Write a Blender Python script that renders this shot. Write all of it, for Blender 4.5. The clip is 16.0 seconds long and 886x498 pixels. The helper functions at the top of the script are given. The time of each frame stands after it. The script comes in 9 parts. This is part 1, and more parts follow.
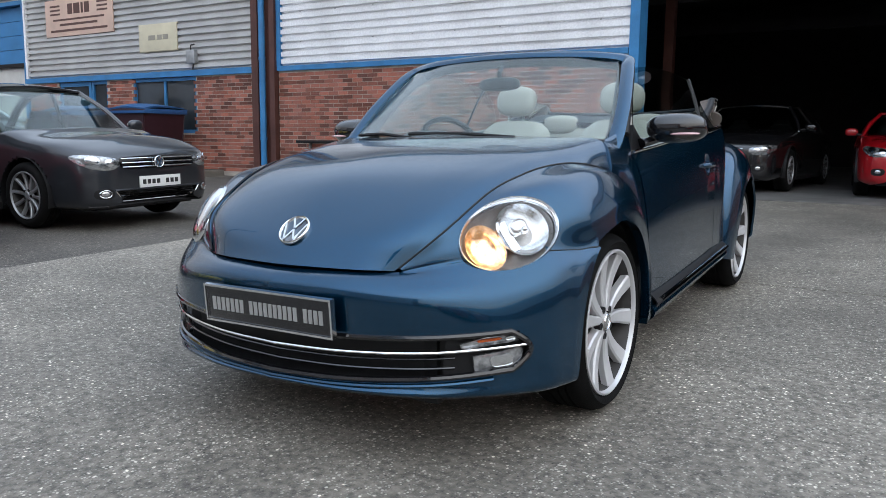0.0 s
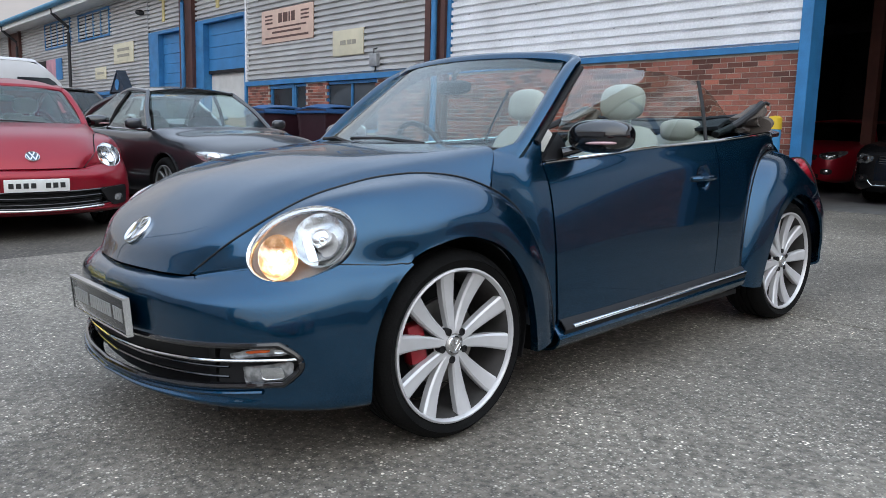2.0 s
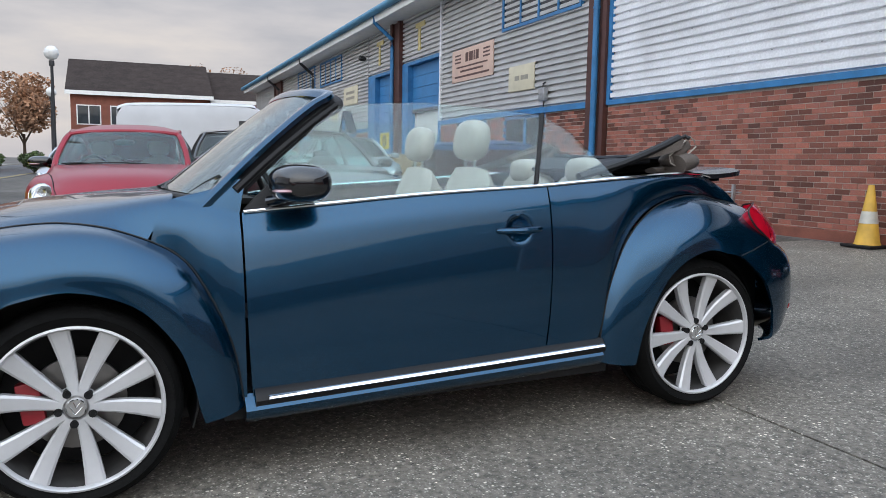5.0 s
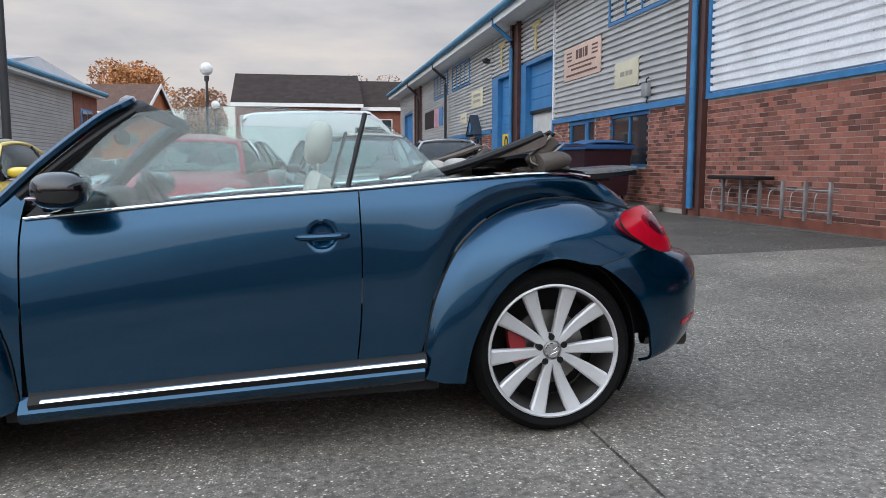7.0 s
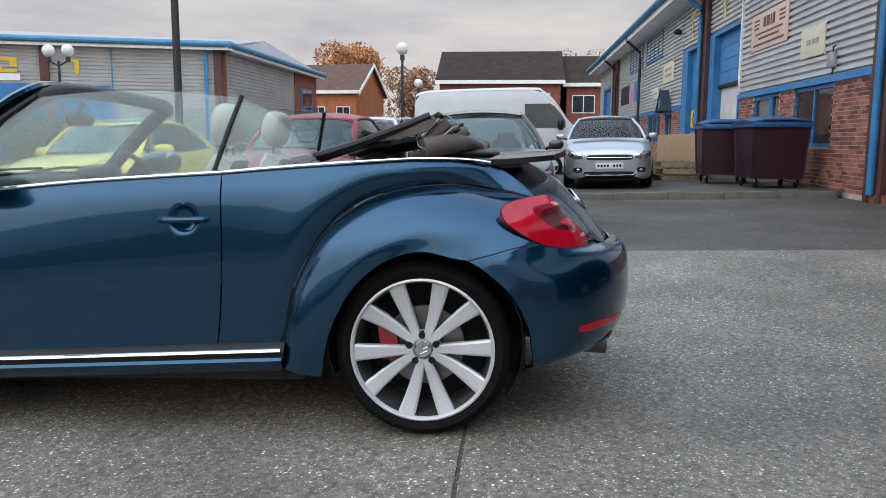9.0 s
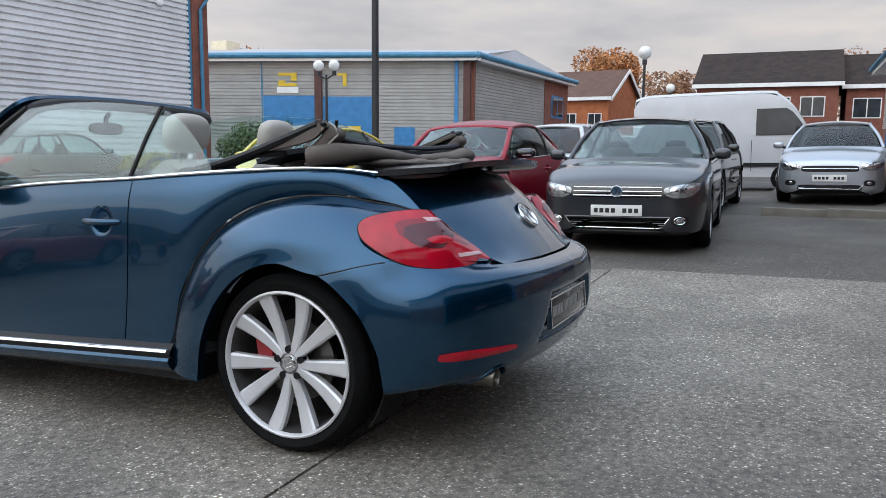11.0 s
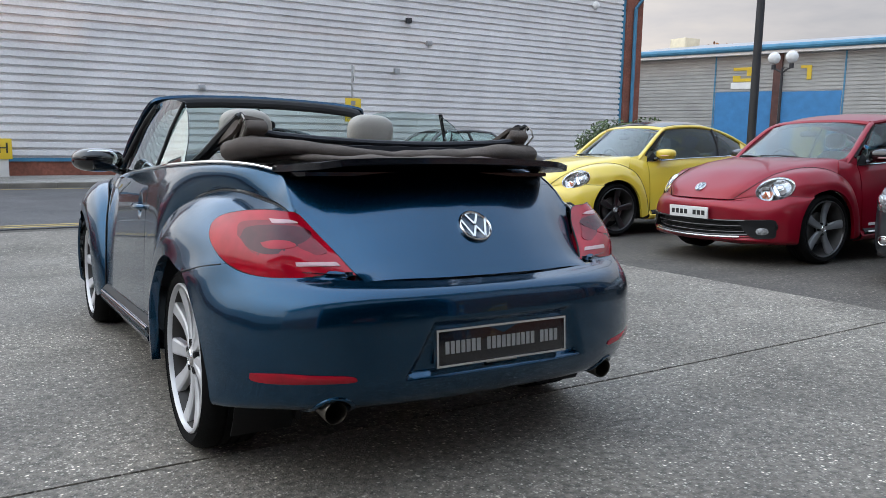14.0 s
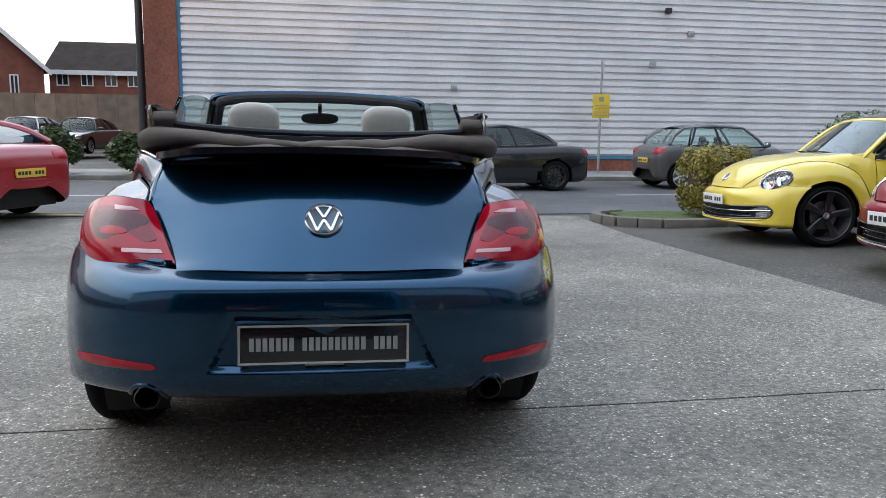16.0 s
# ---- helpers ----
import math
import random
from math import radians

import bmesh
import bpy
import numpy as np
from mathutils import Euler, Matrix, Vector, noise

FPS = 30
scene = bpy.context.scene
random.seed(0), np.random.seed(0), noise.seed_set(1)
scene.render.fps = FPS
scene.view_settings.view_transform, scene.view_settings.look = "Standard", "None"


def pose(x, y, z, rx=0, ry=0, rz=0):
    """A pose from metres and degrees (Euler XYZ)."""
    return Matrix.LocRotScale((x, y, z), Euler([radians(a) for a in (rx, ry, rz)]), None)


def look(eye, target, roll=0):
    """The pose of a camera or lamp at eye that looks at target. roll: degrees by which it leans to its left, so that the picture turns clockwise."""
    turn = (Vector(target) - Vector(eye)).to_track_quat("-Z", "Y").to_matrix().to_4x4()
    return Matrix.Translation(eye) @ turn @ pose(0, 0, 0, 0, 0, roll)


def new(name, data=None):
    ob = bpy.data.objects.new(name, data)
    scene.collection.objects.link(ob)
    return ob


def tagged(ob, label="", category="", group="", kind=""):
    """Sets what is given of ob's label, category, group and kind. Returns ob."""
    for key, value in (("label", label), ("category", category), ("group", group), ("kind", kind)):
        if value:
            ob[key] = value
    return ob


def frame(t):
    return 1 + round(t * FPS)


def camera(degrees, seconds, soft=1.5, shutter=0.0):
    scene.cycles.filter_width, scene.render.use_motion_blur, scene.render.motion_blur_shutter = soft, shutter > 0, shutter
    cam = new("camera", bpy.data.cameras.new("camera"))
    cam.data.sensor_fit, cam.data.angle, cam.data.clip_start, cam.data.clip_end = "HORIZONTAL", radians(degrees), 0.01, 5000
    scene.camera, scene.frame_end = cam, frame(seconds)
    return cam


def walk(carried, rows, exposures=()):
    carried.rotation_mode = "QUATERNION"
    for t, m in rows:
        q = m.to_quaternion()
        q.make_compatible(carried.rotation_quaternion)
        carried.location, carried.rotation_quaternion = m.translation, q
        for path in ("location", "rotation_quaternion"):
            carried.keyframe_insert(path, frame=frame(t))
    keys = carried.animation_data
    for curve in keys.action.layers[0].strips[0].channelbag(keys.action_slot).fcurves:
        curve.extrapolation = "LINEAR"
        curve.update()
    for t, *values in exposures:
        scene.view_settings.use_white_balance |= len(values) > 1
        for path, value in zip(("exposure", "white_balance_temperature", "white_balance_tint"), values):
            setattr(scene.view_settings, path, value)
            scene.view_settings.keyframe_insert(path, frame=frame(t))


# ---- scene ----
cam = camera(59.9, 16.0, soft=0.7)
PATH = [
    (0, (-1.792, 4.026, 0.98), (-0.761, 2.335, 0.7), 0.6),
    (0.5, (-2.041, 3.858, 0.995), (-0.898, 2.245, 0.695), 0.7),
    (1, (-2.351, 3.649, 1.011), (-1.1, 2.12, 0.703), 0.9),
    (1.5, (-2.547, 3.354, 1.028), (-1.178, 1.928, 0.723), 1.2),
    (2, (-2.766, 3.053, 1.029), (-1.287, 1.738, 0.739), 1.5),
    (2.5, (-2.985, 2.757, 1.059), (-1.415, 1.548, 0.788), 1.7),
    (3, (-3.102, 2.432, 1.067), (-1.455, 1.325, 0.812), 1.8),
    (3.2, (-3.163, 2.318, 1.075), (-1.491, 1.251, 0.827), 1.8),
    (5.3, (-3.576, 0.904, 1.12), (-1.721, 0.189, 0.902), 1.0),
    (5.5, (-3.593, 0.768, 1.116), (-1.727, 0.08, 0.899), 1.0),
    (6, (-3.583, 0.408, 1.13), (-1.691, -0.203, 0.916), 0.7),
    (6.5, (-3.68, 0.068, 1.126), (-1.748, -0.405, 0.911), 0.2),
    (7, (-3.757, -0.264, 1.133), (-1.802, -0.625, 0.915), 0.0),
    (7.5, (-3.775, -0.593, 1.153), (-1.8, -0.81, 0.922), -0.1),
    (8, (-3.825, -0.953, 1.153), (-1.84, -1.026, 0.915), 0.0),
    (8.5, (-3.786, -1.278, 1.149), (-1.803, -1.233, 0.897), 0.2),
    (9, (-3.634, -1.598, 1.165), (-1.662, -1.414, 0.886), 0.3),
    (9.2, (-3.589, -1.724, 1.153), (-1.623, -1.486, 0.873), 0.4),
    (11.3, (-2.938, -3.079, 1.187), (-1.19, -2.145, 0.919), 0.7),
    (11.5, (-2.828, -3.165, 1.173), (-1.119, -2.162, 0.903), 0.8),
    (12, (-2.563, -3.367, 1.183), (-0.963, -2.199, 0.911), 0.8),
    (12.5, (-2.34, -3.662, 1.189), (-0.866, -2.339, 0.916), 0.8),
    (13, (-2.058, -3.823, 1.171), (-0.722, -2.361, 0.894), 1.0),
    (13.5, (-1.764, -3.931, 1.194), (-0.582, -2.342, 0.911), 1.0),
    (14, (-1.445, -4.091, 1.197), (-0.423, -2.396, 0.911), 1.0),
    (14.5, (-1.11, -4.2, 1.18), (-0.249, -2.417, 0.894), 1.2),
    (15, (-0.77, -4.278, 1.199), (-0.074, -2.426, 0.91), 1.3),
    (15.5, (-0.388, -4.396, 1.206), (0.124, -2.484, 0.916), 1.1),
    (16, (-0.015, -4.394, 1.184), (0.309, -2.444, 0.883), 0.7),
]
walk(cam, [(t, look(eye, target, roll)) for t, eye, target, roll in PATH])

# ---------------------------------------------------------------- light
SUN_ELEV, SUN_AZ = 3.3, 211.0   # low evening sun, compass from +y clockwise
world = bpy.data.worlds.new("evening_sky")
scene.world = world
world.use_nodes = True
wt = world.node_tree
wt.nodes.clear()

sky = wt.nodes.new("ShaderNodeTexSky")
sky.sky_type = "NISHITA"
sky.sun_disc = False
sky.sun_elevation = radians(SUN_ELEV)
sky.sun_rotation = radians(SUN_AZ)
coords = wt.nodes.new("ShaderNodeTexCoord")
stretch = wt.nodes.new("ShaderNodeMapping")
stretch.inputs["Scale"].default_value = (1.6, 1.6, 6.5)
wt.links.new(coords.outputs["Generated"], stretch.inputs["Vector"])
clouds = wt.nodes.new("ShaderNodeTexNoise")
clouds.inputs["Scale"].default_value = 1.9
clouds.inputs["Detail"].default_value = 6.0
clouds.inputs["Roughness"].default_value = 0.55
wt.links.new(stretch.outputs["Vector"], clouds.inputs["Vector"])
tone = wt.nodes.new("ShaderNodeValToRGB")
tone.color_ramp.elements[0].position, tone.color_ramp.elements[0].color = 0.34, (0.58, 0.58, 0.63, 1)
tone.color_ramp.elements[1].position, tone.color_ramp.elements[1].color = 0.66, (0.93, 0.86, 0.82, 1)
mid = tone.color_ramp.elements.new(0.5)
mid.color = (0.76, 0.73, 0.75, 1)
wt.links.new(clouds.outputs["Fac"], tone.inputs["Fac"])
# clouds cover most of the clear sky
skyback = wt.nodes.new("ShaderNodeBackground")
skyback.inputs["Strength"].default_value = 0.10
wt.links.new(sky.outputs["Color"], skyback.inputs["Color"])
# an overcast sky is several times brighter overhead than at the horizon
height = wt.nodes.new("ShaderNodeSeparateXYZ")
wt.links.new(coords.outputs["Generated"], height.inputs[0])
lift = wt.nodes.new("ShaderNodeMapRange")
lift.interpolation_type = "SMOOTHSTEP"
for key, val in zip(("From Min", "From Max", "To Min", "To Max"), (0.20, 0.60, 0.93, 1.75)):
    lift.inputs[key].default_value = val
wt.links.new(height.outputs["Z"], lift.inputs["Value"])
cloudback = wt.nodes.new("ShaderNodeBackground")
# overhead the cover is even and cooler
even = wt.nodes.new("ShaderNodeMapRange")
even.interpolation_type = "SMOOTHSTEP"
for key, val in zip(("From Min", "From Max", "To Min", "To Max"), (0.12, 0.55, 0.0, 0.88)):
    even.inputs[key].default_value = val
wt.links.new(height.outputs["Z"], even.inputs["Value"])
cool = wt.nodes.new("ShaderNodeMix")
cool.data_type = "RGBA"
wt.links.new(even.outputs["Result"], cool.inputs["Factor"])
wt.links.new(tone.outputs["Color"], cool.inputs[6])
cool.inputs[7].default_value = (0.56, 0.69, 0.88, 1)
# the cover is thinnest in the west
side = wt.nodes.new("ShaderNodeVectorMath")
side.operation = "DOT_PRODUCT"
wt.links.new(coords.outputs["Generated"], side.inputs[0])
side.inputs[1].default_value = (-0.86, 0.40, 0.32)
glow = wt.nodes.new("ShaderNodeMapRange")
glow.interpolation_type = "SMOOTHSTEP"
for key, val in zip(("From Min", "From Max", "To Min", "To Max"), (-0.5, 1.0, 1.0, 2.3)):
    glow.inputs[key].default_value = val
wt.links.new(side.outputs["Value"], glow.inputs["Value"])
power = wt.nodes.new("ShaderNodeMath")
power.operation = "MULTIPLY"
wt.links.new(lift.outputs["Result"], power.inputs[0])
wt.links.new(glow.outputs["Result"], power.inputs[1])
wt.links.new(power.outputs[0], cloudback.inputs["Strength"])
warm = wt.nodes.new("ShaderNodeMapRange")
warm.interpolation_type = "SMOOTHSTEP"
for key, val in zip(("From Min", "From Max", "To Min", "To Max"), (0.2, 1.0, 0.0, 0.45)):
    warm.inputs[key].default_value = val
wt.links.new(side.outputs["Value"], warm.inputs["Value"])
west = wt.nodes.new("ShaderNodeMix")
west.data_type = "RGBA"
wt.links.new(warm.outputs["Result"], west.inputs["Factor"])
wt.links.new(cool.outputs[2], west.inputs[6])
west.inputs[7].default_value = (0.94, 0.90, 0.82, 1)
wt.links.new(west.outputs[2], cloudback.inputs["Color"])
cover = wt.nodes.new("ShaderNodeMixShader")
cover.inputs["Fac"].default_value = 0.88
wt.links.new(skyback.outputs["Background"], cover.inputs[1])
wt.links.new(cloudback.outputs["Background"], cover.inputs[2])
wout = wt.nodes.new("ShaderNodeOutputWorld")
wt.links.new(cover.outputs["Shader"], wout.inputs["Surface"])

sun_data = bpy.data.lights.new("sun", "SUN")
sun_data.energy, sun_data.angle, sun_data.color = 0.3, radians(0.6), (1.0, 0.50, 0.20)
sun = new("sun", sun_data)
az, el = radians(SUN_AZ), radians(SUN_ELEV)
toward = Vector((math.sin(az) * math.cos(el), math.cos(az) * math.cos(el), math.sin(el)))
sun.matrix_world = look(toward * 200, (0, 0, 0))

# ---------------------------------------------------------------- materials
def material(name, color, rough=0.6, metal=0.0, vary=0.0, scale=8.0, fine=0.0, fine_scale=120.0, bump=0.0, coat=0.0, spec=0.5,
             transmission=0.0, emission=None, strength=0.0, island=0.0, objrand=0.0, rough_vary=0.0, second=None, detail=4.0, coords="Object", alpha=1.0):
    """A node material: base colour with stains at one scale and grain at a finer one, and relief from the grain."""
    m = bpy.data.materials.new(name)
    m.use_nodes = True
    nt = m.node_tree
    b = nt.nodes["Principled BSDF"]
    c = (*color, 1)
    b.inputs["Base Color"].default_value = c
    b.inputs["Roughness"].default_value = rough
    b.inputs["Metallic"].default_value = metal
    b.inputs["Coat Weight"].default_value = coat
    b.inputs["Coat Roughness"].default_value = 0.03
    b.inputs["Specular IOR Level"].default_value = spec
    b.inputs["Transmission Weight"].default_value = transmission
    b.inputs["Alpha"].default_value = alpha
    if emission:
        b.inputs["Emission Color"].default_value = (*emission, 1)
        b.inputs["Emission Strength"].default_value = strength
    if not (vary or fine or bump or island or objrand or rough_vary):
        return m
    tc = nt.nodes.new("ShaderNodeTexCoord")

    def tex(s):
        n = nt.nodes.new("ShaderNodeTexNoise")
        n.inputs["Scale"].default_value, n.inputs["Detail"].default_value = s, detail
        nt.links.new(tc.outputs[coords], n.inputs["Vector"])
        return n.outputs["Fac"]

    def ramp(sock, lo, hi):
        r = nt.nodes.new("ShaderNodeMapRange")
        r.inputs["From Min"].default_value, r.inputs["From Max"].default_value = 0.3, 0.7
        r.inputs["To Min"].default_value, r.inputs["To Max"].default_value = lo, hi
        nt.links.new(sock, r.inputs["Value"])
        return r.outputs["Result"]

    col = None
    big = tex(scale)
    small = tex(fine_scale)
    rgb = nt.nodes.new("ShaderNodeRGB")
    rgb.outputs[0].default_value = c
    col = rgb.outputs[0]
    if second:
        mx = nt.nodes.new("ShaderNodeMix")
        mx.data_type = "RGBA"
        nt.links.new(ramp(big, 0, 1), mx.inputs["Factor"])
        nt.links.new(col, mx.inputs[6])
        mx.inputs[7].default_value = (*second, 1)
        col = mx.outputs[2]
    factor = None

    def mul(a, bsock):
        if a is None:
            return bsock
        n = nt.nodes.new("ShaderNodeMath")
        n.operation = "MULTIPLY"
        nt.links.new(a, n.inputs[0])
        nt.links.new(bsock, n.inputs[1])
        return n.outputs[0]

    if vary:
        factor = mul(factor, ramp(big, 1 - vary, 1 + vary))
    if fine:
        factor = mul(factor, ramp(small, 1 - fine, 1 + fine))
    if island:
        g = nt.nodes.new("ShaderNodeNewGeometry")
        r = nt.nodes.new("ShaderNodeMapRange")
        r.inputs["To Min"].default_value, r.inputs["To Max"].default_value = 1 - island, 1 + island
        nt.links.new(g.outputs["Random Per Island"], r.inputs["Value"])
        factor = mul(factor, r.outputs["Result"])
    if objrand:
        g = nt.nodes.new("ShaderNodeObjectInfo")
        r = nt.nodes.new("ShaderNodeMapRange")
        r.inputs["To Min"].default_value, r.inputs["To Max"].default_value = 1 - objrand, 1 + objrand
        nt.links.new(g.outputs["Random"], r.inputs["Value"])
        factor = mul(factor, r.outputs["Result"])
    if factor is not None:
        v = nt.nodes.new("ShaderNodeVectorMath")
        v.operation = "SCALE"
        nt.links.new(col, v.inputs[0])
        nt.links.new(factor, v.inputs["Scale"])
        col = v.outputs["Vector"]
    nt.links.new(col, b.inputs["Base Color"])
    if rough_vary:
        nt.links.new(ramp(big, max(0.02, rough - rough_vary), min(1, rough + rough_vary)), b.inputs["Roughness"])
    if bump:
        bp = nt.nodes.new("ShaderNodeBump")
        bp.inputs["Strength"].default_value, bp.inputs["Distance"].default_value = bump, 0.01
        nt.links.new(small, bp.inputs["Height"])
        nt.links.new(bp.outputs["Normal"], b.inputs["Normal"])
    return m


def stony(name, base, chips, cell, big_scale, rough, stain=0.22, share=0.5, bump=0.35, wet=0.0):
    """Ground with stones in it: chips of their own colour at a real size, stains over metres, relief."""
    m = bpy.data.materials.new(name)
    m.use_nodes = True
    nt = m.node_tree
    b = nt.nodes["Principled BSDF"]
    tc = nt.nodes.new("ShaderNodeTexCoord")

    def voro(scale, out):
        v = nt.nodes.new("ShaderNodeTexVoronoi")
        v.inputs["Scale"].default_value = scale
        nt.links.new(tc.outputs["Object"], v.inputs["Vector"])
        return v.outputs[out]

    def noise_tex(scale, detail=5.0):
        n = nt.nodes.new("ShaderNodeTexNoise")
        n.inputs["Scale"].default_value, n.inputs["Detail"].default_value = scale, detail
        nt.links.new(tc.outputs["Object"], n.inputs["Vector"])
        return n.outputs["Fac"]

    def ramp(sock, a, bb, lo, hi):
        r = nt.nodes.new("ShaderNodeMapRange")
        for key, val in zip(("From Min", "From Max", "To Min", "To Max"), (a, bb, lo, hi)):
            r.inputs[key].default_value = val
        nt.links.new(sock, r.inputs["Value"])
        return r.outputs["Result"]

    def op(kind, a, bb):
        n = nt.nodes.new("ShaderNodeMath")
        n.operation = kind
        for i, s in enumerate((a, bb)):
            if isinstance(s, (int, float)):
                n.inputs[i].default_value = s
            else:
                nt.links.new(s, n.inputs[i])
        return n.outputs[0]

    # rare larger pale stones
    far_cells = nt.nodes.new("ShaderNodeSeparateColor")
    nt.links.new(voro(cell * 0.62, "Color"), far_cells.inputs[0])
    pale = op("MULTIPLY", ramp(far_cells.outputs[0], 0.80, 0.88, 0, 1), ramp(voro(cell * 0.62, "Distance"), 0.40, 0.24, 0, 1))
    pale = op("MULTIPLY", pale, ramp(noise_tex(2.1), 0.40, 0.60, 0.25, 1.0))
    cellcol = voro(cell, "Color")
    sep = nt.nodes.new("ShaderNodeSeparateColor")
    nt.links.new(cellcol, sep.inputs[0])
    dist = voro(cell, "Distance")
    chipmask = op("MULTIPLY", ramp(sep.outputs[0], 1 - share - 0.05, 1 - share + 0.05, 0, 1), ramp(dist, 0.42, 0.28, 0, 1))
    chipmask = op("MULTIPLY", chipmask, ramp(noise_tex(1.3), 0.3, 0.6, 0.45, 1.0))
    light = nt.nodes.new("ShaderNodeMix")
    light.data_type = "RGBA"
    nt.links.new(ramp(sep.outputs[1], 0, 1, 0, 1), light.inputs["Factor"])
    light.inputs[6].default_value, light.inputs[7].default_value = (*chips[0], 1), (*chips[1], 1)
    mx = nt.nodes.new("ShaderNodeMix")
    mx.data_type = "RGBA"
    nt.links.new(chipmask, mx.inputs["Factor"])
    mx.inputs[6].default_value = (*base, 1)
    nt.links.new(light.outputs[2], mx.inputs[7])
    fleck = nt.nodes.new("ShaderNodeMix")
    fleck.data_type = "RGBA"
    nt.links.new(pale, fleck.inputs["Factor"])
    nt.links.new(mx.outputs[2], fleck.inputs[6])
    fleck.inputs[7].default_value = (*[min(1, c * 1.3) for c in chips[0]], 1)
    mx = fleck
    factor = op("MULTIPLY", ramp(noise_tex(big_scale), 0.3, 0.7, 1 - stain, 1 + stain), ramp(noise_tex(38.0, 4.0), 0.32, 0.68, 0.52, 1.48))
    factor = op("MULTIPLY", factor, ramp(noise_tex(big_scale * 5.5), 0.35, 0.65, 0.86, 1.12))
    v = nt.nodes.new("ShaderNodeVectorMath")
    v.operation = "SCALE"
    nt.links.new(mx.outputs[2], v.inputs[0])
    nt.links.new(factor, v.inputs["Scale"])
    nt.links.new(v.outputs["Vector"], b.inputs["Base Color"])
    nt.links.new(ramp(noise_tex(big_scale * 1.7), 0.3, 0.7, rough - 0.12 - wet, rough + 0.1), b.inputs["Roughness"])
    bp = nt.nodes.new("ShaderNodeBump")
    bp.inputs["Strength"].default_value, bp.inputs["Distance"].default_value = bump, 0.006
    nt.links.new(op("ADD", op("MULTIPLY", chipmask, 0.6), noise_tex(90.0, 3.0)), bp.inputs["Height"])
    nt.links.new(bp.outputs["Normal"], b.inputs["Normal"])
    return m


M = {}
M["concrete"] = stony("worn_concrete", (0.164, 0.147, 0.122), ((0.62, 0.575, 0.50), (0.018, 0.016, 0.014)), 92.0, 0.42, 0.66, share=0.66, bump=1.0, stain=0.36)
M["asphalt"] = stony("old_asphalt", (0.066, 0.058, 0.049), ((0.25, 0.225, 0.19), (0.018, 0.015, 0.012)), 92.0, 0.35, 0.75, share=0.5, bump=0.7, stain=0.3)
M["road"] = stony("road_asphalt", (0.075, 0.075, 0.078), ((0.13, 0.13, 0.13), (0.06, 0.06, 0.06)), 90.0, 0.3, 0.7, share=0.35, stain=0.1)
M["pave"] = stony("pavement_concrete", (0.26, 0.25, 0.23), ((0.34, 0.32, 0.3), (0.2, 0.19, 0.17)), 60.0, 0.5, 0.8, share=0.3)
M["kerb"] = material("kerb_concrete", (0.15, 0.137, 0.116), 0.85, vary=0.25, scale=3, fine=0.2, bump=0.5)
M["soil"] = material("soil", (0.07, 0.055, 0.04), 0.95, vary=0.4, scale=6, fine=0.4, bump=1.0)
M["brick"] = material("red_brick", (0.31, 0.100, 0.064), 0.85, vary=0.16, scale=5, fine=0.25, fine_scale=90, bump=0.6, objrand=0.62, second=(0.20, 0.085, 0.068))
M["brickj"] = material("red_brick_joined", (0.31, 0.100, 0.064), 0.85, vary=0.16, scale=5, fine=0.25, fine_scale=90, bump=0.6, island=0.62, second=(0.20, 0.085, 0.068))
M["brickfar"] = material("far_brick", (0.21, 0.075, 0.050), 0.9, vary=0.2, scale=2, fine=0.25, fine_scale=14)
# orange painted in for the low sun on the gabled building's brick
M["bricksunlit"] = material("sunlit_brick", (0.38, 0.125, 0.05), 0.9, vary=0.2, scale=2, fine=0.25, fine_scale=14)
M["brickplinth"] = material("plinth_brick", (0.22, 0.075, 0.05), 0.9, vary=0.25, scale=4, fine=0.2, bump=0.6)
M["mortar"] = material("mortar", (0.44, 0.39, 0.335), 0.95, vary=0.2, scale=3, fine=0.2, bump=0.5)
M["clad"] = material("silver_cladding", (0.86, 0.87, 0.89), 0.40, metal=0.05, vary=0.12, scale=1.3, fine=0.08, fine_scale=30, rough_vary=0.08)
# a darker, greyer tone than the workshop cladding
M["cladunit"] = material("unit_row_cladding", (0.53, 0.53, 0.525), 0.45, metal=0.15, vary=0.15, scale=1.1, fine=0.08, fine_scale=30, rough_vary=0.08)
# darker than cladgrey, to offset the strong sky light on the unit building
M["cladfar"] = material("darker_cladding", (0.36, 0.355, 0.34), 0.5, metal=0.15, vary=0.14, scale=0.8, fine=0.06, fine_scale=20)
M["cladgrey"] = material("grey_cladding", (0.75, 0.742, 0.742), 0.48, metal=0.15, vary=0.1, scale=0.8, fine=0.06, fine_scale=20)
M["blue"] = material("blue_steel_paint", (0.035, 0.19, 0.42), 0.45, vary=0.2, scale=3, fine=0.1, bump=0.1)
M["bluedoor"] = material("blue_door_paint", (0.04, 0.20, 0.44), 0.5, vary=0.12, scale=2, fine=0.08)
M["brown"] = material("brown_steel_paint", (0.085, 0.032, 0.025), 0.55, vary=0.25, scale=3, fine=0.15, bump=0.2)
M["white"] = material("white_paint", (0.78, 0.78, 0.76), 0.5, vary=0.06, scale=3, fine=0.04)
# near-black walls and roof: the unlit room's shade is in the colour
M["dark"] = material("unlit_wall_tone", (0.028, 0.028, 0.034), 0.9, vary=0.3, scale=2)
M["darkfloor"] = material("workshop_floor", (0.13, 0.125, 0.12), 0.6, vary=0.3, scale=2)
M["roofgrey"] = material("sheet_roof", (0.36, 0.36, 0.37), 0.5, metal=0.2, vary=0.12, scale=0.6)
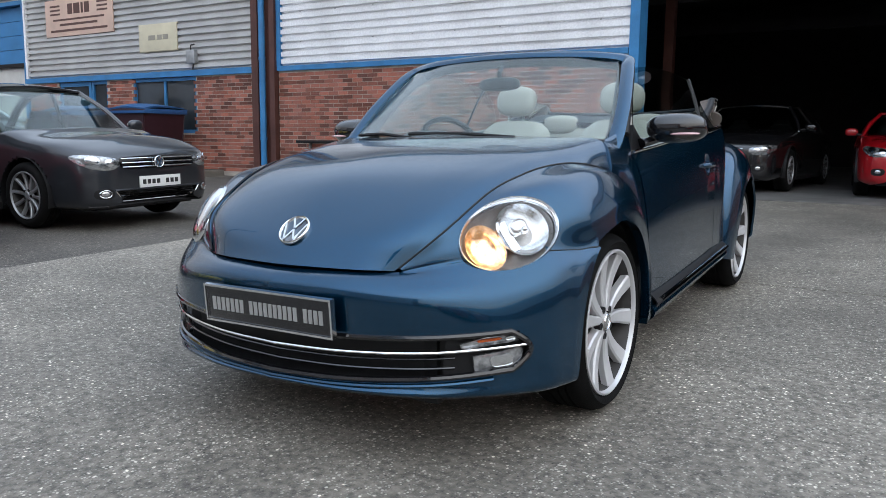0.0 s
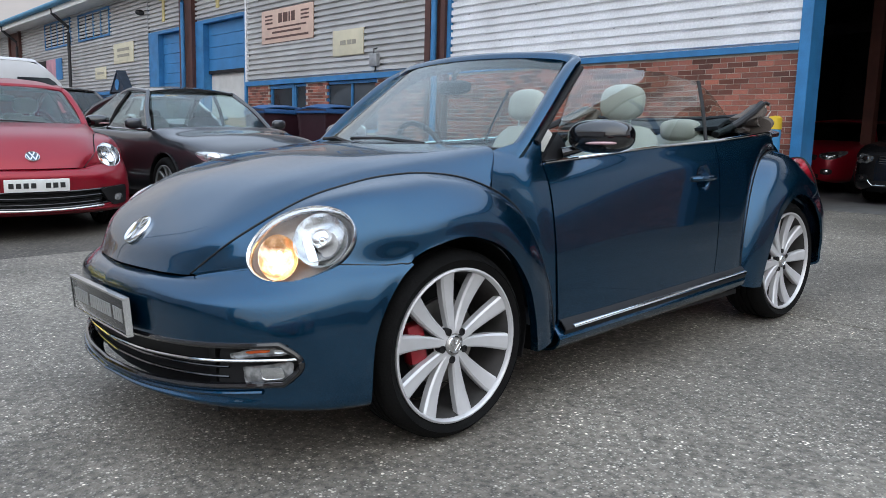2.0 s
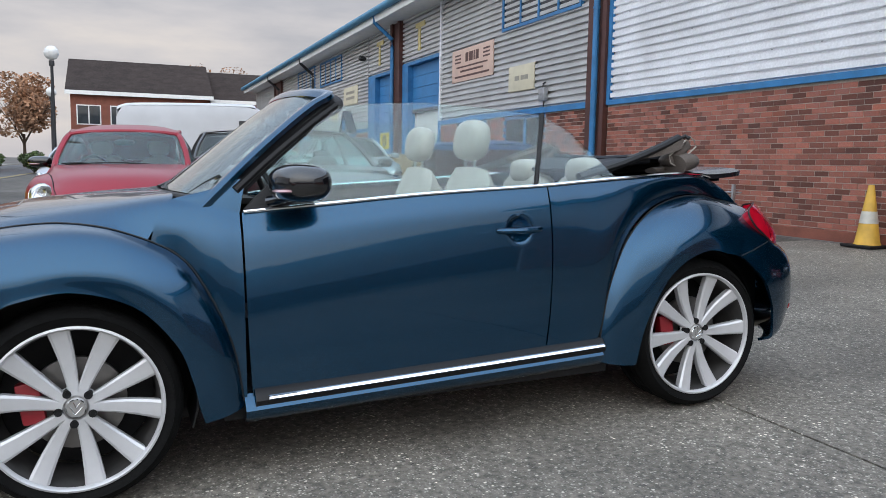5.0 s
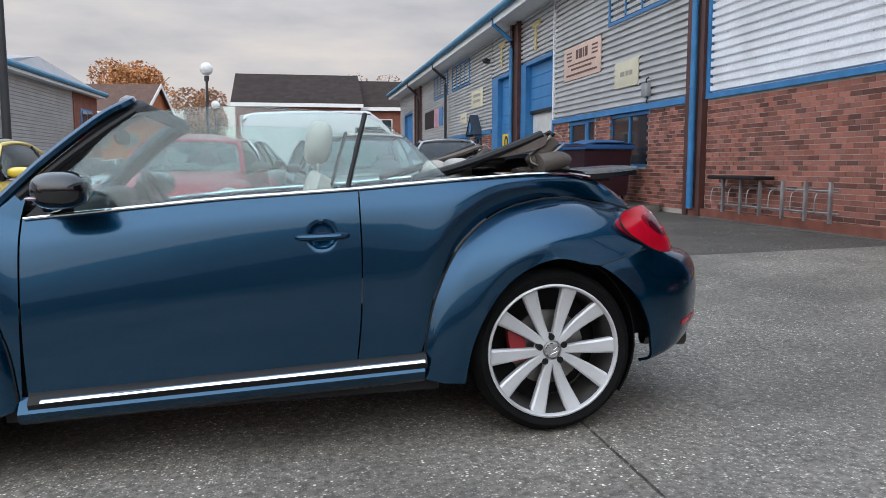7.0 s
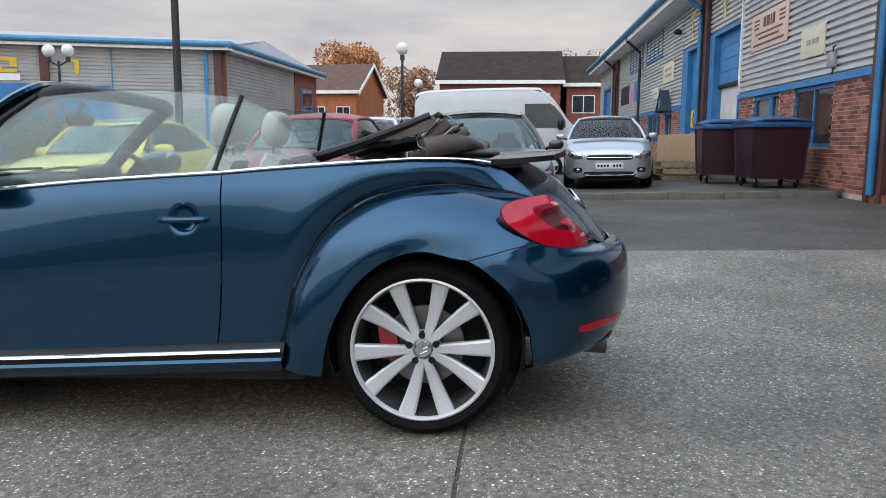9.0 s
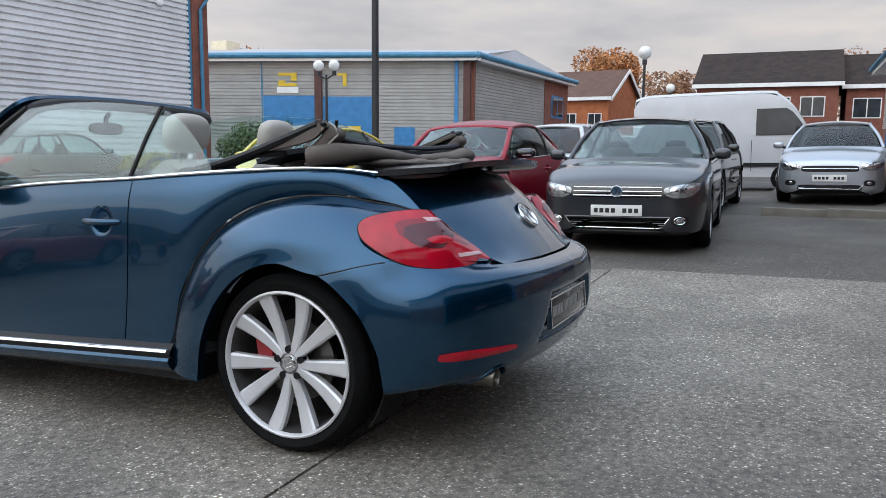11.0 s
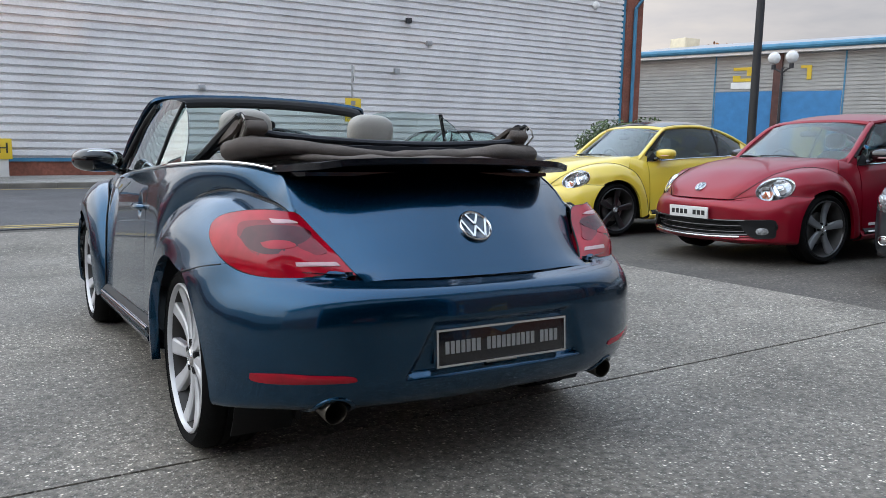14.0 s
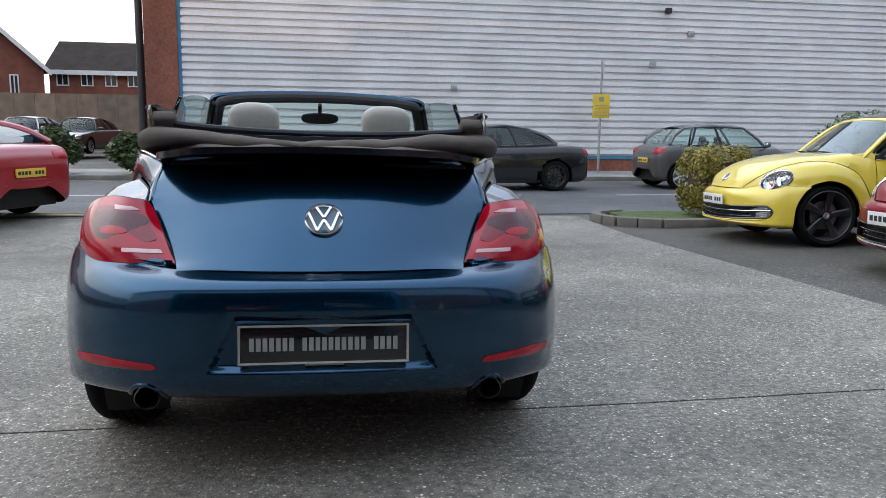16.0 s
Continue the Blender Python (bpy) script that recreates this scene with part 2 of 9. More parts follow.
M["rooftile"] = material("dark_roof_tiles", (0.036, 0.027, 0.024), 0.95, spec=0.2, vary=0.25, scale=1.5, fine=0.3, fine_scale=9)
M["roofbrown"] = material("brown_roof_tiles", (0.10, 0.055, 0.04), 0.9, vary=0.2, scale=1.5, fine=0.3, fine_scale=9)
M["gutter"] = material("blue_gutter", (0.05, 0.20, 0.33), 0.5, vary=0.15, scale=2)
M["winglass"] = material("window_glass", (0.03, 0.036, 0.042), 0.05, spec=0.5, vary=0.3, scale=1.5, rough_vary=0.03)
M["sign"] = material("sign_board", (0.68, 0.48, 0.39), 0.6, vary=0.08, scale=3)
M["signcream"] = material("cream_sign_board", (0.66, 0.60, 0.44), 0.6, vary=0.08, scale=3)
M["signbrown"] = material("sign_print", (0.12, 0.06, 0.05), 0.6)
M["yellow"] = material("yellow_paint", (0.70, 0.48, 0.03), 0.5, vary=0.1, scale=4)
M["lineyellow"] = material("worn_yellow_line", (0.36, 0.27, 0.10), 0.8, vary=0.35, scale=6, fine=0.2)
M["linewhite"] = material("worn_white_line", (0.42, 0.42, 0.42), 0.8, vary=0.3, scale=6, fine=0.2)
M["black"] = material("black_plastic", (0.009, 0.009, 0.010), 0.5, spec=0.3, fine=0.15, fine_scale=200)
M["glossblack"] = material("gloss_black", (0.006, 0.006, 0.007), 0.12, coat=0.8, vary=0.1, scale=6)
M["rubber"] = material("tyre_rubber", (0.007, 0.007, 0.007), 0.8, spec=0.10, vary=0.25, scale=9, fine=0.2, bump=0.2)
M["steel"] = material("galvanised_steel", (0.42, 0.43, 0.44), 0.45, metal=0.8, vary=0.2, scale=9, rough_vary=0.1)
M["polegrey"] = material("dark_pole_paint", (0.02, 0.02, 0.023), 0.5, vary=0.2, scale=4)
M["globe"] = material("lamp_globe", (0.82, 0.82, 0.80), 0.25, vary=0.05, scale=3, transmission=0.2)
M["leaf"] = material("green_leaves", (0.055, 0.085, 0.025), 0.6, island=0.5, vary=0.2, scale=3)
M["leafyellow"] = material("yellow_green_leaves", (0.22, 0.18, 0.025), 0.6, island=0.45, vary=0.2, scale=3)
M["leaforange"] = material("autumn_leaves", (0.44, 0.21, 0.085), 0.7, island=0.5, vary=0.2, scale=0.5)
M["leafbrown"] = material("fading_leaves", (0.30, 0.17, 0.10), 0.8, island=0.5, vary=0.2, scale=0.5)
M["canopy"] = material("dark_blue_sheet", (0.02, 0.035, 0.06), 0.5, vary=0.2, scale=4)
M["bannerpink"] = material("pink_banner", (0.55, 0.28, 0.34), 0.5, vary=0.25, scale=2)
M["signgrey"] = material("faded_sign_print", (0.34, 0.31, 0.25), 0.6, vary=0.1, scale=4)
M["bark"] = material("bark", (0.07, 0.05, 0.035), 0.9, vary=0.3, scale=4, bump=0.8)
M["grass"] = material("grass", (0.07, 0.10, 0.03), 0.9, vary=0.35, scale=5, fine=0.3, bump=1.0)
M["fence"] = material("weathered_fence", (0.20, 0.155, 0.115), 0.9, vary=0.25, scale=2, fine=0.2, objrand=0.15)
M["card"] = material("cardboard", (0.34, 0.22, 0.12), 0.85, vary=0.12, scale=4)
M["timber"] = material("pallet_timber", (0.36, 0.28, 0.19), 0.85, vary=0.25, scale=6, objrand=0.2)
M["binbody"] = material("maroon_bin_plastic", (0.030, 0.008, 0.014), 0.45, vary=0.2, scale=4, fine=0.1)
M["binlid"] = material("blue_bin_lid", (0.02, 0.09, 0.24), 0.45, vary=0.15, scale=4)
M["concrete_white"] = material("pale_panel", (0.62, 0.60, 0.57), 0.8, vary=0.15, scale=2)
# car finishes
M["paint_blue"] = material("blue_metallic_paint", (0.0018, 0.046, 0.101), 0.24, metal=0.88, coat=0.8, fine=0.10, fine_scale=900, spec=0.6)
M["paint_red"] = material("red_metallic_paint", (0.24, 0.002, 0.014), 0.36, metal=0.35, coat=0.45, spec=0.35, fine=0.08, fine_scale=900)
M["paint_yellow"] = material("yellow_paint_gloss", (0.70, 0.52, 0.05), 0.35, coat=1.0, vary=0.04, scale=2)
M["paint_grey"] = material("grey_metallic_paint", (0.034, 0.037, 0.044), 0.3, metal=0.6, coat=1.0, fine=0.1, fine_scale=900)
M["paint_midgrey"] = material("mid_grey_metallic_paint", (0.095, 0.092, 0.092), 0.32, metal=0.55, coat=1.0, fine=0.1, fine_scale=900)
M["paint_black"] = material("black_paint", (0.008, 0.008, 0.009), 0.25, coat=1.0, vary=0.1, scale=3)
M["paint_silver"] = material("silver_paint", (0.40, 0.43, 0.47), 0.32, metal=0.7, coat=1.0, fine=0.08, fine_scale=900)
M["paint_white"] = material("white_paint_gloss", (0.50, 0.51, 0.53), 0.3, coat=1.0, vary=0.05, scale=2)
M["paint_brightred"] = material("bright_red_paint", (0.33, 0.004, 0.009), 0.3, coat=1.0, vary=0.05, scale=2)
M["chrome"] = material("chrome", (0.78, 0.79, 0.80), 0.08, metal=1.0, rough_vary=0.03, scale=5)
M["alu"] = material("polished_alu", (0.66, 0.67, 0.68), 0.25, metal=1.0, rough_vary=0.06, scale=8)
M["rim"] = material("silver_white_rim", (0.57, 0.57, 0.58), 0.36, metal=0.3, coat=0.4, vary=0.06, scale=12)
# wheel-well shade put into the barrel's colour; the metal would be silver
M["rimshade"] = material("rim_barrel_shade", (0.055, 0.052, 0.050), 0.6, metal=0.3, vary=0.3, scale=14)
M["rimblack"] = material("black_rim", (0.012, 0.012, 0.013), 0.3, coat=0.6, vary=0.1, scale=8)
M["rimgrey"] = material("grey_rim", (0.32, 0.33, 0.34), 0.35, metal=0.6, vary=0.1, scale=8)
M["brake"] = material("brake_disc", (0.22, 0.21, 0.20), 0.4, metal=0.9, vary=0.2, scale=14)
# red taken down to hold the shade behind the spokes
M["caliper"] = material("shaded_red_caliper", (0.24, 0.005, 0.012), 0.45, coat=0.3, vary=0.1, scale=12)
M["glass"] = material("car_glass", (0.80, 0.93, 0.90), 0.0, transmission=1.0)
M["glass"].node_tree.nodes["Principled BSDF"].inputs["IOR"].default_value = 1.45
M["tint"] = material("tinted_car_glass", (0.26, 0.30, 0.30), 0.0, transmission=1.0)
M["tint"].node_tree.nodes["Principled BSDF"].inputs["IOR"].default_value = 1.4
M["lens"] = material("clear_lens", (0.97, 0.97, 0.97), 0.0, transmission=1.0)
M["lens"].node_tree.nodes["Principled BSDF"].inputs["IOR"].default_value = 1.12
M["reflector"] = material("lamp_reflector", (0.70, 0.72, 0.74), 0.16, metal=1.0, rough_vary=0.06, scale=40)
M["lampdark"] = material("lamp_bezel", (0.40, 0.39, 0.38), 0.42, metal=0.7, vary=0.1, scale=20)
M["bulb"] = material("lit_bulb", (1.0, 0.7, 0.4), 0.4, emission=(1.0, 0.62, 0.22), strength=9.0)
M["bulbglow"] = material("lit_reflector", (0.85, 0.62, 0.45), 0.18, metal=1.0, emission=(1.0, 0.46, 0.16), strength=0.34, vary=0.6, scale=30, rough_vary=0.1)
M["amber"] = material("amber_lens", (0.60, 0.13, 0.03), 0.2, coat=0.6, vary=0.1, scale=30)
M["redlens"] = material("red_lamp_lens", (0.40, 0.004, 0.017), 0.12, spec=0.3, coat=0.5, vary=0.18, scale=14)
M["redlens_dark"] = material("deep_red_lens", (0.075, 0.004, 0.010), 0.15, spec=0.3, coat=0.6, vary=0.2, scale=20)
M["redlens_mid"] = material("mid_red_lens", (0.22, 0.004, 0.014), 0.15, spec=0.3, coat=0.6, vary=0.2, scale=20)
M["clearlens"] = material("reversing_lens", (0.60, 0.36, 0.37), 0.1, coat=1.0, vary=0.1, scale=30)
M["seat"] = material("pale_grey_leather", (0.36, 0.335, 0.295), 0.5, vary=0.08, scale=6, fine=0.08, fine_scale=160, bump=0.25)
M["seatdark"] = material("charcoal_cloth", (0.03, 0.03, 0.032), 0.85, vary=0.15, scale=8)
M["fabric"] = material("brown_hood_fabric", (0.105, 0.086, 0.074), 0.92, vary=0.25, scale=7, fine=0.25, fine_scale=320, bump=0.35)
M["hoodlining"] = material("dark_hood_lining", (0.016, 0.018, 0.024), 0.85, vary=0.2, scale=6, fine=0.15, bump=0.2)
M["spoilerblack"] = material("spoiler_paint", (0.005, 0.006, 0.009), 0.25, coat=0.35, vary=0.1, scale=6)
M["fogglass"] = material("fog_lamp_glass", (0.42, 0.43, 0.44), 0.12, metal=0.6, coat=0.8, vary=0.5, scale=40)
M["headglass"] = material("headlamp_glass", (0.34, 0.35, 0.36), 0.14, metal=0.75, coat=0.8, vary=0.55, scale=16)
M["plateblack"] = material("black_plate", (0.010, 0.010, 0.012), 0.22, coat=0.6, vary=0.1, scale=10)
M["platewhite"] = material("white_plate", (0.72, 0.72, 0.70), 0.35, vary=0.05, scale=10)
M["plateyellow"] = material("yellow_plate", (0.70, 0.50, 0.06), 0.35, vary=0.05, scale=10)
M["platebar"] = material("plate_print", (0.02, 0.02, 0.02), 0.5, vary=0.1, scale=10)
M["platebar_grey"] = material("grey_plate_print", (0.30, 0.30, 0.29), 0.5, vary=0.1, scale=10)
M["exhaust"] = material("exhaust_pipe", (0.16, 0.145, 0.125), 0.35, metal=1.0, vary=0.3, scale=12)
M["badgeblue"] = material("badge_ground", (0.03, 0.06, 0.10), 0.25, coat=0.6, vary=0.05, scale=20)
M["number"] = material("faded_yellow_paint", (0.60, 0.50, 0.22), 0.6, vary=0.1, scale=4)
M["conewhite"] = material("reflective_sleeve", (0.55, 0.52, 0.45), 0.5, vary=0.2, scale=8)
M["coneorange"] = material("faded_yellow_cone", (0.62, 0.36, 0.05), 0.6, vary=0.2, scale=6)
M["bollardblue"] = material("blue_bollard_paint", (0.05, 0.25, 0.50), 0.5, vary=0.2, scale=6)

# ---------------------------------------------------------------- mesh tools
from mathutils.bvhtree import BVHTree


def mesh_from(verts, faces, smooth=True, sharp=35):
    me = bpy.data.meshes.new("mesh")
    me.from_pydata([tuple(v) for v in verts], [], [tuple(f) for f in faces])
    me.validate()
    if smooth:
        for p in me.polygons:
            p.use_smooth = True
        me.set_sharp_from_angle(angle=radians(sharp))
    me.update()
    return me


def part(name, me, mat, parent, label="", place=None):
    """One mesh object under a thing or under a part."""
    if isinstance(me, bmesh.types.BMesh):
        bm, me = me, bpy.data.meshes.new(name)
        bm.to_mesh(me)
        bm.free()
    ob = new(name, me)
    if not me.materials:
        me.materials.append(M[mat] if isinstance(mat, str) else mat)
    ob.parent = parent
    if place is not None:
        ob.matrix_basis = place
    if label:
        ob["label"] = label
    return ob


def empty(name, m=None, label="", category="", group="", kind=""):
    ob = new(name)
    ob.empty_display_size = 0.2
    if m is not None:
        ob.matrix_basis = m
    return tagged(ob, label, category, group, kind)


def thing(name, me, mat, m=None, label="", category="", group="", kind=""):
    ob = part(name, me, mat, None)
    if m is not None:
        ob.matrix_basis = m
    return tagged(ob, label, category, group, kind)


def box(x0, x1, y0, y1, z0, z1, bevel=0.0, seg=2):
    bm = bmesh.new()
    bmesh.ops.create_cube(bm, size=1)
    for v in bm.verts:
        v.co = Vector((x0 + (v.co.x + 0.5) * (x1 - x0), y0 + (v.co.y + 0.5) * (y1 - y0), z0 + (v.co.z + 0.5) * (z1 - z0)))
    if bevel:
        bmesh.ops.bevel(bm, geom=bm.edges[:], offset=bevel, segments=seg, affect="EDGES", profile=0.6)
        for f in bm.faces:
            f.smooth = True
    me = bpy.data.meshes.new("box")
    bm.to_mesh(me)
    bm.free()
    if bevel:
        me.set_sharp_from_angle(angle=radians(50))
    return me


def boxes(lst):
    """Several boxes in one mesh: rows of x0 x1 y0 y1 z0 z1."""
    vs, fs = [], []
    for x0, x1, y0, y1, z0, z1 in lst:
        o = len(vs)
        vs += [(x0, y0, z0), (x1, y0, z0), (x1, y1, z0), (x0, y1, z0), (x0, y0, z1), (x1, y0, z1), (x1, y1, z1), (x0, y1, z1)]
        fs += [tuple(o + i for i in f) for f in ((0, 3, 2, 1), (4, 5, 6, 7), (0, 1, 5, 4), (1, 2, 6, 5), (2, 3, 7, 6), (3, 0, 4, 7))]
    return mesh_from(vs, fs, smooth=False)


def spline(pts, n):
    """n points on a smooth curve through pts, even in the index."""
    p = np.array(pts, float)
    k = len(p)
    if k == 2:
        t = np.linspace(0, 1, n)[:, None]
        return p[0] * (1 - t) + p[1] * t
    e = np.vstack([2 * p[0] - p[1], p, 2 * p[-1] - p[-2]])
    out = []
    for u in np.linspace(0, k - 1, n):
        i = min(int(u), k - 2)
        t = u - i
        a, b, c, d = e[i], e[i + 1], e[i + 2], e[i + 3]
        out.append(0.5 * (2 * b + (c - a) * t + (2 * a - 5 * b + 4 * c - d) * t * t + (3 * b - a - 3 * c + d) * t ** 3))
    return np.array(out)


def surface(rows, nu, nv):
    """A smooth grid of nu x nv points through rows of guide points."""
    r = np.array([spline(row, nv) for row in rows])
    return np.stack([spline(r[:, j], nu) for j in range(nv)], axis=1)


def eased(g, rounds=60):
    """Take small waves out of a grid, keeping its borders and its fullness."""
    h = g.copy()
    for k in range(rounds):
        for step in (0.5, -0.51):
            d = (h[:-2, 1:-1] + h[2:, 1:-1] + h[1:-1, :-2] + h[1:-1, 2:]) / 4 - h[1:-1, 1:-1]
            h[1:-1, 1:-1] += step * d
    return h


def grid_normals(g):
    du = np.gradient(g, axis=0)
    dv = np.gradient(g, axis=1)
    n = np.cross(du, dv)
    return n / np.maximum(np.linalg.norm(n, axis=2, keepdims=True), 1e-9)


def panel(g, thick=0.012, centre=(0, 0, 0.5), drop=None, turned=True):
    """A sheet with thickness from a grid of points; its outer face looks away from centre. drop(p) leaves faces out."""
    nu, nv = g.shape[:2]
    n = grid_normals(g)
    if np.sum(n * (g - np.array(centre))) < 0:
        n = -n
        flip = True
    else:
        flip = False
    inner = g - n * thick
    vs = np.concatenate([g.reshape(-1, 3), inner.reshape(-1, 3)])
    o = nu * nv
    keep = np.ones((nu - 1, nv - 1), bool)
    if drop:
        c = (g[:-1, :-1] + g[1:, :-1] + g[:-1, 1:] + g[1:, 1:]) / 4
        for i in range(nu - 1):
            for j in range(nv - 1):
                keep[i, j] = not drop(c[i, j])
    fs = []

    def q(a, b, c, d):
        fs.append((a, b, c, d) if not flip else (d, c, b, a))

    def at(i, j):
        return 0 <= i < nu - 1 and 0 <= j < nv - 1 and keep[i, j]

    for i in range(nu - 1):
        for j in range(nv - 1):
            if not keep[i, j]:
                continue
            a, b, c, d = i * nv + j, (i + 1) * nv + j, (i + 1) * nv + j + 1, i * nv + j + 1
            q(a, b, c, d)
            q(o + d, o + c, o + b, o + a)
            if not at(i - 1, j):
                q(d, o + d, o + a, a)
            if not at(i + 1, j):
                q(b, o + b, o + c, c)
            if not at(i, j - 1):
                q(a, o + a, o + b, b)
            if not at(i, j + 1):
                q(c, o + c, o + d, d)
    return mesh_from(vs, fs, sharp=40)


def tube(path, radius, seg=10, closed=False, flat=1.0, cap=True):
    """A bar along a path; radius may be a list; flat squashes it in its second direction."""
    p = [Vector(q) for q in path]
    n = len(p)
    rad = radius if isinstance(radius, (list, tuple, np.ndarray)) else [radius] * n
    vs, fs = [], []
    up = Vector((0, 0, 1))
    for i in range(n):
        a, b = p[i - 1] if (i or closed) else p[i], p[(i + 1) % n] if (i < n - 1 or closed) else p[i]
        t = (b - a).normalized()
        ref = up if abs(t.dot(up)) < 0.95 else Vector((0, 1, 0))
        s = t.cross(ref).normalized()
        w = s.cross(t).normalized()
        for k in range(seg):
            th = 2 * math.pi * k / seg
            vs.append(p[i] + s * math.cos(th) * rad[i] + w * math.sin(th) * rad[i] * flat)
    m = n if closed else n - 1
    for i in range(m):
        for k in range(seg):
            a, b = i * seg + k, i * seg + (k + 1) % seg
            c, d = ((i + 1) % n) * seg + (k + 1) % seg, ((i + 1) % n) * seg + k
            fs.append((a, b, c, d))
    if cap and not closed:
        fs.append(tuple(range(seg - 1, -1, -1)))
        fs.append(tuple((n - 1) * seg + k for k in range(seg)))
    return mesh_from(vs, fs)


def turned(profile, seg=32, axis="x", closed=False):
    """A body turned round an axis; profile rows of (radius, along)."""
    vs, fs = [], []
    k = len(profile)
    for i in range(seg):
        th = 2 * math.pi * i / seg
        c, s = math.cos(th), math.sin(th)
        for r, a in profile:
            vs.append((a, r * c, r * s) if axis == "x" else (r * c, r * s, a))
    for i in range(seg):
        j = (i + 1) % seg
        for m in range(k if closed else k - 1):
            n = (m + 1) % k
            if axis == "x":
                fs.append((i * k + m, j * k + m, j * k + n, i * k + n))
            else:
                fs.append((i * k + n, j * k + n, j * k + m, i * k + m))
    me = mesh_from(vs, fs, sharp=40)
    bm = bmesh.new()
    bm.from_mesh(me)
    bmesh.ops.remove_doubles(bm, verts=bm.verts, dist=1e-5)
    bmesh.ops.recalc_face_normals(bm, faces=bm.faces)
    bm.to_mesh(me)
    bm.free()
    return me


def blob(cx, cy, cz, rx, ry, rz, seg=20, rings=12, power=1.0, m=None):
    """A rounded form: power below 1 makes it boxier."""
    vs, fs = [], []

    def sp(v):
        return math.copysign(abs(v) ** power, v)

    for i in range(rings + 1):
        ph = math.pi * i / rings - math.pi / 2
        for j in range(seg):
            th = 2 * math.pi * j / seg
            v = Vector((sp(math.cos(ph)) * sp(math.cos(th)) * rx, sp(math.cos(ph)) * sp(math.sin(th)) * ry, sp(math.sin(ph)) * rz))
            if m is not None:
                v = m @ v
            vs.append(v + Vector((cx, cy, cz)))
    for i in range(rings):
        for j in range(seg):
            fs.append((i * seg + j, i * seg + (j + 1) % seg, (i + 1) * seg + (j + 1) % seg, (i + 1) * seg + j))
    me = mesh_from(vs, fs, sharp=60)
    bm = bmesh.new()
    bm.from_mesh(me)
    bmesh.ops.remove_doubles(bm, verts=bm.verts, dist=1e-5)
    bm.to_mesh(me)
    bm.free()
    for p in me.polygons:
        p.use_smooth = True
    return me


def tree_of(*grids):
    """A ray tree over the outer faces of panels, to lay lamps and trim on them."""
    vs, fs = [], []
    for g in grids:
        nu, nv = g.shape[:2]
        o = len(vs)
        vs += [tuple(p) for p in g.reshape(-1, 3)]
        fs += [(o + i * nv + j, o + (i + 1) * nv + j, o + (i + 1) * nv + j + 1, o + i * nv + j + 1) for i in range(nu - 1) for j in range(nv - 1)]
    return BVHTree.FromPolygons(vs, fs)


def laid(tree, outline, axis, far, offset=0.004, thick=0.012, dome=0.0, rings=6):
    """A shaped plate on a skin. outline: points in the two other axes; rays come along axis from far."""
    i = "xyz".index(axis)
    others = [k for k in range(3) if k != i]
    o = np.array(outline, float)
    c = o.mean(axis=0)
    n = len(o)
    top, bot = [], []
    way = Vector((0, 0, 0))
    way[i] = -1 if far > 0 else 1
    last = None
    for r in range(rings, -1, -1):
        f = r / rings
        for p in (c + (o - c) * f if r else [c]):
            src = Vector((0, 0, 0))
            src[i], src[others[0]], src[others[1]] = far, p[0], p[1]
            hit, nor, _, _ = tree.ray_cast(src, way)
            if hit is None:
                hit = src.copy()
                hit[i] = last[0][i] if last else 0
                nor = last[1] if last else -way
            if nor.dot(way) > 0:
                nor = -nor
            last = (hit, nor)
            top.append(hit + nor * (offset + dome * (1 - f * f)))
            bot.append(hit - nor * thick)
    vs = top + bot
    k = len(top)
    fs = []
    for r in range(rings - 1):
        for a in range(n):
            b = (a + 1) % n
            fs.append((r * n + a, r * n + b, (r + 1) * n + b, (r + 1) * n + a))
    for a in range(n):
        fs.append(((rings - 1) * n + a, (rings - 1) * n + (a + 1) % n, k - 1))
    for a in range(n):
        b = (a + 1) % n
        fs.append((a, k + a, k + b, b))
    me = mesh_from(vs, fs, sharp=45)
    bm = bmesh.new()
    bm.from_mesh(me)
    bmesh.ops.recalc_face_normals(bm, faces=bm.faces)
    bm.to_mesh(me)
    bm.free()
    return me


def mirrored(g):
    h = g.copy()
    h[..., 0] *= -1
    return h


def ellipse(cx, cy, a, b, turn=0.0, n=28, power=1.0):
    out = []
    ct, st = math.cos(radians(turn)), math.sin(radians(turn))
    for k in range(n):
        th = 2 * math.pi * k / n
        u = a * math.copysign(abs(math.cos(th)) ** power, math.cos(th))
        v = b * math.copysign(abs(math.sin(th)) ** power, math.sin(th))
        out.append((cx + u * ct - v * st, cy + u * st + v * ct))
    return out

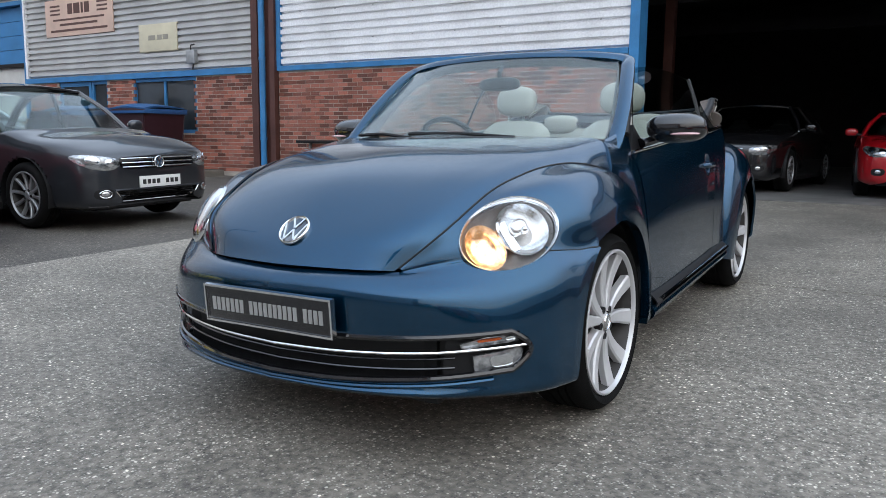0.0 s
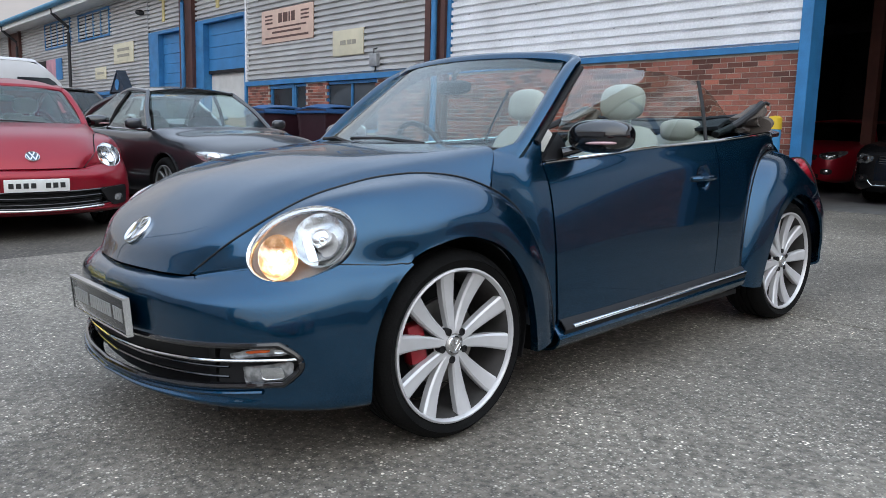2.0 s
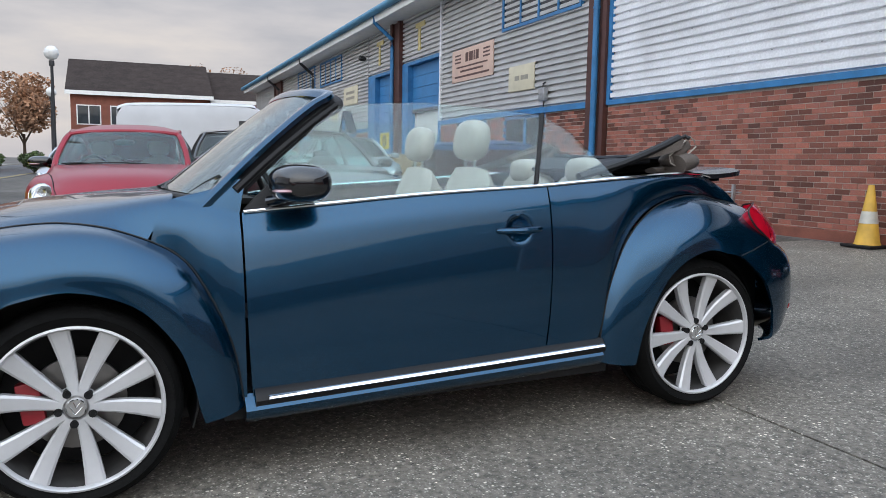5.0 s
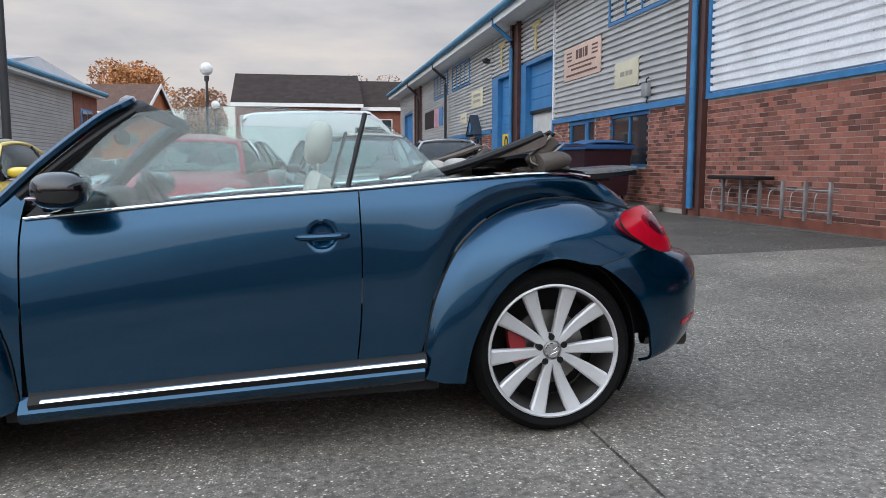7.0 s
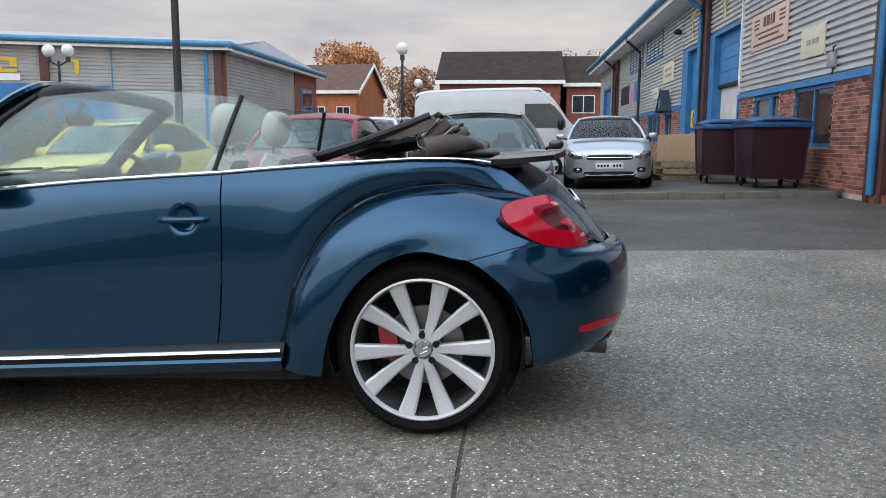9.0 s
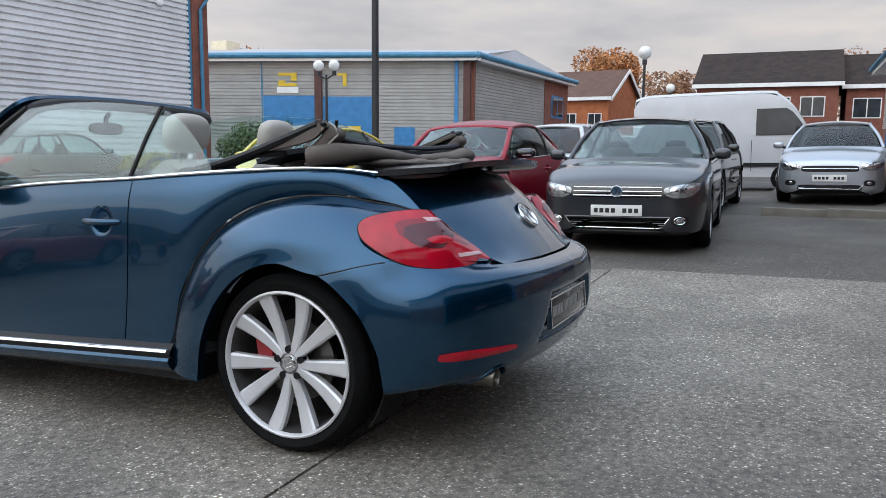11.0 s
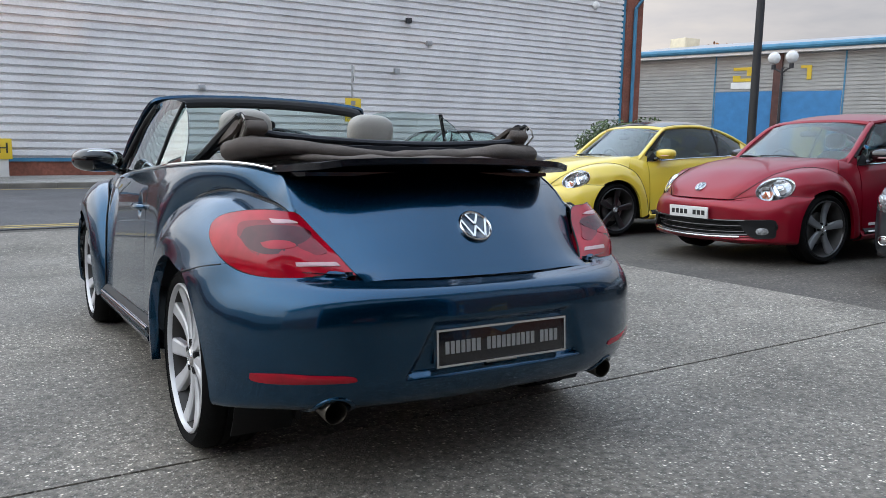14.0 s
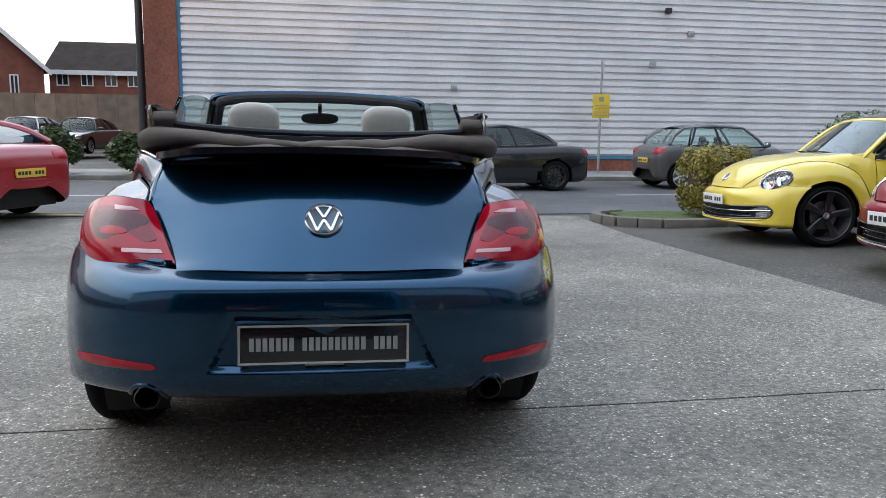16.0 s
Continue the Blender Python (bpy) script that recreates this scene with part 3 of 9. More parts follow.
# ---------------------------------------------------------------- wheels
def spoke_mesh(r0, r1, w0, w1, a0, a1, x0, x1, deep):
    """One tapered spoke from the hub to the rim lip, with a rounded face."""
    vs, fs = [], []
    steps = 7
    for i in range(steps):
        f = i / (steps - 1)
        r, w = r0 + (r1 - r0) * f, w0 + (w1 - w0) * f
        a = a0 + (a1 - a0) * f
        x = x0 + (x1 - x0) * f - 0.012 * math.sin(math.pi * f)
        for u, d in ((-1, -deep), (-1, -0.006), (-0.72, 0), (0.72, 0), (1, -0.006), (1, -deep)):
            vs.append((x + d, r * math.cos(a) - u * w / 2 * math.sin(a), r * math.sin(a) + u * w / 2 * math.cos(a)))
    for i in range(steps - 1):
        for k in range(5):
            fs.append((i * 6 + k, i * 6 + k + 1, (i + 1) * 6 + k + 1, (i + 1) * 6 + k))
    me = mesh_from(vs, fs, sharp=30)
    bm = bmesh.new()
    bm.from_mesh(me)
    bmesh.ops.recalc_face_normals(bm, faces=bm.faces)
    bm.to_mesh(me)
    bm.free()
    return me


def make_wheel(parent, x, y, z, side, radius=0.335, rim=0.273, width=0.22, style="ten", rimmat="rim", caliper=True, turn=0.0, badge=True, lip=None):
    """A wheel whose outer face lies at x; side -1 for the car's left."""
    base = pose(x, y, z, 0, 0, 180 if side < 0 else 0) @ pose(0, 0, 0, turn, 0, 0)
    w = empty("wheel", base)
    w.parent = parent
    R = radius
    tyre = [(rim - 0.004, -0.012), (rim + 0.012, 0.004), (rim + 0.03, 0.008), ((rim + R) / 2, 0.012), (R - 0.022, 0.004), (R - 0.008, -0.012), (R, -0.032)]
    n = 4
    for k in range(n):
        a = -0.04 - (width - 0.08) * k / n
        b = -0.04 - (width - 0.08) * (k + 1) / n
        tyre += [(R, a), (R, b + 0.012), (R - 0.009, b + 0.010), (R - 0.009, b + 0.002)]
    tyre += [(R, -width + 0.032), (R - 0.02, -width), (rim, -width - 0.004)]
    part("tyre", turned(tyre, 56), "rubber", w, "black low-profile tyre")
    edge = [(rim + 0.001, -0.008), (rim + 0.002, 0.004), (rim - 0.005, 0.007), (rim - 0.010, 0.003), (rim - 0.013, -0.010)]
    part("rim", turned(edge, 64), lip or rimmat, w)
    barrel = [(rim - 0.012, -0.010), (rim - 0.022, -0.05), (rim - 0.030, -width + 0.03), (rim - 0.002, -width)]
    part("rim_barrel", turned(barrel, 48), "rimshade", w, "rim barrel, dark grey for the wheel-well shade")
    hub_x = -0.022
    if style == "ten":
        for k in range(5):
            for s in (-1, 1):
                mid_a = radians(90 + 72 * k)
                part("spoke", spoke_mesh(0.040, rim - 0.012, 0.030, 0.066, mid_a + s * radians(13.5), mid_a + s * radians(17.2), hub_x, -0.008, 0.030), rimmat, w)
    else:
        count = {"five": 5, "turbine": 5, "seven": 7, "multi": 10}[style]
        for k in range(count):
            a = radians(90 + 360 / count * k)
            sw = {"five": (0.05, 0.085), "turbine": (0.06, 0.10), "seven": (0.04, 0.055), "multi": (0.026, 0.034)}[style]
            part("spoke", spoke_mesh(0.035, rim - 0.012, sw[0], sw[1], a, a + (0.12 if style == "turbine" else 0), hub_x, -0.010, 0.03), rimmat, w)
    part("hub", turned([(0.0, hub_x - 0.005), (0.030, hub_x - 0.004), (0.036, hub_x - 0.008), (0.062, hub_x - 0.012), (0.070, hub_x - 0.03)], 30), rimmat, w)
    cap = part("hub_cap", turned([(0.0, hub_x + 0.006), (0.030, hub_x + 0.004), (0.036, hub_x - 0.002), (0.036, hub_x - 0.01)], 26), "lampdark" if badge else rimmat, w)
    if badge:
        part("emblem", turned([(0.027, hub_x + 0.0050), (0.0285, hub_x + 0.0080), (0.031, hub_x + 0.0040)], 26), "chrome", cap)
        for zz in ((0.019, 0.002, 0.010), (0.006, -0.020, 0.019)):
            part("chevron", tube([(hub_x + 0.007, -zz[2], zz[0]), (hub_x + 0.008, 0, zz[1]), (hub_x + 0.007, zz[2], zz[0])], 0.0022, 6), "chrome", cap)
    for k in range(5):
        a = radians(90 + 36 + 72 * k)
        me = turned([(0.0, -0.004), (0.008, -0.004), (0.009, -0.001), (0.0135, -0.001), (0.0135, -0.03)], 12)
        part("wheel_bolt", me, "black", w, place=pose(hub_x + 0.003, 0.054 * math.cos(a), 0.054 * math.sin(a)))
    part("brake_disc", turned([(0.05, -0.09), (0.155, -0.09), (0.155, -0.11), (0.05, -0.11)], 32), "brake", w)
    part("wheel_well_back", turned([(0.0, -width + 0.01), (rim - 0.03, -width + 0.01)], 24), "black", w)
    if caliper:
        # the calliper stands still, ahead of the axle
        sgn = 1 if side > 0 else -1
        cal = box(-0.105, -0.055, -0.036, 0.036, -0.070, 0.070, 0.012)
        part("brake_caliper", cal, "caliper", w, "red brake caliper", place=pose(0, 0, 0, -turn, 0, 0) @ pose(0, sgn * 0.135, 0.02, -sgn * 8))
    return w


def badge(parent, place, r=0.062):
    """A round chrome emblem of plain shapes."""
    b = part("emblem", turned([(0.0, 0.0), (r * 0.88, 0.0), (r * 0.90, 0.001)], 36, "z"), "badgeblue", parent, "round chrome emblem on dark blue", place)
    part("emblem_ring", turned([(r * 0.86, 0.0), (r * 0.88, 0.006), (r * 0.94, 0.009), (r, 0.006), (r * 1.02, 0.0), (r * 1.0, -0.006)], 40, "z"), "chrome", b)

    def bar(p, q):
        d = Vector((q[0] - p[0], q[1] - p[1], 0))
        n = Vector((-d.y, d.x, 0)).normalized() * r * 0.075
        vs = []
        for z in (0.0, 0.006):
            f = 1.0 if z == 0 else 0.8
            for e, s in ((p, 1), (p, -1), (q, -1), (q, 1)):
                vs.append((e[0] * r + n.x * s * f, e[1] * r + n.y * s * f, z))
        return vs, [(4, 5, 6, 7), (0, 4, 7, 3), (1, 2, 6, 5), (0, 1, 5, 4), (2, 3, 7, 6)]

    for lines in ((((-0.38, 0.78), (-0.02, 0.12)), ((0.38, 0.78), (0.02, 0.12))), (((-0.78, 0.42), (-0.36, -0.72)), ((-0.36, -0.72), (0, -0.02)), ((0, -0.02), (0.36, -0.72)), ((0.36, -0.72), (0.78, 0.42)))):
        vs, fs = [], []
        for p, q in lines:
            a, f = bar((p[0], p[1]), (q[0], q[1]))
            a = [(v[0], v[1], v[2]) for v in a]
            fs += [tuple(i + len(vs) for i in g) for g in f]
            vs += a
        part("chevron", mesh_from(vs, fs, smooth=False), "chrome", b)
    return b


def number_plate(parent, place, mat, barmat, groups, w=0.52, h=0.112, edge=None, strip=None, bar_h=0.046):
    """A flat plate lying in its own x-z plane and facing -y; its print is plain bars."""
    p = part("number_plate", box(-w / 2, w / 2, -0.004, 0.010, -h / 2, h / 2, 0.003), mat, parent, place=place)
    if edge:
        t = 0.006
        part("plate_frame", boxes([(-w / 2 - t, w / 2 + t, -0.009, 0.012, h / 2 - 0.001, h / 2 + t), (-w / 2 - t, w / 2 + t, -0.009, 0.012, -h / 2 - t, -h / 2 + 0.001),
                                   (-w / 2 - t, -w / 2 + 0.001, -0.009, 0.012, -h / 2, h / 2), (w / 2 - 0.001, w / 2 + t, -0.009, 0.012, -h / 2, h / 2)]), edge, p)
    scale = (w * 0.90) / sum(abs(g) for g in groups)
    x = -w * 0.45
    for g in groups:
        for k in range(max(g, 0)):
            part("printed_bar", box(x + (k + 0.12) * scale, x + (k + 0.82) * scale, -0.0065, -0.0035, -bar_h / 2, bar_h / 2), barmat, p)
        x += abs(g) * scale
    return p


# ---------------------------------------------------------------- the rounded two-door cars
def arch(pts):
    return [tuple(p) for p in pts]


# guide curves of the left half: (out from the middle, ahead, up)
HOOD = [
    [(0, 2.108, 0.612), (0, 2.030, 0.715), (0, 1.82, 0.880), (0, 1.52, 0.968), (0, 1.30, 0.995), (0, 1.13, 1.008), (0, 0.985, 1.014)],
    [(0.26, 2.083, 0.612), (0.30, 1.995, 0.735), (0.34, 1.77, 0.880), (0.38, 1.50, 0.954), (0.42, 1.30, 0.982), (0.45, 1.12, 0.997), (0.47, 0.95, 1.008)],
    [(0.36, 2.058, 0.612), (0.445, 1.955, 0.745), (0.50, 1.73, 0.866), (0.555, 1.49, 0.928), (0.605, 1.30, 0.956), (0.65, 1.12, 0.975), (0.695, 0.935, 0.992)],
    [(0.412, 2.030, 0.610), (0.528, 1.918, 0.730), (0.580, 1.71, 0.838), (0.633, 1.48, 0.900), (0.690, 1.30, 0.915), (0.745, 1.16, 0.902), (0.772, 1.025, 0.856)],
]
FENDER_F = [
    [(0.425, 2.026, 0.618), (0.433, 2.024, 0.616), (0.440, 2.02, 0.614), (0.446, 2.016, 0.611)],
    [(0.536, 1.918, 0.734), (0.555, 1.916, 0.708), (0.582, 1.914, 0.675), (0.605, 1.908, 0.640)],
    [(0.586, 1.712, 0.842), (0.660, 1.735, 0.815), (0.730, 1.755, 0.738), (0.778, 1.758, 0.660)],
    [(0.625, 1.55, 0.890), (0.755, 1.58, 0.860), (0.845, 1.57, 0.76), (0.872, 1.545, 0.645)],
    [(0.662, 1.42, 0.914), (0.80, 1.43, 0.876), (0.880, 1.425, 0.780), (0.902, 1.42, 0.690)],
    [(0.712, 1.27, 0.919), (0.82, 1.265, 0.885), (0.892, 1.26, 0.795), (0.908, 1.255, 0.712)],
    [(0.762, 1.11, 0.889), (0.842, 1.10, 0.850), (0.898, 1.09, 0.755), (0.908, 1.075, 0.650)],
    [(0.788, 0.935, 0.805), (0.855, 0.945, 0.755), (0.897, 0.955, 0.650), (0.905, 0.955, 0.515)],
    [(0.818, 0.842, 0.675), (0.868, 0.86, 0.625), (0.894, 0.89, 0.530), (0.902, 0.908, 0.385)],
    [(0.838, 0.765, 0.475), (0.868, 0.79, 0.45), (0.888, 0.83, 0.395), (0.896, 0.888, 0.285)],
    [(0.848, 0.735, 0.262), (0.866, 0.765, 0.252), (0.880, 0.81, 0.240), (0.884, 0.872, 0.228)],
]
FENDER_R = [
    [(0.848, -0.725, 0.26), (0.868, -0.765, 0.25), (0.884, -0.82, 0.24), (0.890, -0.89, 0.235)],
    [(0.842, -0.750, 0.42), (0.872, -0.79, 0.415), (0.894, -0.86, 0.40), (0.902, -0.925, 0.39)],
    [(0.830, -0.800, 0.59), (0.870, -0.85, 0.575), (0.898, -0.92, 0.54), (0.908, -0.985, 0.515)],
    [(0.802, -0.900, 0.765), (0.862, -0.95, 0.73), (0.900, -1.02, 0.665), (0.903, -1.065, 0.615)],
    [(0.757, -1.050, 0.880), (0.842, -1.085, 0.835), (0.896, -1.13, 0.745), (0.903, -1.165, 0.680)],
    [(0.712, -1.220, 0.930), (0.805, -1.245, 0.893), (0.880, -1.27, 0.80), (0.900, -1.285, 0.708)],
    [(0.672, -1.390, 0.938), (0.765, -1.415, 0.897), (0.850, -1.43, 0.80), (0.890, -1.438, 0.675)],
    [(0.612, -1.515, 0.912), (0.705, -1.555, 0.872), (0.79, -1.575, 0.80), (0.852, -1.57, 0.705)],
    [(0.588, -1.605, 0.896), (0.655, -1.672, 0.855), (0.730, -1.690, 0.79), (0.790, -1.675, 0.725)],
    [(0.572, -1.685, 0.864), (0.595, -1.760, 0.808), (0.615, -1.806, 0.752), (0.665, -1.812, 0.702)],
    [(0.508, -1.775, 0.778), (0.525, -1.825, 0.745), (0.535, -1.858, 0.716), (0.560, -1.865, 0.694)],
    [(0.455, -1.872, 0.712), (0.460, -1.880, 0.706), (0.466, -1.888, 0.700), (0.472, -1.894, 0.694)],
]
QUARTER = [
    [(0.792, -0.515, 1.004), (0.822, -0.515, 0.90), (0.838, -0.515, 0.72), (0.845, -0.501, 0.50), (0.846, -0.476, 0.315)],
    [(0.788, -0.640, 1.012), (0.820, -0.64, 0.91), (0.838, -0.645, 0.74), (0.846, -0.66, 0.53), (0.848, -0.70, 0.325)],
    [(0.780, -0.780, 1.020), (0.812, -0.78, 0.94), (0.832, -0.78, 0.83), (0.840, -0.78, 0.72), (0.836, -0.785, 0.575)],
    [(0.765, -0.920, 1.028), (0.792, -0.915, 0.975), (0.808, -0.91, 0.91), (0.812, -0.90, 0.84), (0.803, -0.893, 0.770)],
    [(0.735, -1.080, 1.034), (0.755, -1.075, 1.01), (0.765, -1.065, 0.97), (0.765, -1.055, 0.925), (0.757, -1.043, 0.886)],
    [(0.690, -1.250, 1.038), (0.708, -1.25, 1.020), (0.716, -1.245, 0.990), (0.715, -1.235, 0.960), (0.708, -1.225, 0.938)],
    [(0.630, -1.410, 1.030), (0.646, -1.41, 1.012), (0.656, -1.405, 0.990), (0.660, -1.40, 0.965), (0.660, -1.395, 0.944)],
    [(0.556, -1.520, 1.012), (0.573, -1.527, 0.988), (0.588, -1.530, 0.962), (0.598, -1.530, 0.940), (0.605, -1.525, 0.920)],
    [(0.562, -1.600, 0.955), (0.569, -1.604, 0.940), (0.575, -1.606, 0.925), (0.580, -1.607, 0.911), (0.584, -1.608, 0.899)],
    [(0.564, -1.668, 0.883), (0.566, -1.670, 0.880), (0.568, -1.673, 0.877), (0.570, -1.676, 0.874), (0.572, -1.680, 0.870)],
]
DOOR = [
    [(0.748, 0.706, 0.936), (0.792, 0.708, 0.84), (0.826, 0.71, 0.66), (0.840, 0.71, 0.47), (0.844, 0.705, 0.290)],
    [(0.768, 0.40, 0.956), (0.806, 0.40, 0.86), (0.834, 0.40, 0.68), (0.845, 0.40, 0.48), (0.848, 0.40, 0.297)],
    [(0.784, 0.05, 0.980), (0.816, 0.05, 0.88), (0.838, 0.05, 0.70), (0.847, 0.05, 0.49), (0.848, 0.05, 0.305)],
    [(0.791, -0.25, 0.994), (0.821, -0.25, 0.89), (0.839, -0.25, 0.71), (0.847, -0.25, 0.50), (0.848, -0.25, 0.310)],
    [(0.792, -0.509, 1.003), (0.822, -0.509, 0.90), (0.838, -0.509, 0.72), (0.845, -0.495, 0.50), (0.846, -0.47, 0.314)],
]
COWL = [
    [(0.746, 0.714, 0.938), (0.790, 0.716, 0.84), (0.824, 0.718, 0.66), (0.838, 0.722, 0.47), (0.846, 0.726, 0.26)],
    [(0.738, 0.785, 0.958), (0.772, 0.79, 0.90), (0.800, 0.795, 0.81), (0.816, 0.80, 0.70), (0.822, 0.806, 0.605)],
    [(0.722, 0.865, 0.978), (0.746, 0.875, 0.945), (0.766, 0.885, 0.90), (0.776, 0.90, 0.86), (0.781, 0.918, 0.795)],
    [(0.702, 0.938, 0.990), (0.724, 0.956, 0.973), (0.744, 0.977, 0.944), (0.760, 0.998, 0.906), (0.770, 1.014, 0.848)],
]
BUMPER_F = [
    [(0.901, 1.492, 0.643), (0.874, 1.560, 0.643), (0.780, 1.761, 0.656), (0.607, 1.909, 0.637), (0.452, 2.014, 0.609), (0.26, 2.078, 0.603), (0, 2.100, 0.600)],
    [(0.902, 1.541, 0.606), (0.882, 1.615, 0.604), (0.812, 1.782, 0.606), (0.655, 1.925, 0.598), (0.495, 2.035, 0.588), (0.27, 2.118, 0.586), (0, 2.142, 0.584)],
    [(0.903, 1.600, 0.530), (0.886, 1.668, 0.534), (0.830, 1.805, 0.543), (0.695, 1.950, 0.543), (0.53, 2.070, 0.541), (0.28, 2.143, 0.540), (0, 2.165, 0.538)],
    [(0.903, 1.643, 0.440), (0.888, 1.700, 0.443), (0.840, 1.815, 0.448), (0.720, 1.955, 0.450), (0.54, 2.072, 0.450), (0.28, 2.140, 0.450), (0, 2.162, 0.450)],
    [(0.901, 1.657, 0.355), (0.887, 1.710, 0.357), (0.843, 1.812, 0.360), (0.728, 1.940, 0.358), (0.55, 2.060, 0.355), (0.285, 2.134, 0.352), (0, 2.158, 0.350)],
    [(0.897, 1.660, 0.285), (0.883, 1.712, 0.284), (0.841, 1.808, 0.282), (0.732, 1.930, 0.272), (0.56, 2.060, 0.262), (0.29, 2.145, 0.258), (0, 2.170, 0.256)],
    [(0.888, 1.660, 0.222), (0.873, 1.712, 0.222), (0.833, 1.806, 0.222), (0.735, 1.925, 0.224), (0.565, 2.065, 0.228), (0.29, 2.158, 0.232), (0, 2.182, 0.233)],
    [(0.850, 1.645, 0.195), (0.835, 1.695, 0.196), (0.795, 1.775, 0.196), (0.700, 1.880, 0.196), (0.54, 2.010, 0.198), (0.28, 2.095, 0.200), (0, 2.120, 0.200)],
]
BUMPER_R = [
    [(0.888, -1.446, 0.670), (0.854, -1.571, 0.703), (0.790, -1.677, 0.721), (0.665, -1.814, 0.698), (0.555, -1.868, 0.690), (0.44, -1.935, 0.683), (0.2, -1.992, 0.676), (0, -2.002, 0.676)],
    [(0.886, -1.502, 0.632), (0.862, -1.600, 0.655), (0.803, -1.705, 0.662), (0.715, -1.830, 0.660), (0.580, -1.945, 0.655), (0.42, -2.022, 0.652), (0.21, -2.060, 0.650), (0, -2.072, 0.650)],
    [(0.883, -1.592, 0.540), (0.860, -1.668, 0.560), (0.814, -1.762, 0.576), (0.735, -1.868, 0.580), (0.600, -1.980, 0.580), (0.43, -2.053, 0.580), (0.215, -2.088, 0.580), (0, -2.098, 0.580)],
    [(0.873, -1.645, 0.425), (0.852, -1.708, 0.438), (0.812, -1.784, 0.445), (0.738, -1.878, 0.448), (0.600, -1.980, 0.450), (0.43, -2.050, 0.450), (0.215, -2.085, 0.450), (0, -2.095, 0.450)],
    [(0.864, -1.658, 0.345), (0.843, -1.712, 0.352), (0.802, -1.780, 0.358), (0.727, -1.864, 0.362), (0.592, -1.962, 0.364), (0.43, -2.029, 0.364), (0.215, -2.061, 0.364), (0, -2.071, 0.364)],
    [(0.854, -1.662, 0.272), (0.831, -1.708, 0.277), (0.788, -1.766, 0.283), (0.708, -1.840, 0.288), (0.578, -1.925, 0.290), (0.42, -1.982, 0.290), (0.21, -2.010, 0.290), (0, -2.018, 0.290)],
    [(0.80, -1.635, 0.245), (0.785, -1.67, 0.248), (0.74, -1.72, 0.252), (0.67, -1.775, 0.256), (0.54, -1.845, 0.258), (0.40, -1.895, 0.258), (0.20, -1.92, 0.258), (0, -1.925, 0.258)],
]
TAIL = [
    [(0.874, -1.43, 0.66), (0.872, -1.43, 0.74), (0.856, -1.42, 0.82), (0.812, -1.41, 0.90)],
    [(0.842, -1.54, 0.66), (0.838, -1.545, 0.74), (0.815, -1.54, 0.82), (0.765, -1.525, 0.90)],
    [(0.800, -1.665, 0.66), (0.792, -1.655, 0.74), (0.762, -1.640, 0.82), (0.705, -1.625, 0.90)],
    [(0.700, -1.795, 0.66), (0.690, -1.775, 0.74), (0.662, -1.740, 0.82), (0.620, -1.695, 0.90)],
    [(0.580, -1.872, 0.66), (0.572, -1.820, 0.74), (0.575, -1.755, 0.82), (0.590, -1.678, 0.90)],
    [(0.405, -1.928, 0.66), (0.446, -1.834, 0.74), (0.500, -1.722, 0.82), (0.535, -1.640, 0.90)],
]
LID = [
    [(0, -1.50, 1.052), (0, -1.640, 1.010), (0, -1.765, 0.935), (0, -1.858, 0.838), (0, -1.935, 0.745), (0, -1.990, 0.682)],
    [(0.20, -1.50, 1.048), (0.19, -1.632, 1.005), (0.185, -1.755, 0.930), (0.18, -1.848, 0.835), (0.175, -1.926, 0.743), (0.17, -1.982, 0.682)],
    [(0.40, -1.50, 1.034), (0.385, -1.622, 0.988), (0.380, -1.722, 0.908), (0.355, -1.815, 0.815), (0.34, -1.895, 0.732), (0.335, -1.958, 0.683)],
    [(0.550, -1.510, 1.014), (0.557, -1.597, 0.955), (0.558, -1.668, 0.878), (0.498, -1.765, 0.784), (0.450, -1.868, 0.712), (0.434, -1.945, 0.680)],
]


def tail_in(rows):
    """Draw the body in towards the tail, behind the rear wheels."""
    out = []
    for r in rows:
        row = []
        for s, y, z in r:
            pull = float(np.interp(-y, [1.20, 1.35, 1.45, 1.50, 1.60, 1.70, 1.80, 1.90, 2.0], [0, 0.003, 0.008, 0.011, 0.020, 0.030, 0.030, 0.018, 0]))
            row.append((s - pull * max(0, (s - 0.5) / 0.36), y, z))
        out.append(row)
    return out


def rear_out(p):
    """The tail is a little wider and longer than the guide curves, more so above the bumper."""
    t = min(1, max(0, (-1.30 - p[1]) / 0.5))
    t = t * t * (3 - 2 * t)
    u = min(1, max(0, (p[2] - 0.58) / 0.15))
    return (p[0] * (1 + 0.035 * t), p[1] - t * (0.028 + 0.018 * u * u * (3 - 2 * u)), p[2])


BUMPER_R, FENDER_R, TAIL, QUARTER, LID = ([[rear_out(p) for p in row] for row in tail_in(rows)] for rows in (BUMPER_R, FENDER_R, TAIL, QUARTER, LID))


def lamp_s(a):
    """The lamp follows the drawn-in tail."""
    return 1.035 * (a if a < 0.6 else 0.6 + (a - 0.6) * 0.91)


def both_ways(rows):
    """Rows of the left half, from the middle out, made into rows right across."""
    left = [[(-p[0], p[1], p[2]) for p in r] for r in rows]
    right = [[(p[0], p[1], p[2]) for p in r] for r in rows[1:]]
    return left[::-1] + right


def across(rows):
    """Rows that run from the left edge to the middle, carried on to the right edge."""
    return [[(-p[0], p[1], p[2]) for p in r] + [(p[0], p[1], p[2]) for p in r[-2::-1]] for r in rows]


def left_of(rows):
    return [[(-p[0], p[1], p[2]) for p in r] for r in rows]


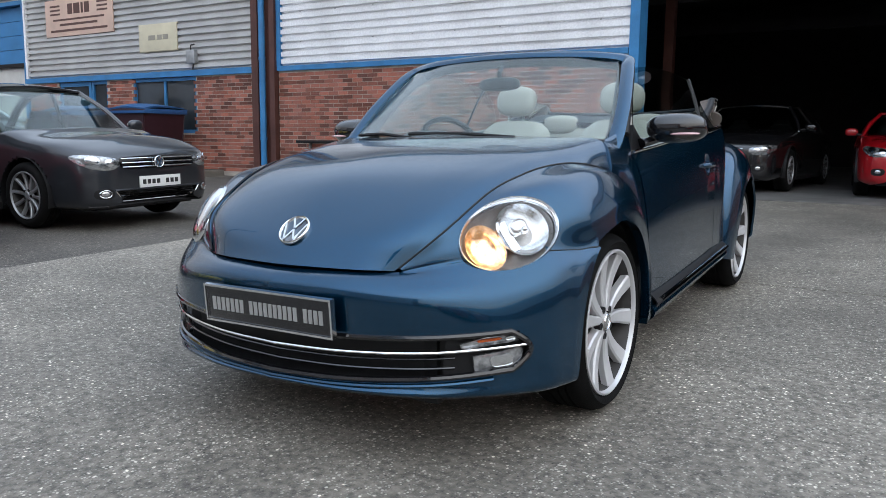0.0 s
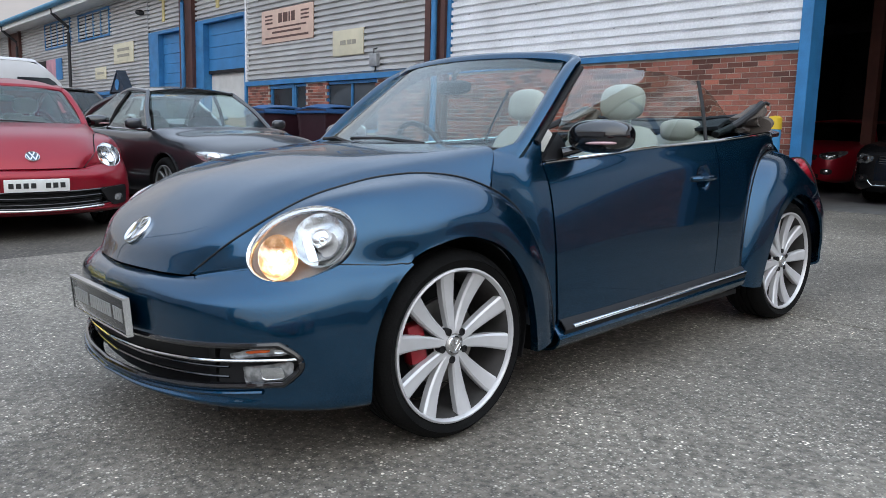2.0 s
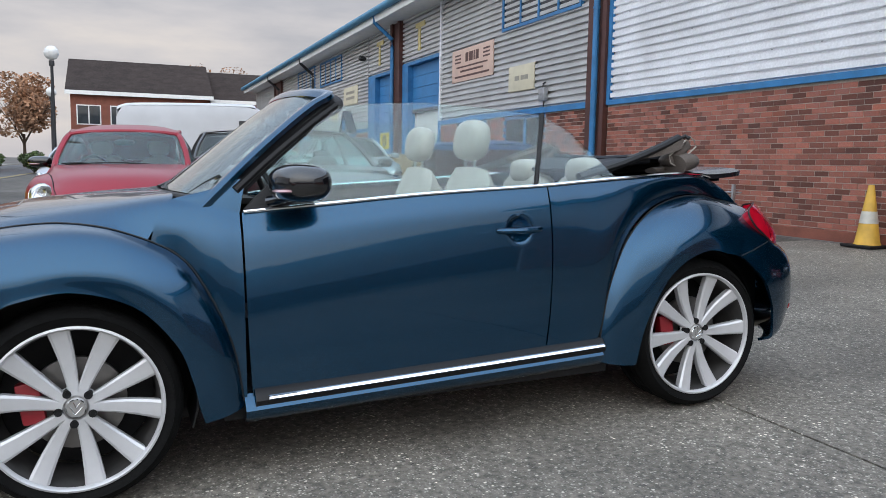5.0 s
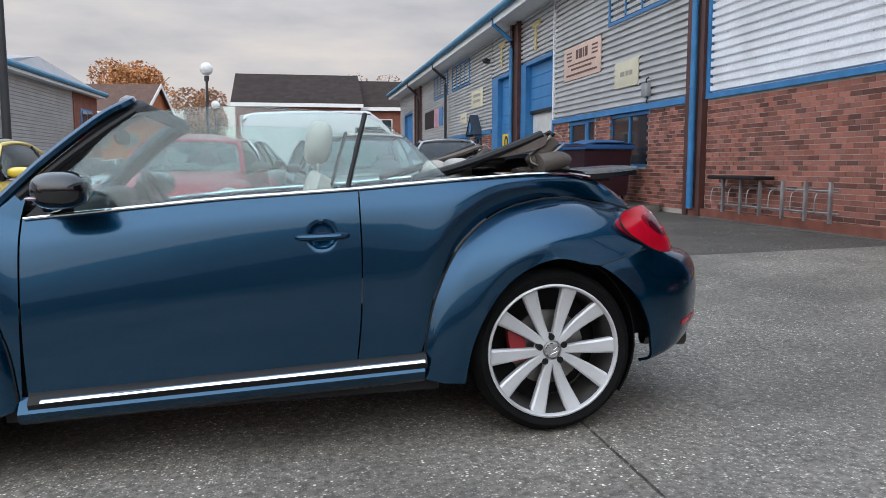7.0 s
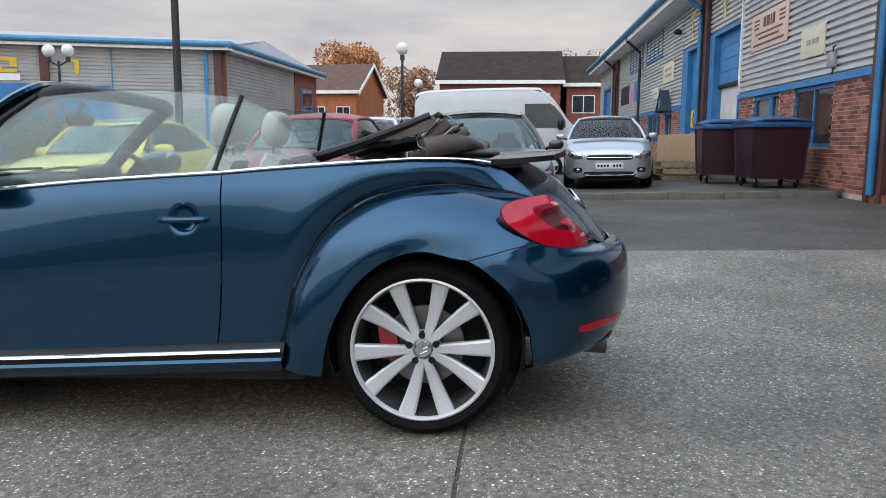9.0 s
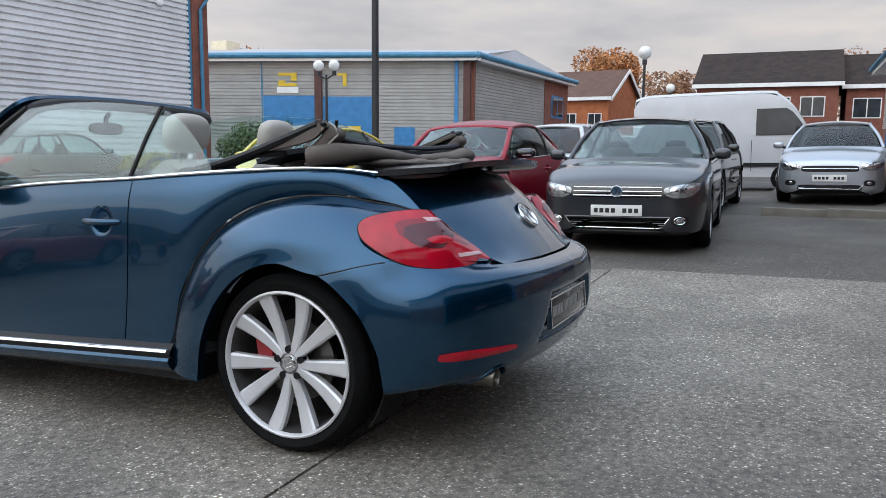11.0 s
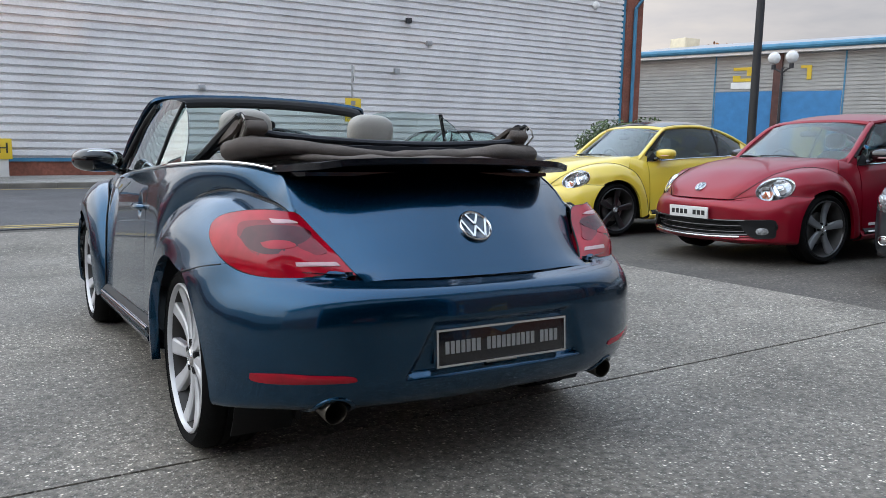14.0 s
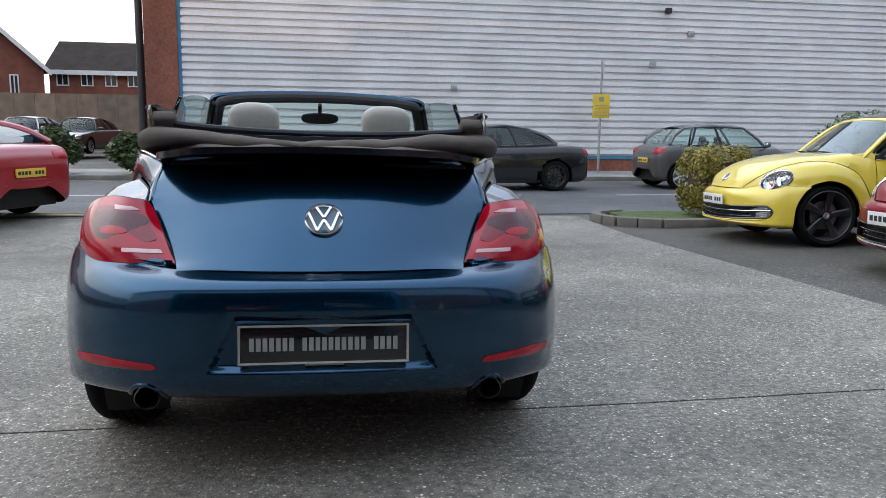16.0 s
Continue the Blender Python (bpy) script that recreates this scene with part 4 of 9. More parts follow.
def with_flange(g, out=0.035):
    """Turn the wheel-arch lip inwards."""
    lip = g[:, -1].copy()
    a = lip.copy()
    a[:, 0] *= 1 - 0.010 / 0.9
    b = lip.copy()
    b[:, 0] *= 1 - out / 0.9
    return np.concatenate([g, a[:, None], b[:, None]], axis=1)


def grille_open(p):
    s = abs(p[0])
    if p[1] < 1.6:
        return False
    top = 0.402 + 0.030 * (s / 0.8) ** 2
    bot = 0.262 + 0.045 * (s / 0.8) ** 2
    end = 0.805 - 0.9 * max(0, abs(p[2] - (top + bot) / 2) - 0.035)
    return s < end and bot < p[2] < top


def plate_recess(g):
    """Press the plate's niche into the rear bumper."""
    h = g.copy()
    for i in range(g.shape[0]):
        for j in range(g.shape[1]):
            x, y, z = g[i, j]
            if y > -1.9:
                continue
            half = 0.275 + (0.570 - z) / 0.20 * 0.095
            d = min(half - abs(x), 0.570 - z, z - 0.370)
            f = min(1, max(0, d / 0.034))
            h[i, j, 1] += 0.030 * f * f * (3 - 2 * f)
    return h


def lamp_axes(s):
    """The headlamp's own frame: x outwards along its long axis, z out of the glass."""
    fw = Vector((s * 0.560, 0.640, 0.525)).normalized()
    u = Vector((s * fw.y, -s * fw.x, 0)).normalized()
    v = Vector((0, 0, 1)) - fw * fw.z
    v.normalize()
    t = 0.40
    x = u * math.cos(t) + v * math.sin(t)
    lm = Matrix((x, fw.cross(x), fw)).transposed().to_4x4()
    lm.translation = Vector((s * 0.691, 1.776, 0.712)) - fw * 0.002
    return lm


LAMP_AX, LAMP_AY = 0.180, 0.124
LAMP_IN = {s: lamp_axes(s).inverted() for s in (-1, 1)}


def lamp_hole(p):
    if p[1] < 1.55:
        return False
    q = LAMP_IN[-1 if p[0] < 0 else 1] @ Vector(p)
    return (q.x / LAMP_AX) ** 2 + (q.y / LAMP_AY) ** 2 < 0.97 and abs(q.z) < 0.14


def eased_join(a, b, rounds=140):
    """Ease a bumper's left half (a, seam along its first row) together with a wing (b, seam along its last column), as one skin."""
    a, b = a.copy(), b.copy()
    edge = b[:, -1]
    d = np.linalg.norm(a[0][:, None] - edge[None], axis=2)
    ja = [j for j in range(1, a.shape[1] - 1) if d[j].min() < 0.022]
    ib = [i for i in range(1, b.shape[0] - 1) if d[:, i].min() < 0.022]
    ma = np.array([d[j].argmin() for j in ja])
    mb = np.array([d[:, i].argmin() for i in ib])
    ja, ib = np.array(ja), np.array(ib)

    def reach(line, want):
        k = np.linalg.norm(line - line[0], axis=1)
        return max(1, int(np.argmin(abs(k - want))))

    ka = np.array([reach(b[m, ::-1], np.linalg.norm(a[1, j] - a[0, j])) for j, m in zip(ja, ma)])
    kb = np.array([reach(a[:, m], np.linalg.norm(b[i, -2] - b[i, -1])) for i, m in zip(ib, mb)])
    for _ in range(rounds):
        for step in (0.5, -0.455):
            da = (a[:-2, 1:-1] + a[2:, 1:-1] + a[1:-1, :-2] + a[1:-1, 2:]) / 4 - a[1:-1, 1:-1]
            db = (b[:-2, 1:-1] + b[2:, 1:-1] + b[1:-1, :-2] + b[1:-1, 2:]) / 4 - b[1:-1, 1:-1]
            ga = a[0, ja] + b[ma, -1 - ka] - b[ma, -1]
            gb = b[ib, -1] + a[kb, mb] - a[0, mb]
            sa = (a[0, ja - 1] + a[0, ja + 1] + a[1, ja] + ga) / 4 - a[0, ja]
            sb = (b[ib - 1, -1] + b[ib + 1, -1] + b[ib, -2] + gb) / 4 - b[ib, -1]
            a[1:-1, 1:-1] += step * da
            b[1:-1, 1:-1] += step * db
            a[0, ja] += step * sa
            b[ib, -1] += step * sb
        # keep the two edges level with each other
        ea = (b[ma, -1] - a[0, ja])
        eb = (a[0, mb] - b[ib, -1])
        n1 = np.linalg.norm(ea, axis=1, keepdims=True)
        n2 = np.linalg.norm(eb, axis=1, keepdims=True)
        a[0, ja] += ea * 0.3 * np.clip((n1 - 0.004) / np.maximum(n1, 1e-6), 0, 1)
        b[ib, -1] += eb * 0.3 * np.clip((n2 - 0.004) / np.maximum(n2, 1e-6), 0, 1)
    return a, b


def whole(half):
    """A left half whose last column is the middle, carried across."""
    return np.concatenate([half, mirrored(half[:, -2::-1])], axis=1)


def dished(g, y0, z0, r, deep):
    """Press a round hollow into a door skin."""
    h = g.copy()
    d = np.sqrt((g[..., 1] - y0) ** 2 + (g[..., 2] - z0) ** 2) / r
    f = np.clip(1 - d * d, 0, 1)
    h[..., 0] += deep * f ** 0.8 * (1 - 0.25 * f)
    return h


FB_HALF, FF_SKIN = eased_join(surface(left_of([r for r in BUMPER_F]), 121, 131), eased(surface(left_of(FENDER_F), 221, 65), 160))
RB_HALF, RF_SKIN = eased_join(surface(left_of([r for r in BUMPER_R]), 121, 131), eased(surface(left_of(FENDER_R), 201, 61), 160))
HOOD_SKIN = eased(surface(both_ways(HOOD), 101, 61), 90)
LID_HALF = eased(surface(left_of(LID), 41, 61), 60)[::-1]
QU_SKIN = eased(surface(left_of(QUARTER), 101, 37), 60)
LID_HALF, QU_FLIP = eased_join(LID_HALF, QU_SKIN[:, ::-1], 60)
QU_SKIN = QU_FLIP[:, ::-1]
LID_SKIN = np.concatenate([LID_HALF, mirrored(LID_HALF[-2::-1])], axis=0)
DOOR_SKIN = dished(surface(left_of(DOOR), 121, 71), -0.365, 0.835, 0.054, 0.026)


LEAN = 0.65   # degrees, the open car's roll, set to fit the camera's view


def beetle(name, m, paint, label, soft_top, rim="rim", style="ten", plate_mat="plateblack", bar_mat="platebar_grey", groups=(7, -1, 10, -1, 4), lit=False, facelift=False, caliper=True, group="", glass_roof=False):
    car = empty(name, m, label, "car", group)
    P = M[paint]
    F = {}
    hood, lid = HOOD_SKIN, LID_SKIN
    part("bonnet", panel(hood, 0.014), P, car)
    tail = part("boot_lid", panel(lid, 0.014), P, car)
    fb = whole(FB_HALF)
    part("front_bumper", panel(fb, 0.012, drop=lambda p: grille_open(p) or lamp_hole(p)), P, car)
    rb = plate_recess(whole(RB_HALF))
    part("rear_bumper", panel(rb, 0.012, drop=lambda p: p[1] < -1.78 and (abs(p[0]) - 0.548) ** 2 + (p[2] - 0.268) ** 2 < 0.056 ** 2), P, car)
    ff, rf, dr = with_flange(FF_SKIN), with_flange(RF_SKIN), DOOR_SKIN
    qu = QU_SKIN
    co = surface(left_of(COWL), 21, 21)
    for side in (-1, 1):
        mir = (lambda g: g) if side < 0 else mirrored
        part("front_wing", panel(mir(ff), 0.012, drop=lamp_hole), P, car)
        part("rear_wing", panel(mir(rf), 0.012), P, car)
        door = part("door", panel(mir(dr), 0.014), P, car)
        part("rear_quarter_panel", panel(mir(qu), 0.012), P, car)
        part("scuttle_panel", panel(mir(co), 0.012), P, car)
        for row, cut in ((ff[:, 0], (0, 220)), (rf[:, 0], (0, 185))):
            line = mir(row[None])[0][cut[0]:cut[1]:2].copy()
            line[:, 0] *= 1.002
            part("panel_gap", tube(line, 0.0034, 6), "black", car)
        for g, y0, y1 in ((FF_SKIN[:, -1], 1.50, 1.72), (RF_SKIN[:, -1], -1.68, -1.452)):
            line = mir(np.array([p for p in g if y0 < p[1] < y1 and p[2] > 0.6])[None])[0].copy()
            line[:, 0] *= 1.0006
            part("panel_gap", tube(line, 0.0026, 6), "black", car)
        # door handle in its dished cup
        s = side
        hp = [(s * (0.826 + 0.030 * math.sin(math.pi * k / 10) ** 0.5), -0.268 - 0.0196 * k, 0.833) for k in range(11)]
        part("door_handle", tube(hp, [0.010] + [0.014] * 9 + [0.010], 10, flat=0.95), P, door)
        # chrome line along the waist
        wl = spline([(0.752, 0.700, 0.940), (0.772, 0.40, 0.961), (0.788, 0.05, 0.985), (0.795, -0.25, 0.998), (0.796, -0.509, 1.008), (0.792, -0.64, 1.016), (0.784, -0.78, 1.024), (0.769, -0.92, 1.031), (0.739, -1.08, 1.038), (0.693, -1.25, 1.042), (0.633, -1.41, 1.036), (0.575, -1.51, 1.020)], 60)
        wl = np.array([rear_out(p) for p in wl])
        wl[:, 0] *= s
        part("waist_trim", tube(wl, 0.0085, 8, flat=0.8), "chrome", car, "bright chrome waistline strip")
        # sill: painted rocker, black step, chrome strip
        ys = np.linspace(0.735, -0.735, 40)
        rise = np.linspace(0.0, 0.045, 40)
        sec = [(0.835, 0.300), (0.850, 0.286), (0.872, 0.262), (0.880, 0.248), (0.872, 0.225), (0.845, 0.200), (0.78, 0.185)]
        g = np.array([[(s * a, y, z + r) for a, z in sec] for y, r in zip(ys, rise)])
        part("sill", panel(g, 0.01), P, car)
        sec = [(0.842, 0.318), (0.856, 0.312), (0.874, 0.292), (0.880, 0.280), (0.874, 0.262), (0.86, 0.255)]
        yy, rr = np.linspace(0.70, -0.745, 40), np.linspace(0.0, 0.044, 40)
        g = np.array([[(s * a, y, z + r) for a, z in sec] for y, r in zip(yy, rr)])
        step = part("sill_step", panel(g, 0.006), "black", car, "black step with ribbed top")
        sec = [(0.873, 0.298), (0.881, 0.297), (0.887, 0.292), (0.889, 0.287), (0.886, 0.283), (0.878, 0.281)]
        yy, rr = np.linspace(0.655, -0.735, 40), np.linspace(0.0, 0.044, 40)
        g = np.array([[(s * a, y, z + r) for a, z in sec] for y, r in zip(yy, rr)])
        if facelift:
            part("sill_stripe", panel(g, 0.006), "white", car, "white stripe along the sill")
            g = np.array([[(s * a, y, z + r) for a, z in ((0.851, 0.372), (0.853, 0.370), (0.853, 0.346), (0.851, 0.344))] for y, r in zip(np.linspace(0.62, -0.62, 20), np.linspace(0.002, 0.036, 20))])
            part("door_stripe", panel(g, 0.004), "white", car, "white stripe low on the door")
        else:
            part("sill_trim", panel(g, 0.006), "chrome", car, "chrome strip along the sill")
        # wheels and their dark liners
        for y in (1.27, -1.27):
            make_wheel(car, s * (0.868 if y > 0 else 0.842), y, 0.335 + (s * 0.85 * math.sin(radians(LEAN)) if soft_top else 0), s, style=style, rimmat=rim, caliper=caliper, turn=(-9 if y > 0 else -34), lip="rimblack" if facelift else None)
            arc = [(s * sx, y + 0.385 * math.cos(t), 0.335 + 0.385 * math.sin(t)) for sx in (0.835 if y > 0 else 0.765, 0.55) for t in np.linspace(-0.35, math.pi + (0.35 if y > 0 else 0.62), 24)]
            g = np.array(arc).reshape(2, 24, 3)
            part("wheel_liner", panel(g, 0.006, centre=(s * 0.7, y, 0.335)), "black", car)
            part("wheel_well_wall", boxes([(s * 0.55 - 0.01, s * 0.55 + 0.01, y - 0.39, y + 0.39, 0.16, 0.68)]), "black", car)
        # headlamp: bezel, chrome ring, reflector with two cells, clear lens
        lm = lamp_axes(s)
        ax, ay = LAMP_AX, LAMP_AY
        lamp = part("headlamp", ringed(ax, ay, [(0.95, -0.09), (0.99, -0.030), (1.012, -0.008), (1.016, 0.000), (1.010, 0.005), (0.995, 0.004), (0.985, -0.02)]), "glossblack", car, "round headlamp behind clear lens", lm)
        part("lamp_ring", ringed(ax, ay, [(1.010, 0.002), (1.002, 0.011), (0.984, 0.016), (0.962, 0.013), (0.948, 0.002), (0.94, -0.02)]), "chrome", lamp)
        part("lamp_bowl", ringed(ax, ay, [(0.945, -0.004), (0.90, -0.028), (0.70, -0.050), (0.3, -0.062), (0.0, -0.062)]), "lampdark", lamp)
        outer = pose(0.060, 0.004, 0.0)
        part("reflector_bowl", ringed(0.092, 0.100, [(1.0, -0.010), (0.97, -0.004), (0.88, -0.022), (0.66, -0.046), (0.40, -0.060), (0.0, -0.066)]), "reflector", lamp, place=outer)
        part("bulb_shield", blob(0.0, 0.018, -0.034, 0.036, 0.030, 0.026, 18, 10, 0.8), "reflector", lamp, place=outer)
        part("main_bulb_glass", blob(0.006, -0.006, -0.014, 0.014, 0.014, 0.020), "chrome", lamp, place=outer)
        part("reflector_facet", boxes([(-0.060, -0.030, -0.055, 0.060, -0.050, -0.034)]), "chrome", lamp, place=outer)
        inner = pose(-0.088, -0.002, 0.0)
        part("indicator_bowl", ringed(0.066, 0.086, [(1.0, -0.010), (0.94, -0.014), (0.80, -0.036), (0.5, -0.050), (0.0, -0.056)]), "bulbglow" if lit else "reflector", lamp, place=inner)
        part("indicator_bulb", blob(0.004, 0.010, -0.030, 0.010, 0.024, 0.012), "bulb" if lit else "amber", lamp, place=inner)
        ob = part("lamp_lens", ringed(ax * 0.96, ay * 0.96, [(1.0, 0.010), (0.9, 0.026), (0.7, 0.040), (0.4, 0.049), (0.0, 0.052)]), "lens", lamp, place=pose(0, 0, 0.002))
        ob.visible_shadow = False
        # mirror
        mc = empty("door_mirror", pose(0, 0, 0))
        mc.parent = car
        part("mirror_shell", blob(s * 0.892, 0.525, 1.040, 0.132, 0.098, 0.066, 28, 16, 0.78, Euler((0, 0, radians(-10 * s))).to_matrix()), P if glass_roof else "glossblack", mc, "body-coloured mirror housing" if glass_roof else "gloss black mirror housing")
        part("mirror_indicator", blob(s * 0.930, 0.590, 1.015, 0.080, 0.034, 0.008, 18, 8, 0.8), "clearlens", mc)
        part("mirror_glass", blob(s * 0.888, 0.446, 1.048, 0.086, 0.006, 0.046, 24, 10, 0.7), "chrome", mc)
        part("mirror_foot", tube([(s * 0.755, 0.60, 0.975), (s * 0.79, 0.565, 0.985), (s * 0.84, 0.535, 1.004)], [0.040, 0.034, 0.030], 12, flat=0.55), "glossblack", mc)
        # sail panel between pillar and window
        tri = [(s * 0.742, 0.70, 0.945), (s * 0.752, 0.52, 0.955), (s * 0.712, 0.58, 1.055)]
        vs = tri + [(p[0] - s * 0.02, p[1], p[2]) for p in tri]
        part("sail_panel", mesh_from(vs, [(0, 1, 2), (5, 4, 3), (0, 3, 4, 1), (1, 4, 5, 2), (2, 5, 3, 0)], smooth=False), "black", car)
        # tail lamp
        rtree = tree_of(mir(surface(left_of(TAIL), 33, 33)))
        # outline seen from behind: (x, z)
        out = [(0.442, 0.688), (0.50, 0.697), (0.56, 0.690), (0.64, 0.688), (0.715, 0.694), (0.765, 0.712), (0.795, 0.745), (0.806, 0.79), (0.795, 0.832), (0.765, 0.862), (0.715, 0.880), (0.655, 0.886), (0.600, 0.881), (0.562, 0.870), (0.535, 0.835), (0.503, 0.785), (0.468, 0.728)]
        outline = spline([(s * lamp_s(a), b) for a, b in out] + [(s * lamp_s(out[0][0]), out[0][1])], 65)[:-1]
        tl = part("tail_lamp", laid(rtree, outline, "y", -4, 0.011, 0.03, 0.007, 8), "redlens", car, "glossy red tail lamp")
        part("lamp_seal", tube([rtree_point(rtree, p, 0.006) for p in outline], 0.005, 6, closed=True), "black", tl)
        for nm, mt, off, dome, pts in (
                ("lamp_ring_lens", "redlens_mid", 0.0185, 0.004, [(0.742, 0.806), (0.728, 0.842), (0.675, 0.852), (0.610, 0.846), (0.560, 0.826), (0.530, 0.782), (0.512, 0.752), (0.590, 0.744), (0.660, 0.740), (0.715, 0.758)]),
                ("lamp_inset", "redlens_dark", 0.0215, 0.004, [(0.736, 0.800), (0.715, 0.828), (0.665, 0.838), (0.610, 0.836), (0.562, 0.824), (0.544, 0.806), (0.572, 0.786), (0.620, 0.764), (0.680, 0.754), (0.722, 0.770)]),
                ("lamp_core", "redlens", 0.0255, 0.002, [(0.690, 0.786), (0.655, 0.794), (0.618, 0.790), (0.598, 0.776), (0.640, 0.768), (0.682, 0.772)]),
                ("indicator_lens", "clearlens", 0.0205, 0.001, [(0.652, 0.857), (0.600, 0.853), (0.574, 0.841), (0.648, 0.843)]),
                ("reversing_lamp", "clearlens", 0.0195, 0.001, [(0.610, 0.731), (0.492, 0.725), (0.482, 0.714), (0.607, 0.719)])):
            pts = [(s * lamp_s(q), z) for q, z in pts]
            if len(pts) > 4:
                pts = list(spline(pts + pts[:1], 41)[:-1])
            else:
                pts = [tuple(np.array(pts[k]) + (np.array(pts[(k + 1) % 4]) - np.array(pts[k])) * f) for k in range(4) for f in (0.06, 0.35, 0.65, 0.94)]
            off, dome = off * 0.42 + 0.0085, dome * 0.42
            part(nm, laid(rtree, pts, "y", -4, off, -off + 0.006, dome, 4), mt, tl)
        # low reflector, exhaust
        ro = [(s * 0.778, 0.405), (s * 0.772, 0.381), (s * 0.71, 0.376), (s * 0.62, 0.380), (s * 0.52, 0.384), (s * 0.506, 0.394), (s * 0.53, 0.404), (s * 0.62, 0.408), (s * 0.71, 0.411)]
        part("rear_reflector", laid(tree_of(rb), spline(ro + ro[:1], 41)[:-1], "y", -4, 0.003, 0.01, 0.004, 3), "redlens", car)
        ex = turned([(0.030, 0.14), (0.033, 0.006), (0.036, 0.0), (0.038, 0.003), (0.038, 0.20)], 28, "z")
        part("exhaust_tip", ex, "exhaust", car, "dark chrome exhaust tip", pose(s * 0.548, -1.985, 0.276, -90 + 5, 0, 0))
        btree = tree_of(rb)
        arc = []
        for t in np.linspace(-0.15, math.pi + 0.15, 21):
            q, z = 0.548 + 0.060 * math.cos(t), 0.268 + 0.060 * math.sin(t)
            hh, n, _, _ = btree.ray_cast(Vector((s * q, -4, z)), Vector((0, 1, 0)))
            if hh:
                arc.append(hh + Vector((0, 0.004, 0)))
        part("exhaust_surround", tube(arc, 0.009, 8), P, car)
        # fog lamps in the grille ends
        ftree = tree_of(fb)
        fo = [(s * 0.60, 0.385), (s * 0.60, 0.285), (s * 0.70, 0.292), (s * 0.775, 0.312), (s * 0.797, 0.345), (s * 0.795, 0.385), (s * 0.765, 0.415), (s * 0.70, 0.418), (s * 0.62, 0.412)]
        fog = part("fog_lamp_housing", laid(ftree, spline(fo + fo[:1], 49)[:-1], "y", 4, -0.020, 0.02, -0.004, 5), "black", car)
        if facelift:
            fo = [(s * 0.545, 0.405), (s * 0.60, 0.425), (s * 0.72, 0.432), (s * 0.795, 0.430), (s * 0.802, 0.36), (s * 0.795, 0.275), (s * 0.74, 0.258), (s * 0.66, 0.258), (s * 0.60, 0.31)]
            part("fog_pocket", laid(ftree, spline(fo + fo[:1], 49)[:-1], "y", 4, 0.016, 0.03, -0.004, 5), "black", car)
            part("fog_pocket_glass", laid(ftree, ellipse(s * 0.715, 0.325, 0.042, 0.032, 6 * s, 24, 0.8), "y", 4, 0.016, 0.004, 0.006, 3), "fogglass", car)
        if not facelift:
            fo = [(s * 0.672, 0.352), (s * 0.680, 0.298), (s * 0.735, 0.304), (s * 0.778, 0.322), (s * 0.790, 0.350), (s * 0.786, 0.374), (s * 0.73, 0.362)]
            part("fog_lamp", laid(ftree, spline(fo + fo[:1], 33)[:-1], "y", 4, -0.014, 0.004, 0.005, 4), "fogglass", fog)
            part("fog_reflector", laid(ftree, ellipse(s * 0.742, 0.335, 0.028, 0.020, 8 * s, 20, 0.6), "y", 4, -0.006, 0.002, 0.002, 2), "reflector", fog)
            fo = [(s * 0.640, 0.392), (s * 0.650, 0.378), (s * 0.72, 0.388), (s * 0.784, 0.398), (s * 0.776, 0.412), (s * 0.745, 0.418), (s * 0.70, 0.412)]
            part("running_light", laid(ftree, spline(fo + fo[:1], 33)[:-1], "y", 4, -0.014, 0.004, 0.004, 3), "fogglass", fog)
            part("running_strip", laid(ftree, ellipse(s * 0.715, 0.4045, 0.030, 0.0035, 7 * s, 20, 0.6), "y", 4, -0.008, 0.002, 0.001, 2), "amber" if lit else "clearlens", fog)
            part("running_reflector", laid(ftree, ellipse(s * 0.765, 0.4065, 0.012, 0.007, 7 * s, 16, 0.7), "y", 4, -0.008, 0.002, 0.001, 2), "reflector", fog)
    # grille: dark back, slats, chrome strip
    xs = np.linspace(-0.80, 0.80, 61)
    ftree = tree_of(fb)

    def front_y(x, z):
        h, n, _, _ = ftree.ray_cast(Vector((x, 4, z)), Vector((0, -1, 0)))
        return h.y if h else 1.8

    back = np.array([[(x, front_y(x, 0.36) - 0.055, z) for z in np.linspace(0.24, 0.45, 5)] for x in xs])
    grille = part("grille", panel(back, 0.01), "black", car, "black slatted lower grille")
    for z in (0.395, 0.325, 0.293):
        pts = [(x, front_y(x, 0.36) - 0.028, z + 0.035 * (x / 0.8) ** 2) for x in xs[7:-7]]
        part("grille_slat", tube(pts, 0.0075, 8, flat=0.7), "glossblack", grille)
    # rounded lip round the opening
    ring = []
    for k in range(120):
        u = k / 120 * 4
        if u < 1:
            q = (-0.765 + 1.53 * u, 1)
        elif u < 2:
            q = (0.765 + 0.042 * math.sin(math.pi * (u - 1)), 3 - 2 * u)
        elif u < 3:
            q = (0.765 - 1.53 * (u - 2), -1)
        else:
            q = (-0.765 - 0.042 * math.sin(math.pi * (u - 3)), 2 * u - 7)
        e = (q[0] / 0.8) ** 2
        top, bot = 0.402 + 0.030 * e, 0.262 + 0.045 * e
        z = (top + bot) / 2 + q[1] * (top - bot) / 2
        ring.append((q[0], front_y(q[0], z) - 0.003, z))
    part("grille_surround", tube(ring, 0.011, 8, closed=True), "glossblack", grille)
    pts = [(x, front_y(x, 0.36) - 0.002, 0.352 + 0.032 * (x / 0.8) ** 2) for x in xs]
    part("grille_strip", tube(pts, 0.0075, 8, flat=0.75), "glossblack" if facelift else "chrome", car, "thin chrome strip across the grille")
